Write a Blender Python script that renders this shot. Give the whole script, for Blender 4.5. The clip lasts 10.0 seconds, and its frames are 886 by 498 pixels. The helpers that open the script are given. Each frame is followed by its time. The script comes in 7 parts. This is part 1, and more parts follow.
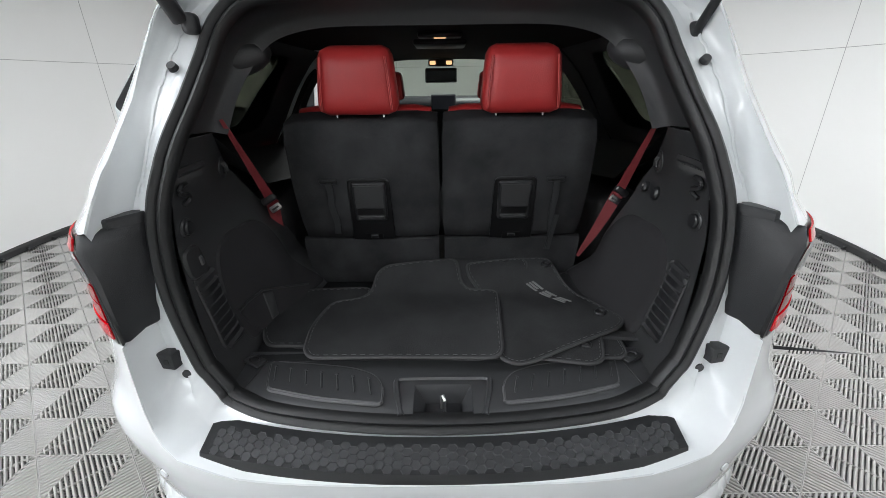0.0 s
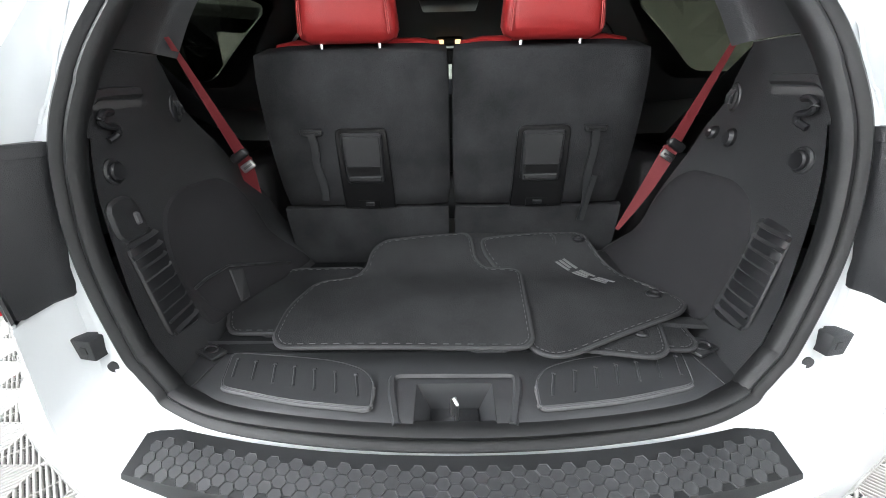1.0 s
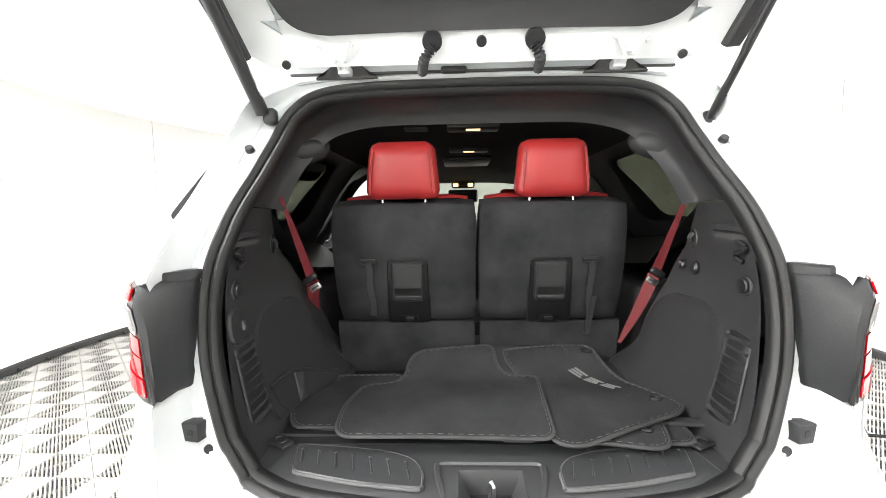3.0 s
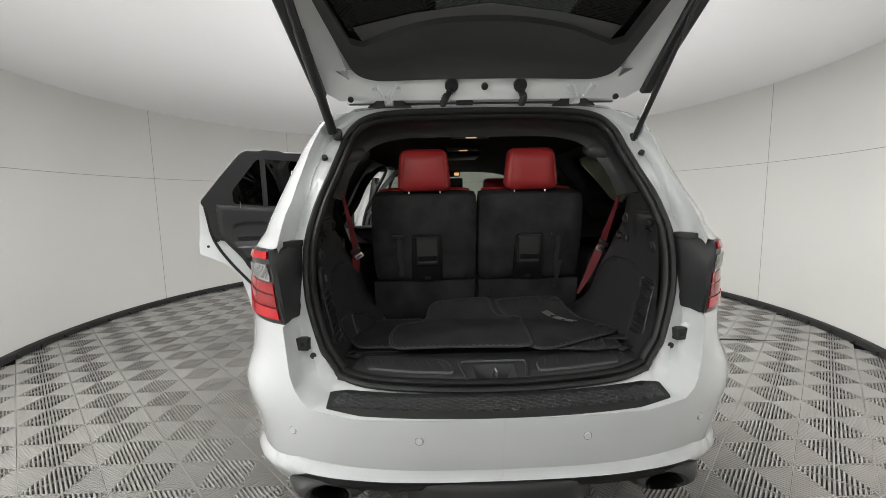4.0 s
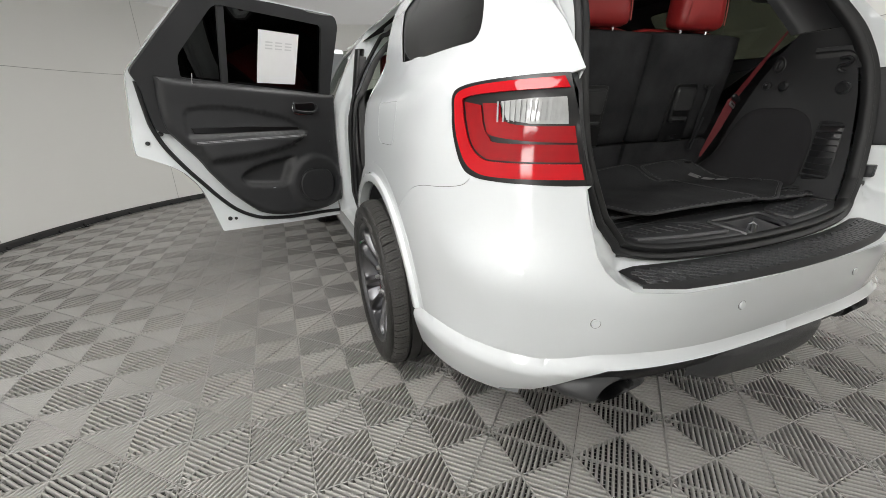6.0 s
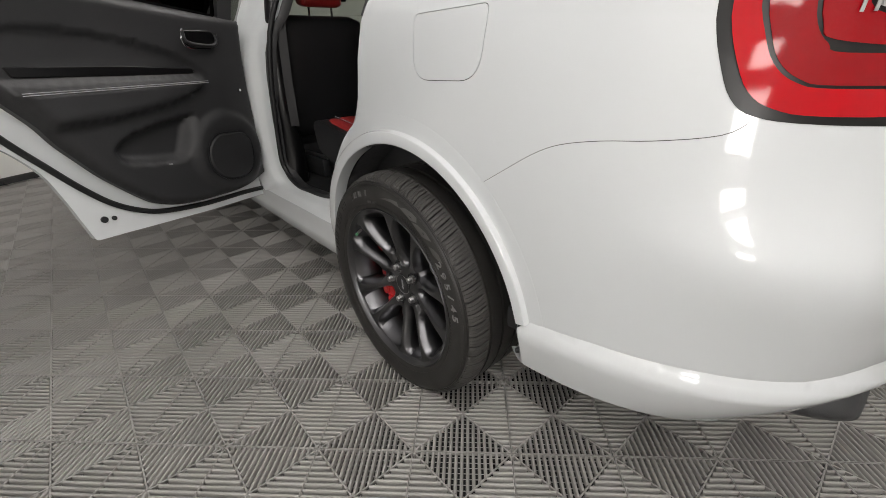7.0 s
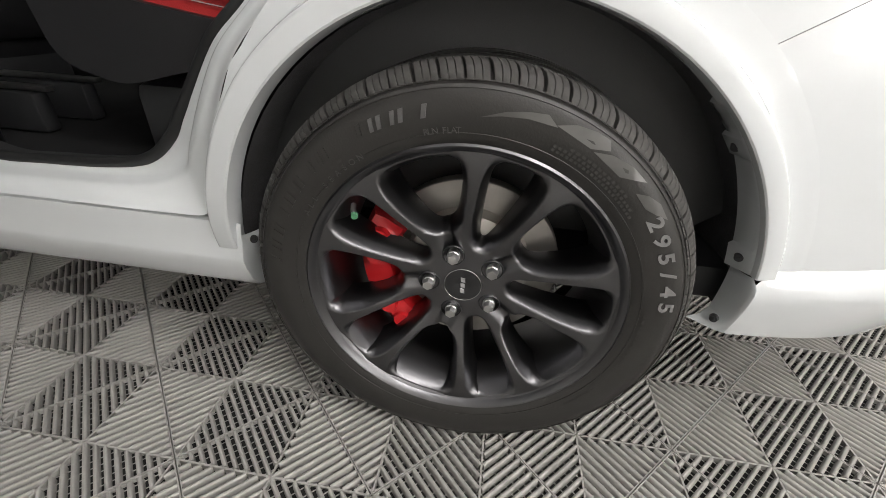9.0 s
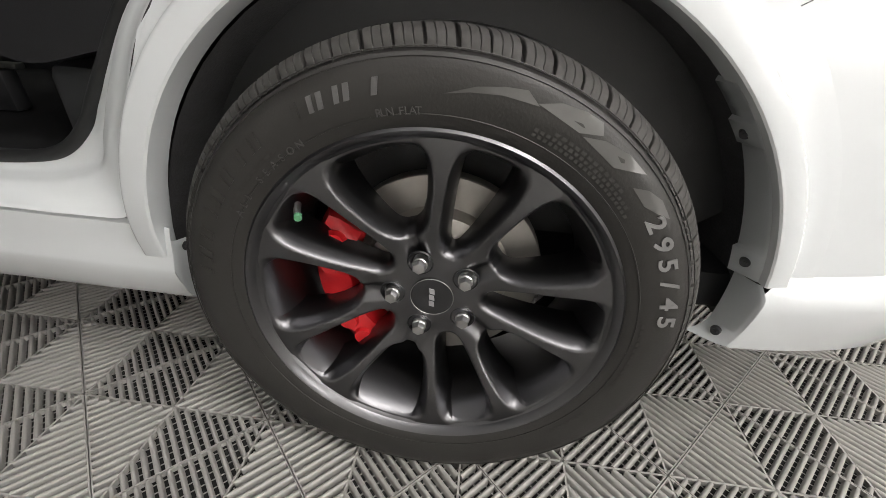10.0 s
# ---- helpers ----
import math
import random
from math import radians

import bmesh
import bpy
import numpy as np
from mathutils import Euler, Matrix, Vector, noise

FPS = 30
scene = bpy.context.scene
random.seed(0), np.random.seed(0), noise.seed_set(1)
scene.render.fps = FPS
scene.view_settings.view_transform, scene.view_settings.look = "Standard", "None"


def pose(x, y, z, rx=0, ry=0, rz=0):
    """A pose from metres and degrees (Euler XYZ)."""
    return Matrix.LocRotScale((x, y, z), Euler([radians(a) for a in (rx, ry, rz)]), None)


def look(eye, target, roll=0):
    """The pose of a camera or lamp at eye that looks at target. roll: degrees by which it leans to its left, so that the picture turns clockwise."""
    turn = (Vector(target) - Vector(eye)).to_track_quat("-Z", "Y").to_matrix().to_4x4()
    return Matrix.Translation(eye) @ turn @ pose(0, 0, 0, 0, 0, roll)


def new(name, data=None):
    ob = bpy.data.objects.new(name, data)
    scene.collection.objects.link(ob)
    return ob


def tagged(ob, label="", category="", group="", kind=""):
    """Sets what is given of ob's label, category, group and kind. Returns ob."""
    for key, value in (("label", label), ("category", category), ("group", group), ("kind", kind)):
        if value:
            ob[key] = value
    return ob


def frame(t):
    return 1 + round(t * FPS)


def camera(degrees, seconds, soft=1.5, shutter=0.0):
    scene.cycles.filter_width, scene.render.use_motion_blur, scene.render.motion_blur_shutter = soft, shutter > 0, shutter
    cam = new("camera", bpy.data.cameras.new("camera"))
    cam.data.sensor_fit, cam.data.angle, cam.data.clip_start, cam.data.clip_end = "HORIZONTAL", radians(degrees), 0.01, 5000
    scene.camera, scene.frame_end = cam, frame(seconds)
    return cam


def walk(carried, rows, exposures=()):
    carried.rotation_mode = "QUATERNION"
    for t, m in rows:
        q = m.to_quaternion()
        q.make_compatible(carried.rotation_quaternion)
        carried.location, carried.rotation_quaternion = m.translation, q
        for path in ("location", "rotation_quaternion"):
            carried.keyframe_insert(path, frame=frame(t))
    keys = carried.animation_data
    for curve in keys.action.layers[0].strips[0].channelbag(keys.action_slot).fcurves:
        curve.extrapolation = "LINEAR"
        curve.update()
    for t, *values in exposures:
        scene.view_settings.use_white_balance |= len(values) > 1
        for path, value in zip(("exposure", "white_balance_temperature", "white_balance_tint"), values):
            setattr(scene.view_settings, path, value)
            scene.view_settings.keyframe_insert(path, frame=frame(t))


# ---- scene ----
cam = camera(95.4, 10.0, 0.8)
PATH = [
    (0, (0.007, -1.831, 1.517), (0.002, 0.016, 0.751), -0.8),
    (0.5, (0.001, -1.756, 1.445), (-0.02, 0.079, 0.65), -0.9),
    (1, (-0.002, -1.633, 1.329), (-0.045, 0.224, 0.586), -1.2),
    (1.5, (-0.013, -1.496, 1.243), (-0.061, 0.419, 0.67), -1.2),
    (2, (-0.015, -1.477, 1.306), (-0.111, 0.491, 0.962), -1.2),
    (2.5, (-0.048, -1.624, 1.362), (-0.132, 0.365, 1.172), -1.1),
    (2.7, (-0.06, -1.711, 1.366), (-0.138, 0.281, 1.208), -0.9),
    (3.8, (-0.143, -2.327, 1.387), (-0.128, -0.337, 1.185), -1.3),
    (4, (-0.209, -2.387, 1.385), (-0.155, -0.401, 1.149), -1.1),
    (4.5, (-0.476, -2.471, 1.351), (-0.317, -0.508, 1.002), -1.5),
    (5, (-0.756, -2.337, 1.279), (-0.482, -0.409, 0.826), -2.0),
    (5.5, (-1.072, -2.116, 1.223), (-0.607, -0.253, 0.661), -2.2),
    (6, (-1.348, -1.827, 1.169), (-0.657, -0.065, 0.523), -2.2),
    (6.2, (-1.433, -1.679, 1.156), (-0.652, 0.031, 0.472), -2.3),
    (7.3, (-1.698, -0.794, 1.078), (-0.376, 0.396, 0.165), -1.7),
    (7.5, (-1.711, -0.635, 1.054), (-0.3, 0.42, 0.109), -1.0),
    (8, (-1.728, -0.298, 0.968), (-0.151, 0.417, -0.031), 0.7),
    (8.5, (-1.649, -0.085, 0.894), (0.006, 0.33, -0.15), 2.0),
    (9, (-1.595, -0.035, 0.853), (0.099, 0.172, -0.191), 3.2),
    (9.5, (-1.56, -0.034, 0.832), (0.139, 0.083, -0.217), 3.8),
    (10, (-1.497, -0.052, 0.802), (0.216, 0.073, -0.222), 4.1),
]
EXPOSURES = [(0, 1.05, 6050, 10), (1.0, 2.1, 6050, 10), (1.5, 3.4, 6150, 10), (2.0, 3.75, 6300, 10), (2.5, 3.6, 6400, 10), (3.8, 0.52, 6500, 10), (6.0, 0.52, 6500, 10), (7.3, 0.12, 6700, 13), (8.5, 0.64, 6650, 12), (10, 0.88, 6650, 12)]
walk(cam, [(t, look(eye, target, roll)) for t, eye, target, roll in PATH], EXPOSURES)

# ---------------------------------------------------------------- world and light
world = bpy.data.worlds.new("world")
scene.world = world
world.use_nodes = True
world.node_tree.nodes["Background"].inputs[0].default_value = (0.9, 0.93, 1.0, 1)
world.node_tree.nodes["Background"].inputs[1].default_value = 0.05


# ---------------------------------------------------------------- materials
def material(name, color, rough=0.5, metal=0.0, vary=0.0, scale=6.0, bump=0.0, bump_scale=60.0, coat=0.0, fine=0.0,
             fine_scale=300.0, spec=0.5, sheen=0.0, rough_vary=0.0, random=0.0):
    """A principled surface with stains at one scale, grain at another, and relief."""
    m = bpy.data.materials.new(name)
    m.use_nodes = True
    nt = m.node_tree
    b = nt.nodes["Principled BSDF"]
    b.inputs["Base Color"].default_value = (*color, 1)
    b.inputs["Roughness"].default_value = rough
    b.inputs["Metallic"].default_value = metal
    b.inputs["Coat Weight"].default_value = coat
    b.inputs["Coat Roughness"].default_value = 0.04
    b.inputs["Specular IOR Level"].default_value = spec
    b.inputs["Sheen Weight"].default_value = sheen
    tc = nt.nodes.new("ShaderNodeTexCoord")

    def noise_at(s, detail=4.0):
        n = nt.nodes.new("ShaderNodeTexNoise")
        n.inputs["Scale"].default_value = s
        n.inputs["Detail"].default_value = detail
        nt.links.new(tc.outputs["Object"], n.inputs["Vector"])
        return n.outputs["Fac"]

    def math_node(op, a, c):
        n = nt.nodes.new("ShaderNodeMath")
        n.operation = op
        for i, v in enumerate((a, c)):
            if isinstance(v, (int, float)):
                n.inputs[i].default_value = v
            else:
                nt.links.new(v, n.inputs[i])
        return n.outputs[0]

    factor = None
    if vary:
        factor = math_node("MULTIPLY_ADD", noise_at(scale), 2 * vary)
        factor.node.inputs[2].default_value = 1 - vary
    if fine:
        g = math_node("MULTIPLY_ADD", noise_at(fine_scale, 2.0), 2 * fine)
        g.node.inputs[2].default_value = 1 - fine
        factor = g if factor is None else math_node("MULTIPLY", factor, g)
    if random:
        info = nt.nodes.new("ShaderNodeObjectInfo")
        g = math_node("MULTIPLY_ADD", info.outputs["Random"], 2 * random)
        g.node.inputs[2].default_value = 1 - random
        factor = g if factor is None else math_node("MULTIPLY", factor, g)
    if factor is not None:
        v = nt.nodes.new("ShaderNodeVectorMath")
        v.operation = "SCALE"
        v.inputs[0].default_value = color
        nt.links.new(factor, v.inputs["Scale"])
        nt.links.new(v.outputs[0], b.inputs["Base Color"])
    if rough_vary:
        r = math_node("MULTIPLY_ADD", noise_at(scale * 1.7), 2 * rough_vary)
        r.node.inputs[2].default_value = rough - rough_vary
        nt.links.new(r, b.inputs["Roughness"])
    if bump:
        bp = nt.nodes.new("ShaderNodeBump")
        bp.inputs["Strength"].default_value = bump
        bp.inputs["Distance"].default_value = 0.002
        nt.links.new(noise_at(bump_scale, 3.0), bp.inputs["Height"])
        nt.links.new(bp.outputs[0], b.inputs["Normal"])
    return m


def glass_material(name, tint, rough=0.0, mix=0.0):
    """Thin tinted pane: clear through, with a mirror-like surface."""
    m = bpy.data.materials.new(name)
    m.use_nodes = True
    nt = m.node_tree
    out = nt.nodes["Material Output"]
    nt.nodes.remove(nt.nodes["Principled BSDF"])
    t = nt.nodes.new("ShaderNodeBsdfTransparent")
    t.inputs[0].default_value = (*tint, 1)
    g = nt.nodes.new("ShaderNodeBsdfGlossy")
    g.inputs["Roughness"].default_value = rough
    lw = nt.nodes.new("ShaderNodeLayerWeight")
    lw.inputs[0].default_value = 0.5
    pw = nt.nodes.new("ShaderNodeMath")
    pw.operation = "POWER"
    pw.inputs[1].default_value = 5.0
    nt.links.new(lw.outputs["Facing"], pw.inputs[0])
    f = nt.nodes.new("ShaderNodeMath")
    f.operation = "MULTIPLY_ADD"
    f.inputs[1].default_value, f.inputs[2].default_value = 0.6, 0.04
    nt.links.new(pw.outputs[0], f.inputs[0])
    x = nt.nodes.new("ShaderNodeMixShader")
    nt.links.new(f.outputs[0], x.inputs[0])
    nt.links.new(t.outputs[0], x.inputs[1])
    nt.links.new(g.outputs[0], x.inputs[2])
    nt.links.new(x.outputs[0], out.inputs[0])
    return m


def glow_material(name, color, strength):
    m = bpy.data.materials.new(name)
    m.use_nodes = True
    b = m.node_tree.nodes["Principled BSDF"]
    b.inputs["Base Color"].default_value = (*color, 1)
    b.inputs["Emission Color"].default_value = (*color, 1)
    b.inputs["Emission Strength"].default_value = strength
    return m


PAINT = material("white_paint", (0.662, 0.69, 0.705), 0.22, vary=0.02, scale=3, coat=1.0, rough_vary=0.05)
JAMB = material("jamb_paint", (0.74, 0.77, 0.78), 0.3, vary=0.04, scale=9, coat=0.5)
SEAM = material("seam_dark", (0.07, 0.07, 0.07), 0.8)
RUBBER = material("seal_rubber", (0.012, 0.0125, 0.013), 0.5, vary=0.15, scale=20, bump=0.1, bump_scale=150)
PLASTIC = material("black_plastic", (0.025, 0.026, 0.028), 0.43, vary=0.12, scale=8, bump=0.35, bump_scale=700, fine=0.08)
TRIM = material("trim_plastic", (0.032, 0.0328, 0.0343), 0.44, vary=0.25, scale=4, bump=0.3, bump_scale=600, fine=0.08, spec=0.5)
SILL = material("sill_plastic", (0.046, 0.0475, 0.050), 0.36, vary=0.18, scale=7, bump=0.12, bump_scale=500, fine=0.04, spec=0.6, rough_vary=0.06)
SATIN = material("satin_black", (0.018, 0.0185, 0.020), 0.35, vary=0.1, scale=12, bump=0.1, bump_scale=500)
CARPET = material("carpet", (0.020, 0.0205, 0.0215), 0.95, vary=0.6, scale=5, bump=0.8, bump_scale=900, fine=0.35, fine_scale=900, spec=0.1)
MAT_CARPET = material("mat_carpet", (0.042, 0.043, 0.0443), 0.95, vary=0.7, scale=6, bump=0.8, bump_scale=600, fine=0.55, fine_scale=420, spec=0.1)
BOUND = material("mat_binding", (0.045, 0.045, 0.047), 0.75, vary=0.2, scale=30, fine=0.4, fine_scale=700)
EDGE = material("mat_edge", (0.10, 0.10, 0.104), 0.8, fine=0.3, fine_scale=500)
LEATHER = material("red_leather", (0.36, 0.025, 0.025), 0.36, vary=0.1, scale=8, bump=0.25, bump_scale=450, fine=0.05)
LEATHER_BLACK = material("black_leather", (0.016, 0.016, 0.0175), 0.42, vary=0.1, scale=8, bump=0.25, bump_scale=450)
SEAM_RED = material("leather_seam", (0.42, 0.06, 0.055), 0.5)
BELT = material("red_belt", (0.19, 0.022, 0.027), 0.6, vary=0.1, scale=15, bump=0.5, bump_scale=900)
TYRE = material("tyre_rubber", (0.024, 0.023, 0.0215), 0.42, vary=0.18, scale=9, bump=0.15, bump_scale=300, rough_vary=0.12)
TYRE_MARK = material("tyre_print", (0.19, 0.19, 0.19), 0.5, vary=0.3, scale=40)
TYRE_WORN = material("tyre_worn_print", (0.10, 0.10, 0.10), 0.4, vary=0.5, scale=60)
TYRE_FAINT = material("tyre_faint_print", (0.065, 0.064, 0.062), 0.5, vary=0.3, scale=40)
RIM = material("satin_black_alloy", (0.150, 0.150, 0.157), 0.31, 1.0, vary=0.1, scale=12, rough_vary=0.04)
CHROME = material("chrome", (0.75, 0.75, 0.77), 0.12, 1.0)
STEEL = material("steel", (0.58, 0.58, 0.58), 0.33, 1.0, vary=0.2, scale=30)
DISC = material("brake_disc", (0.50, 0.48, 0.45), 0.45, 0.85, vary=0.2, scale=25)
CALIPER = material("caliper_red", (0.62, 0.015, 0.02), 0.3, coat=0.5, vary=0.08, scale=20)
SEAT_BACK = material("seat_back_felt", (0.037, 0.0376, 0.0396), 0.95, vary=0.9, scale=9, bump=0.8, bump_scale=600, fine=0.5, fine_scale=420, spec=0.1)
DOOR_TRIM = material("door_trim_plastic", (0.029, 0.0295, 0.031), 0.5, vary=0.12, scale=7, bump=0.3, bump_scale=600, fine=0.08, spec=0.4)
DIFFUSER = material("diffuser_plastic", (0.040, 0.041, 0.043), 0.38, vary=0.15, scale=7, bump=0.2, bump_scale=500, fine=0.06)
TREAD = material("tread_rubber", (0.045, 0.0435, 0.041), 0.7, vary=0.25, scale=30, fine=0.15)
FELT = material("side_felt", (0.017, 0.0165, 0.0185), 0.9, vary=0.15, scale=9, bump=0.4, bump_scale=800, fine=0.15, fine_scale=800)
GLOSS = material("gloss_black", (0.005, 0.005, 0.0055), 0.3, vary=0.1, scale=15)
LINER = material("arch_liner", (0.055, 0.055, 0.057), 0.95, vary=0.3, scale=30, bump=1.0, bump_scale=250, fine=0.4, fine_scale=260)
HEADLINER = material("headliner", (0.008, 0.008, 0.0085), 0.95, vary=0.1, scale=12, bump=0.3, bump_scale=900)
LENS_RED = material("lens_red", (0.50, 0.002, 0.008), 0.08, spec=0.4, coat=0.0, vary=0.06, scale=20)
LENS_DARK = material("lens_dark_red", (0.30, 0.002, 0.006), 0.08, spec=0.4, coat=0.0, vary=0.1, scale=25)
LENS_CLEAR = material("lens_clear", (0.42, 0.43, 0.43), 0.12, coat=1.0, vary=0.15, scale=60)
GLASS_DARK = glass_material("privacy_glass", (0.21, 0.22, 0.185))
GLASS_GATE = glass_material("gate_glass", (0.03, 0.032, 0.03))
GLASS = glass_material("clear_glass", (0.40, 0.44, 0.39))
PAPER = material("paper", (0.80, 0.80, 0.80), 0.8, vary=0.02, scale=30)
PAPER_INK = material("pale_print", (0.62, 0.62, 0.63), 0.8)
WALL = material("booth_wall", (0.87, 0.865, 0.835), 0.75, vary=0.025, scale=1.2, bump=0.05, bump_scale=40)
CEIL = material("booth_ceiling", (0.8, 0.8, 0.8), 0.9, vary=0.02, scale=0.8)
GROOVE = material("panel_joint", (0.42, 0.41, 0.39), 0.9)
KERB = material("base_strip", (0.03, 0.03, 0.03), 0.7, vary=0.2, scale=12)
THREAD = material("grey_thread", (0.20, 0.20, 0.20), 0.8, fine=0.3, fine_scale=600)
LOGO = material("logo_grey", (0.32, 0.32, 0.33), 0.6)
TILE = material("floor_tile", (0.345, 0.338, 0.320), 0.40, vary=0.10, scale=2.5, fine=0.1, fine_scale=200, random=0.06, rough_vary=0.06)
UNDER = material("under_floor", (0.012, 0.012, 0.012), 0.9, vary=0.2, scale=20)


# ---------------------------------------------------------------- building helpers
def part(name, bm, mat, parent=None, label="", sharp=40, smooth=True):
    """One bmesh as one mesh object, under a thing or a part."""
    me = bpy.data.meshes.new(name)
    bm.normal_update()
    bm.to_mesh(me)
    bm.free()
    if smooth:
        me.polygons.foreach_set("use_smooth", [True] * len(me.polygons))
        me.set_sharp_from_angle(angle=radians(sharp))
    me.materials.append(mat)
    ob = new(name, me)
    if parent is not None:
        ob.parent = parent
    if label:
        ob["label"] = label
    return ob


def empty(name, label, category, group="", at=(0, 0, 0)):
    ob = new(name)
    ob.location = at
    return tagged(ob, label, category, group)


def curve_value(z, zs, vs):
    """Smooth curve through the points (zs, vs)."""
    zs, vs = np.asarray(zs, float), np.asarray(vs, float)
    z = min(max(z, zs[0]), zs[-1])
    i = int(min(max(np.searchsorted(zs, z) - 1, 0), len(zs) - 2))
    d = np.gradient(vs, zs)
    h = zs[i + 1] - zs[i]
    s = (z - zs[i]) / h
    return float((2 * s**3 - 3 * s**2 + 1) * vs[i] + (s**3 - 2 * s**2 + s) * h * d[i]
                 + (3 * s**2 - 2 * s**3) * vs[i + 1] + (s**3 - s**2) * h * d[i + 1])


def spline(points, per=8, closed=False):
    """Catmull-Rom through the points."""
    p = [np.array(q, float) for q in points]
    n = len(p)
    out = []
    for i in range(n if closed else n - 1):
        a, b = p[i], p[(i + 1) % n]
        pre = p[i - 1] if closed or i > 0 else 2 * a - b
        post = p[(i + 2) % n] if closed or i + 2 < n else 2 * b - a
        for k in range(per):
            s = k / per
            out.append(0.5 * (2 * a + (b - pre) * s + (2 * pre - 5 * a + 4 * b - post) * s**2 + (3 * a - pre - 3 * b + post) * s**3))
    if not closed:
        out.append(p[-1])
    return out


def rounded(points, r, n=5):
    """A polygon with its corners rounded by r (one number, or one for each corner)."""
    p = [np.array(q, float) for q in points]
    out = []
    for i, c in enumerate(p):
        a, b = p[i - 1], p[(i + 1) % len(p)]
        ri = r[i] if isinstance(r, (list, tuple)) else r
        if ri <= 0:
            out.append(c)
            continue
        da, db = a - c, b - c
        la, lb = np.linalg.norm(da), np.linalg.norm(db)
        d = min(ri, 0.48 * la, 0.48 * lb)
        s, e = c + da / la * d, c + db / lb * d
        for k in range(n + 1):
            w = k / n
            out.append((1 - w)**2 * s + 2 * w * (1 - w) * c + w**2 * e)
    return out


def dense(points, step, closed=True):
    out = []
    n = len(points)
    for i in range(n if closed else n - 1):
        a, b = np.array(points[i], float), np.array(points[(i + 1) % n], float)
        k = max(1, int(np.linalg.norm(b - a) / step))
        out += [a + (b - a) * j / k for j in range(k)]
    if not closed:
        out.append(np.array(points[-1], float))
    return out


def inside(poly, q):
    poly = np.asarray(poly)
    x, y = q[:, 0][:, None], q[:, 1][:, None]
    a, b = poly, np.roll(poly, -1, 0)
    cond = (a[None, :, 1] > y) != (b[None, :, 1] > y)
    dy = np.where(np.abs(b[:, 1] - a[:, 1]) < 1e-12, 1e-12, b[:, 1] - a[:, 1])
    xi = a[None, :, 0] + (y - a[None, :, 1]) * (b[:, 0] - a[:, 0])[None] / dy[None]
    return (np.sum(cond & (x < xi), 1) % 2) == 1


def panel(outer, holes, step, place, thick=0.0, flip=False):
    """A sheet with holes: flat outlines, filled with an even net, then bent into place by place(p, q)."""
    from mathutils.geometry import delaunay_2d_cdt
    loops = [dense(outer, step)] + [dense(h, step) for h in holes]
    verts, edges = [], []
    for lp in loops:
        s = len(verts)
        verts += [Vector((float(v[0]), float(v[1]))) for v in lp]
        edges += [(s + i, s + (i + 1) % len(lp)) for i in range(len(lp))]
    lo, hi = np.min(loops[0], 0), np.max(loops[0], 0)
    gx, gy = np.meshgrid(np.arange(lo[0], hi[0], step), np.arange(lo[1], hi[1], step * 0.866))
    gx[1::2] += step / 2
    g = np.c_[gx.ravel(), gy.ravel()]
    keep = inside(loops[0], g)
    for lp in loops[1:]:
        keep &= ~inside(lp, g)
    g = g[keep]
    edge = np.array([v for lp in loops for v in lp])
    if len(g):
        d = np.concatenate([np.min(np.linalg.norm(c[:, None] - edge[None], axis=2), 1) for c in np.array_split(g, max(1, len(g) // 500))])
        verts += [Vector((float(a), float(b))) for a, b in g[d > 0.55 * step]]
    v2, _, tris, _, _, _ = delaunay_2d_cdt(verts, edges, [], 0, 1e-6)
    cen = np.array([[sum(v2[i][k] for i in t) / len(t) for k in (0, 1)] for t in tris])
    ok = inside(loops[0], cen)
    for lp in loops[1:]:
        ok &= ~inside(lp, cen)
    bm = bmesh.new()
    bv = [bm.verts.new(place(v[0], v[1])) for v in v2]
    for t, good in zip(tris, ok):
        if good:
            try:
                bm.faces.new([bv[i] for i in (reversed(t) if flip else t)])
            except ValueError:
                pass
    bmesh.ops.delete(bm, geom=[v for v in bm.verts if not v.link_faces], context="VERTS")
    bm.normal_update()
    if thick:
        bmesh.ops.solidify(bm, geom=bm.faces[:], thickness=thick)
    return bm


def loft(rows, closed_across=False, closed_along=False, bm=None, cap=False):
    """A skin over rows of points, all rows of one length."""
    bm = bm or bmesh.new()
    vs = [[bm.verts.new(tuple(map(float, p))) for p in r] for r in rows]
    n, m = len(vs), len(vs[0])
    for i in range(n if closed_along else n - 1):
        for j in range(m if closed_across else m - 1):
            q = [vs[i][j], vs[i][(j + 1) % m], vs[(i + 1) % n][(j + 1) % m], vs[(i + 1) % n][j]]
            try:
                bm.faces.new(q)
            except ValueError:
                pass
    if cap:
        for r in (vs[0], vs[-1]):
            bm.faces.new(r)
    return bm


def sweep(profile, path, closed=False, up=None, bm=None, cap=True, scale=None):
    """A profile (points a, b) carried along a path: a to its side, b along up."""
    p = [Vector(map(float, q)) for q in path]
    n = len(p)
    rows = []
    for i in range(n):
        a = p[i - 1] if (i > 0 or closed) else p[i]
        b = p[(i + 1) % n] if (i + 1 < n or closed) else p[i]
        t = (b - a).normalized()
        u = up(i) if callable(up) else Vector(up or (0, 0, 1))
        u = Vector(u)
        s = t.cross(u)
        if s.length < 1e-4:
            s = t.cross(Vector((1, 0, 0)))
        s.normalize()
        u = s.cross(t).normalized()
        k = scale(i / max(1, n - 1)) if scale else 1.0
        rows.append([p[i] + s * (x * k) + u * (y * k) for x, y in profile])
    return loft(rows, closed_across=True, closed_along=closed, bm=bm, cap=cap and not closed)


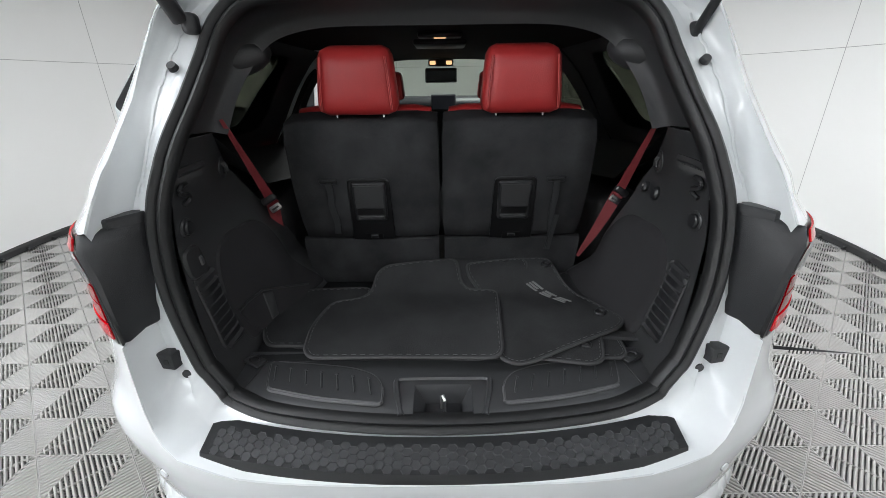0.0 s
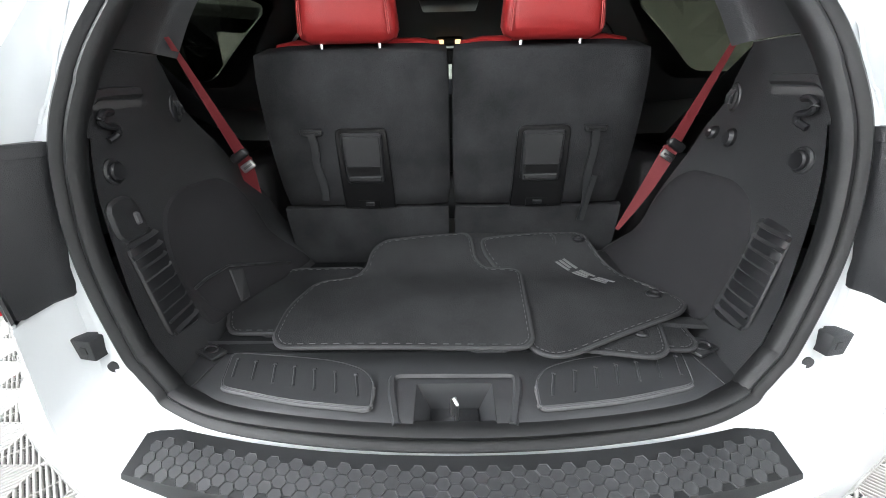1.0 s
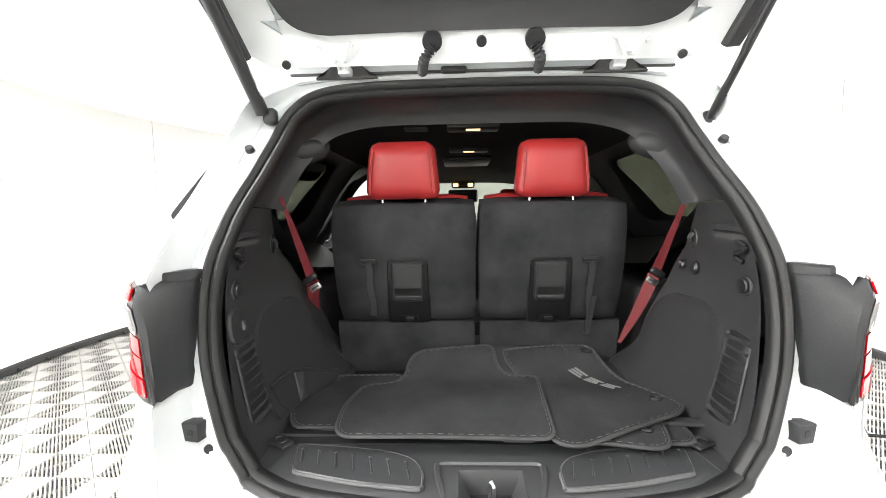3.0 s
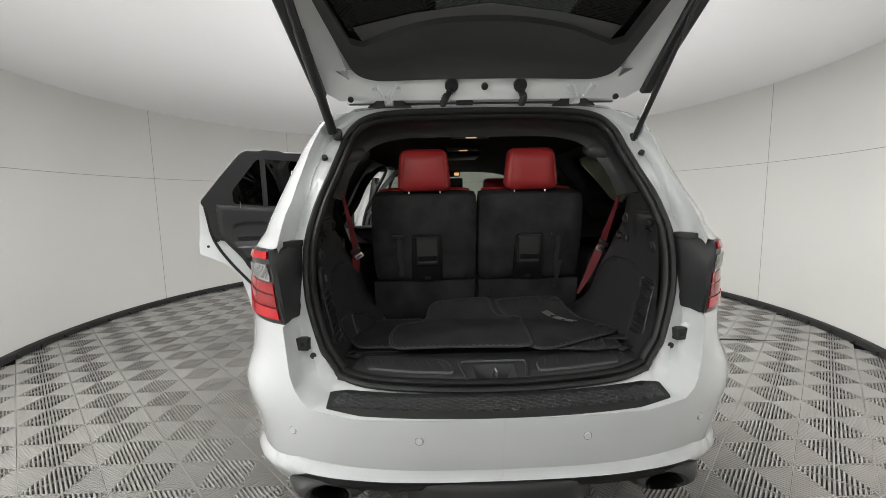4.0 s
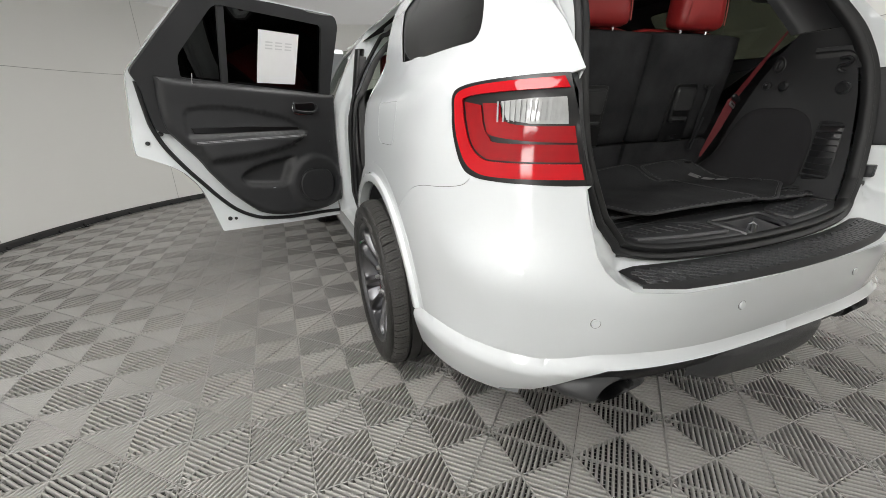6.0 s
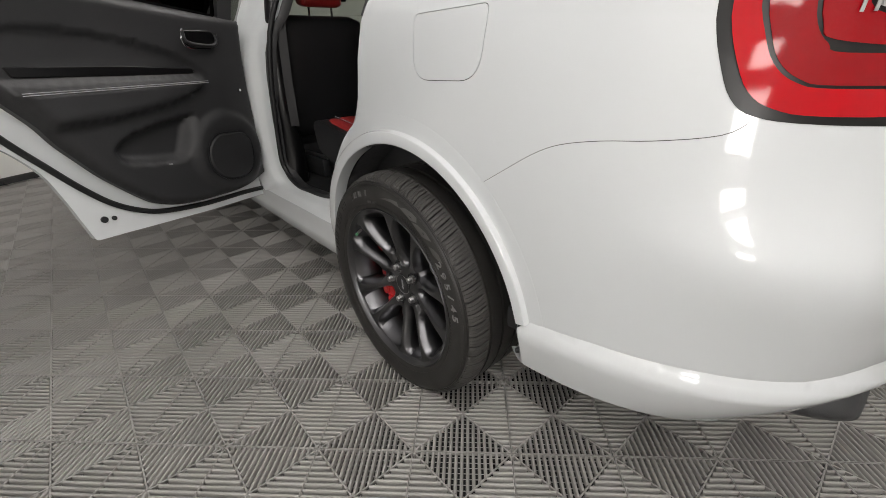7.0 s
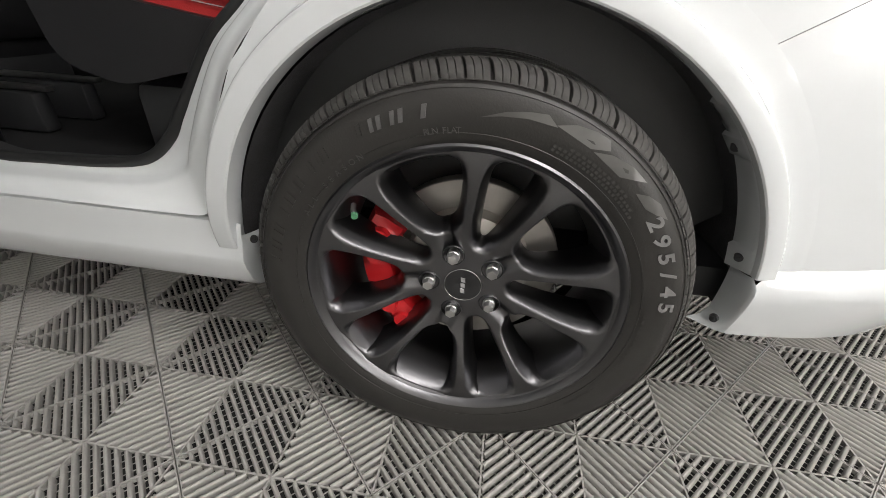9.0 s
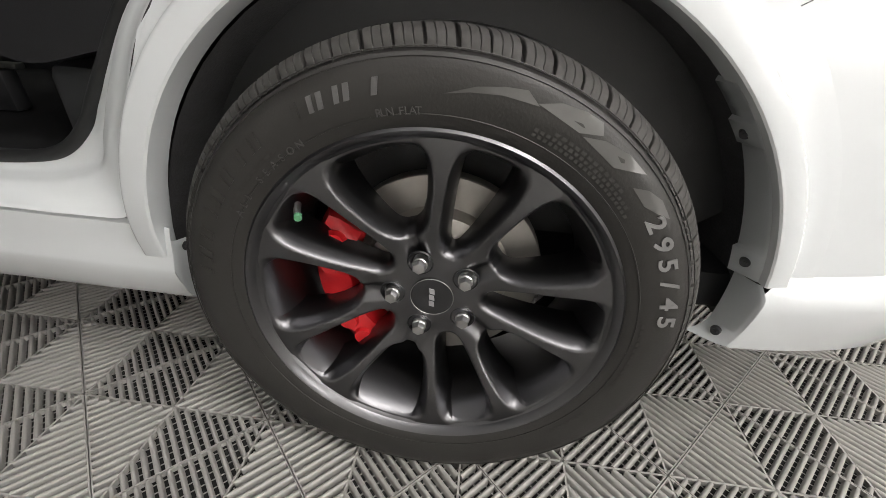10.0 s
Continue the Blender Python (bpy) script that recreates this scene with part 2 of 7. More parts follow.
def circle(r, n=12, ry=None):
    return [(r * math.cos(2 * math.pi * i / n), (ry or r) * math.sin(2 * math.pi * i / n)) for i in range(n)]


def tube(path, r, n=10, bm=None, closed=False):
    return sweep(circle(r, n), path, closed=closed, up=(0.13, 0.21, 0.97), bm=bm)


def box(sx, sy, sz, at=(0, 0, 0), bevel=0.0, seg=2, m=None, bm=None):
    """A box with rounded edges."""
    b2 = bmesh.new()
    bmesh.ops.create_cube(b2, size=1)
    for v in b2.verts:
        v.co = Vector((v.co.x * sx, v.co.y * sy, v.co.z * sz))
    if bevel:
        bmesh.ops.bevel(b2, geom=b2.edges[:], offset=bevel, segments=seg, profile=0.5, affect="EDGES")
    t = Matrix.Translation(at) @ (m or Matrix())
    b2.transform(t)
    if bm is None:
        return b2
    me = bpy.data.meshes.new("tmp")
    b2.to_mesh(me)
    bm.from_mesh(me)
    bpy.data.meshes.remove(me)
    b2.free()
    return bm


def extrude(poly, place, depth, bevel=0.0):
    """A flat outline, made solid: place(p, q, d) sets the point, d from 0 (back) to 1 (front); the front edge is rounded."""
    bm = bmesh.new()
    n = len(poly)
    p = np.array(poly, float)
    cen = p.mean(0)
    # inset towards the inside for the bevel
    nx = np.roll(p, -1, 0) - np.roll(p, 1, 0)
    nx = np.c_[nx[:, 1], -nx[:, 0]] / np.maximum(np.linalg.norm(nx, axis=1), 1e-9)[:, None]
    area = np.sum(p[:, 0] * np.roll(p[:, 1], -1) - np.roll(p[:, 0], -1) * p[:, 1])
    inn = p - nx * bevel * (1 if area > 0 else -1)
    rows = [[place(a, b, 0.0) for a, b in p], [place(a, b, depth - bevel) for a, b in p]]
    if bevel:
        mid = p * 0.3 + inn * 0.7
        rows += [[place(a, b, depth - bevel * 0.3) for a, b in mid], [place(a, b, depth) for a, b in inn]]
    vs = [[bm.verts.new(q) for q in r] for r in rows]
    for i in range(len(vs) - 1):
        for j in range(n):
            bm.faces.new([vs[i][j], vs[i][(j + 1) % n], vs[i + 1][(j + 1) % n], vs[i + 1][j]])
    bm.faces.new(list(reversed(vs[0])))
    f = bm.faces.new(vs[-1])
    bmesh.ops.triangulate(bm, faces=[f], quad_method="BEAUTY", ngon_method="EAR_CLIP")
    bmesh.ops.recalc_face_normals(bm, faces=bm.faces[:])
    return bm


def lathe(profile, n=48, axis="x", at=(0, 0, 0)):
    """Turned round the x axis: profile of (x, radius)."""
    rows = []
    for i in range(n):
        a = 2 * math.pi * i / n
        rows.append([(at[0] + x, at[1] + r * math.cos(a), at[2] + r * math.sin(a)) for x, r in profile])
    return loft(rows, closed_along=True)


def letters(text, size, depth, mat, name, parent, m, spacing=1.0, squeeze=1.0, bold=0.0):
    """Raised writing in the built-in font, as a mesh."""
    cu = bpy.data.curves.new("writing", "FONT")
    cu.body, cu.size, cu.extrude, cu.align_x, cu.align_y = text, size, depth, "CENTER", "CENTER"
    cu.space_character = spacing
    cu.resolution_u = 3
    cu.offset = size * bold
    tmp = bpy.data.objects.new("writing", cu)
    scene.collection.objects.link(tmp)
    me = bpy.data.meshes.new_from_object(tmp.evaluated_get(bpy.context.evaluated_depsgraph_get()))
    bpy.data.objects.remove(tmp)
    me.name = name
    me.materials.clear()
    me.materials.append(mat)
    ob = new(name, me)
    ob.parent = parent
    ob.matrix_basis = m @ Matrix.Diagonal((squeeze, 1, 1, 1))
    return ob

# ---------------------------------------------------------------- the booth
CX, CY, CR = -0.18, 2.2, 4.02        # the round wall's centre and radius
TOP = 2.68
GAP = radians(52)                    # half of the opening towards -y


def glowing_ceiling():
    """White cloth ceiling with an added glow in its material, fading towards the wall."""
    m = material("ceiling_added_glow", (0.72, 0.72, 0.73), 0.9, vary=0.02, scale=0.8)
    nt = m.node_tree
    b = nt.nodes["Principled BSDF"]
    b.inputs["Emission Color"].default_value = (1.0, 0.985, 0.965, 1)
    geo = nt.nodes.new("ShaderNodeNewGeometry")
    d = nt.nodes.new("ShaderNodeVectorMath")
    d.operation = "DISTANCE"
    d.inputs[1].default_value = (CX, 0.6, TOP)
    nt.links.new(geo.outputs["Position"], d.inputs[0])
    r = nt.nodes.new("ShaderNodeMapRange")
    r.interpolation_type = "SMOOTHSTEP"
    for k, v in zip(("From Min", "From Max", "To Min", "To Max"), (0.8, 4.6, GLOW, GLOW * 0.3)):
        r.inputs[k].default_value = v
    nt.links.new(d.outputs["Value"], r.inputs["Value"])
    nt.links.new(r.outputs[0], b.inputs["Emission Strength"])
    return m


GLOW = 0.29
CEIL_GLOW = glowing_ceiling()


def booth():
    n = 120
    a0, a1 = -math.pi / 2 + GAP, 1.5 * math.pi - GAP
    ang = [a0 + (a1 - a0) * i / n for i in range(n + 1)]

    def ring(r, z):
        return [(CX + r * math.cos(a), CY + r * math.sin(a), z) for a in ang]

    wall = part("wall_round", loft([ring(CR, 0.0), ring(CR, TOP), ring(CR + 0.1, TOP), ring(CR + 0.1, 0.0)], closed_along=True), WALL, sharp=30)
    tagged(wall, "pale grey curved booth wall with thin panel joints", "wall", kind="structure")
    # straight side walls that close the place behind the camera
    ex, ey = CX + CR * math.cos(a0), CY + CR * math.sin(a0)
    back = -5.2
    for name, x, s in (("wall_side_1", 2 * CX - ex, -1), ("wall_side_2", ex, 1)):
        w = part(name, box(0.1, ey - back, TOP, (x + s * 0.05, (ey + back) / 2, TOP / 2)), WALL, smooth=False)
        tagged(w, "plain pale grey side wall of the booth entrance", "wall", kind="structure")
    w = part("wall_back", box(2 * (ex - CX) + 0.2, 0.1, TOP, (CX, back - 0.05, TOP / 2)), WALL, smooth=False)
    tagged(w, "plain pale grey wall behind the booth entrance", "wall", kind="structure")
    c = part("ceiling", box(2 * CR + 1.4, CR + CY + 0.9 - back, 0.1, (CX, (CR + CY + 0.6 + back) / 2, TOP + 0.05)), CEIL_GLOW, smooth=False)
    tagged(c, "white fabric ceiling with an added glow that fades outwards", "ceiling", kind="structure")
    # joints between the wall's panels
    bm = bmesh.new()
    for z in (1.77,):
        sweep([(-0.002, -0.0025), (0.004, -0.0025), (0.004, 0.0025), (-0.002, 0.0025)], ring(CR - 0.0005, z), bm=bm)
    j = part("trim_joint_level", bm, GROOVE, smooth=False)
    tagged(j, "thin horizontal joint between wall panels", "wall joint", kind="structure")
    for k, deg in enumerate((163, 131, 99, 67, 35, 3, 195)):
        a = radians(deg)
        r = CR - 0.001
        p = (CX + r * math.cos(a), CY + r * math.sin(a))
        j = part("trim_joint_upright", box(0.003, 0.004, TOP, (p[0], p[1], TOP / 2), m=Matrix.Rotation(a, 4, "Z")), GROOVE, smooth=False)
        tagged(j, "thin upright joint between wall panels", "wall joint", kind="structure")
    b = part("baseboard", sweep([(-0.0, 0), (-0.03, 0), (-0.03, 0.055), (-0.018, 0.07), (-0.0, 0.07)][::-1], ring(CR - 0.001, 0.012)), KERB, smooth=False)
    tagged(b, "black rubber base strip along the round wall", "base strip", kind="structure")
    bm = bmesh.new()
    for i in range(0, n, 2):
        a = ang[i] + 0.006
        p = (CX + (CR - 0.035) * math.cos(a), CY + (CR - 0.035) * math.sin(a), 0.03)
        box(0.05, 0.03, 0.035, p, 0.006, 1, Matrix.Rotation(a, 4, "Z"), bm)
    tagged(part("baseboard_clips", bm, KERB, smooth=False), "small dark clips along the base strip", "clips", kind="stuff")


booth()


def added_light_panel(at, sx, sy, turn, strength):
    e = empty("added_light_panel", "unseen rectangular light panel added at the ceiling to brighten the booth", "ceiling light", "booth lights", at)
    e.rotation_euler = (0, 0, turn)
    part("frame", box(sx + 0.05, sy + 0.05, 0.04, (0, 0, -0.005), 0.008), CEIL, e)
    part("diffuser", box(sx, sy, 0.02, (0, 0, -0.024), 0.006), glow_material("diffuser_glow", (1.0, 0.985, 0.96), strength), e, smooth=False)
    return e


# Panels added out of view to brighten car, floor and walls; none is known.
LIGHTS = [((-1.80, -0.75), 0.5, 1.3, 0.0, 5.5), ((0.30, 0.6), 0.9, 1.6, 0.0, 12.0), ((0.55, 2.2), 0.9, 1.2, 0.0, 12.0), ((-2.3, -1.6), 0.6, 1.2, 0.5, 9.0), ((2.0, -1.6), 0.6, 1.2, -0.5, 2.5), ((-0.15, -3.3), 1.4, 0.6, 0.0, 2.5), ((-2.2, -3.4), 0.6, 1.2, 0.0, 10.0), ((2.0, -3.4), 0.6, 1.2, 0.0, 2.5)]
for (lx, ly), sx, sy, tn, power_ in LIGHTS:
    added_light_panel((lx, ly, TOP - 0.02), sx, sy, tn, power_)


def light_tower(at, turn, strength):
    """Upright soft light beside the booth's entrance, out of view."""
    e = empty("light_tower", "unseen upright white soft light panel placed beside the booth entrance", "studio light", "booth lights", at)
    e.rotation_euler = (0, 0, turn)
    part("frame", box(0.08, 0.46, 0.38, (0, 0, 1.36), 0.01), PLASTIC, e)
    part("diffuser", box(0.02, 0.40, 0.32, (0.042, 0, 1.36), 0.006), glow_material("tower_glow", (1.0, 0.985, 0.96), strength), e, smooth=False)
    part("frame", box(0.08, 0.46, 0.32, (0, 0, 0.87), 0.01), PLASTIC, e)
    part("diffuser", box(0.02, 0.40, 0.26, (0.042, 0, 0.87), 0.006), glow_material("tower_glow", (1.0, 0.985, 0.96), strength), e, smooth=False)
    part("foot", box(0.40, 0.62, 0.03, (0, 0, 0.017), 0.008), PLASTIC, e)
    part("post", box(0.05, 0.05, 1.6, (-0.06, 0, 0.80), 0.008), PLASTIC, e)


# Left tower stands where the quarter panel mirrors two bright patches.
light_tower((-2.95, -2.05, 0.0), radians(38), 13.0)
# Right tower is an added weak fill for symmetry; no source is known there.
light_tower((2.8, -1.75, 0.0), radians(152), 0.8)

# ---------------------------------------------------------------- the car's skin
YA, ARC = -0.30, 1.55
W_Z = [0.3, 0.45, 0.6, 0.8, 1.0, 1.15, 1.25, 1.3, 1.36, 1.5, 1.62, 1.7, 1.76]
W_X = [0.905, 0.94, 0.95, 0.955, 0.95, 0.938, 0.908, 0.865, 0.832, 0.775, 0.71, 0.645, 0.58]
R_Z = [0.3, 0.4, 0.5, 0.58, 0.65, 0.72, 0.8, 0.95, 1.1, 1.22, 1.3, 1.4, 1.52, 1.61, 1.7, 1.76]
R_Y = [-1.02, -1.12, -1.19, -1.215, -1.225, -1.232, -1.22, -1.2, -1.2, -1.2, -1.151, -0.989, -0.909, -0.89, -0.883, -0.833]


def half(z):
    return curve_value(z, W_Z, W_X)


def rear(z):
    return curve_value(z, R_Z, R_Y)


def power(z):
    """The corner in plan: round below the belt line, tighter at the glass."""
    return 3.5 + 0.22 * smooth(1.14, 1.22, z) + 2.78 * smooth(1.26, 1.44, z)


def hip(p, z):
    """The bumper's corners swell out below the lamps."""
    d = (z - 0.775) / (0.062 if z > 0.775 else 0.13)
    return 0.032 * math.exp(-d * d) * smooth(0.2, 0.6, p) * (1 - smooth(0.74, 0.98, p))


def skin(p, z, off=0.0, side=-1):
    """A point of the body's outside: p runs back along the side, round the corner and across the rear."""
    w = half(z) + off
    if p <= 0:
        return (side * w, YA - p, z)
    a, n = min(p / ARC, 1.0) * math.pi / 2, 2 / power(z)
    d, grow = YA - rear(z) + off, hip(p, z)
    return (side * (w + grow) * max(math.cos(a), 0.0) ** n, YA - (d + 0.35 * grow) * math.sin(a) ** n, z)


def by_y(y, z):
    if y >= YA:
        return (YA - y, z)
    s = min(((YA - y) / (YA - rear(z))) ** (power(z) / 2), 1.0)
    return (math.asin(s) / (math.pi / 2) * ARC, z)


def by_x(x, z):
    return (math.acos(min((abs(x) / half(z)) ** (power(z) / 2), 1.0)) / (math.pi / 2) * ARC, z)


def smooth(a, b, x):
    t = min(max((x - a) / (b - a), 0.0), 1.0)
    return t * t * (3 - 2 * t)


HUB = (-0.02, 0.385)


def arch(r, a0, a1, n=24):
    return [by_y(HUB[0] + r * math.cos(radians(a0 + (a1 - a0) * i / n)), HUB[1] + r * math.sin(radians(a0 + (a1 - a0) * i / n))) for i in range(n + 1)]


SEAM_LINE = [by_y(y, z) for y, z in spline([(-0.345, 0.808), (-0.448, 0.873), (-0.52, 0.917), (-0.58, 0.942), (-0.66, 0.957), (-0.75, 0.965), (-0.84, 0.98), (-0.875, 1.004)], 4)]
LAMP_KEYS = [by_x(0.738, 1.238)] + [by_y(y, z) for y, z in ((-1.00, 1.238), (-0.90, 1.234), (-0.825, 1.226), (-0.795, 1.208), (-0.797, 1.16), (-0.815, 1.09), (-0.84, 1.035), (-0.875, 1.010), (-0.95, 1.000))] + [by_x(0.692, 0.995)]
LAMP = spline(LAMP_KEYS, 4)
D_EDGE = [by_x(x, z) for x, z in ((0.588, 1.70), (0.615, 1.665), (0.640, 1.62), (0.660, 1.575), (0.674, 1.53), (0.685, 1.49), (0.700, 1.40), (0.709, 1.30), (0.712, 1.246))]
QW = dense(rounded([(0.125, 1.60), (-0.135, 1.357), (-0.45, 1.343), (-0.80, 1.338), (-0.765, 1.43), (-0.645, 1.61), (-0.60, 1.632), (0.08, 1.635)], [0.03, 0.05, 0.0, 0.05, 0.04, 0.03, 0.03, 0.03], 5), 0.03)
QWIN = [by_y(y, z) for y, z in QW]
FLAP = dense(rounded([(-0.11, 1.21), (-0.37, 1.21), (-0.36, 1.055), (-0.12, 1.055)], [0.02, 0.02, 0.07, 0.06], 7), 0.02)
FUEL = [by_y(y, z) for y, z in FLAP]
B_EDGE = [by_x(x, z) for x, z in ((0.702, 0.985), (0.70, 0.96), (0.68, 0.83), (0.663, 0.792), (0.638, 0.762), (0.60, 0.738), (0.45, 0.722), (0.25, 0.722), (0.0, 0.722))] 
CREASE = [by_x(x, z) for x, z in ((0.0, 0.535), (0.30, 0.54), (0.55, 0.552), (0.66, 0.552), (0.72, 0.535), (0.77, 0.522))] + [by_y(y, z) for y, z in ((-0.90, 0.518), (-0.70, 0.505), (-0.53, 0.487))]
LOWER = [by_y(y, z) for y, z in ((-0.508, 0.330), (-0.75, 0.335), (-0.92, 0.335))] + [by_x(x, z) for x, z in ((0.80, 0.345), (0.74, 0.39), (0.68, 0.475), (0.62, 0.512), (0.45, 0.512), (0.0, 0.504))]


def body(car):
    # quarter panel with wheel arch, side window and filler flap
    a_seam = math.degrees(math.atan2(0.808 - HUB[1], -0.345 - HUB[0]))
    door_cut = [by_y(y, z) for y, z in ((0.52, 0.47), (0.50, 0.54), (0.46, 0.64), (0.40, 0.755), (0.305, 0.85), (0.208, 0.905), (0.182, 0.98), (0.168, 1.06), (0.15, 1.22), (0.155, 1.39), (0.27, 1.56), (0.40, 1.70))]
    top = [by_y(y, 1.70) for y in (0.2, 0.0, -0.3, -0.5, -0.65)]
    outline = SEAM_LINE[1:-1] + LAMP[::-1][8:] + D_EDGE[::-1] + top[::-1] + door_cut[::-1] + arch(0.508, 10, a_seam, 26)
    for side, flip in ((-1, False), (1, True)):
        place = lambda p, z, s=side: skin(p, z, 0, s)
        part("quarter_panel", panel(outline, [QWIN, FUEL], 0.045, place, 0.004, flip), PAINT, car)
        part("filler_flap" if side < 0 else "side_panel", panel([by_y(*q) for q in shrink(FLAP, 0.0018)], [], 0.04, place, 0.003, flip), PAINT, car)
        part("side_window", panel([by_y(*q) for q in shrink(QW, -0.006)], [], 0.08, lambda p, z, s=side: skin(p, z, -0.008, s), 0.004, flip), GLASS_DARK, car, "dark tinted glass")
        part("window_border", panel([by_y(y, z) for y, z in ((0.14, 1.30), (0.15, 1.40), (0.26, 1.56), (0.36, 1.68), (-0.66, 1.68), (-0.80, 1.45), (-0.85, 1.29))], [[by_y(*q) for q in shrink(QW, 0.010)]], 0.06, lambda p, z, s=side: skin(p, z, -0.016, s), 0.0, flip), GLOSS, car, "black edge of the side window")
        # bumper
        bump = [(p, z - 0.0014) for p, z in SEAM_LINE[::-1][1:]] + arch(0.508, a_seam, 168, 12)[1:] + CREASE[::-1] + B_EDGE[::-1] + LAMP[::-1][:9]
        part("bumper", panel(bump, [], 0.04, place, 0.004, flip), PAINT, car)
        val = CREASE + arch(0.486, 168, 186, 6)[1:] + LOWER
        fold = sorted(CREASE)
        zc = lambda p: float(np.interp(p, [q[0] for q in fold], [q[1] for q in fold]))
        part("lower_valance", panel(val, [], 0.022, lambda p, z, s=side: skin(p, z, 0.024 * smooth(0.002, 0.040, zc(p) - z), s), 0.0, flip), PAINT, car, sharp=60)
        low = dense(LOWER, 0.022, False)
        part("valance_edge", loft([[skin(p, z, off, side) for p, z in low] for off in (0.024, 0.004, -0.05)]), PAINT, car)
        # dark gap behind the joints
        back = [by_y(y, z) for y, z in ((-0.36, 0.80), (-0.36, 0.86), (-0.55, 0.97), (-0.75, 1.0), (-0.86, 1.02), (-0.86, 0.96), (-0.6, 0.91))]
        part("joint_backing", panel(back, [], 0.05, lambda p, z, s=side: skin(p, z, -0.007, s), 0, flip), SEAM, car)
        part("flap_backing", panel(shrink(FUEL, -0.02), [], 0.05, lambda p, z, s=side: skin(p, z, -0.007, s), 0, flip), SEAM, car)
        # wheel arch flare: a rounded lip swept round the arch
        prof = [(0.0, -0.002), (0.002, 0.015), (0.005, 0.0175), (0.008, 0.018), (0.034, 0.018), (0.0375, 0.0172), (0.040, 0.015), (0.0425, 0.006), (0.045, 0.0022), (0.050, 0.0012), (0.076, 0.0012), (0.094, 0.0003), (0.094, -0.006), (0.0, -0.03)]
        rows = []
        for i in range(53):
            a = radians(0.8 + (169.6 - 0.8) * i / 52)
            row = []
            for dr, dx in prof:
                if dr > 0.045:
                    dr = 0.045 + (dr - 0.045) * (0.08 + 0.92 * smooth(30, 75, math.degrees(a)))
                r = 0.490 + 0.006 * math.cos(a) + dr * (0.96 + 0.14 * math.cos(a))
                y, z = HUB[0] + r * math.cos(a), HUB[1] + r * math.sin(a)
                q = skin(*by_y(y, z), 0.0, side)
                row.append((q[0] + side * dx, q[1], z))
            rows.append(row)
        part("wheel_arch_flare", loft(rows, closed_across=True, cap=True), PAINT, car, sharp=28)
        # inner arch liner
        rows = []
        for i in range(33):
            a = radians(-5 + 189 * i / 32)
            rows.append([(side * x, HUB[0] + r * math.cos(a), HUB[1] + r * math.sin(a)) for x, r in ((0.922, 0.491), (0.90, 0.494), (0.80, 0.49), (0.60, 0.47))])
        part("arch_liner", loft(rows), LINER, car, "fuzzy black felt wheel arch liner")


def shrink(poly, d):
    """Moves an outline inwards by d."""
    p = np.array(poly, float)
    t = np.roll(p, -1, 0) - np.roll(p, 1, 0)
    nrm = np.c_[t[:, 1], -t[:, 0]] / np.maximum(np.linalg.norm(t, axis=1), 1e-9)[:, None]
    area = np.sum(p[:, 0] * np.roll(p[:, 1], -1) - np.roll(p[:, 0], -1) * p[:, 1])
    return [tuple(q) for q in p - nrm * d * (1 if area > 0 else -1)]


car = empty("car", "white sport utility car with open tailgate and open rear door", "car")
body(car)


# ---- tailgate opening: painted jamb, rubber seal
SEAL = [(0, -1.112, 0.752), (0.22, -1.102, 0.754), (0.42, -1.075, 0.762), (0.53, -1.045, 0.785), (0.556, -1.037, 0.815), (0.581, -1.030, 0.85), (0.605, -1.022, 0.89), (0.648, -0.998, 1.04),
        (0.658, -0.978, 1.17), (0.648, -0.955, 1.28), (0.62, -0.91, 1.39), (0.588, -0.845, 1.49), (0.56, -0.795, 1.575), (0.525, -0.75, 1.665),
        (0.45, -0.728, 1.722), (0.30, -0.72, 1.742), (0, -0.718, 1.747)]


def mirrored(half_points):
    """A closed loop from one half, bottom middle to top middle."""
    return [p for p in half_points] + [(-x, y, z) for x, y, z in reversed(half_points[1:-1])]


def straight(points, per):
    p = [np.array(q, float) for q in points]
    return [p[i] + (p[(i + 1) % len(p)] - p[i]) * k / per for i in range(len(p)) for k in range(per)]


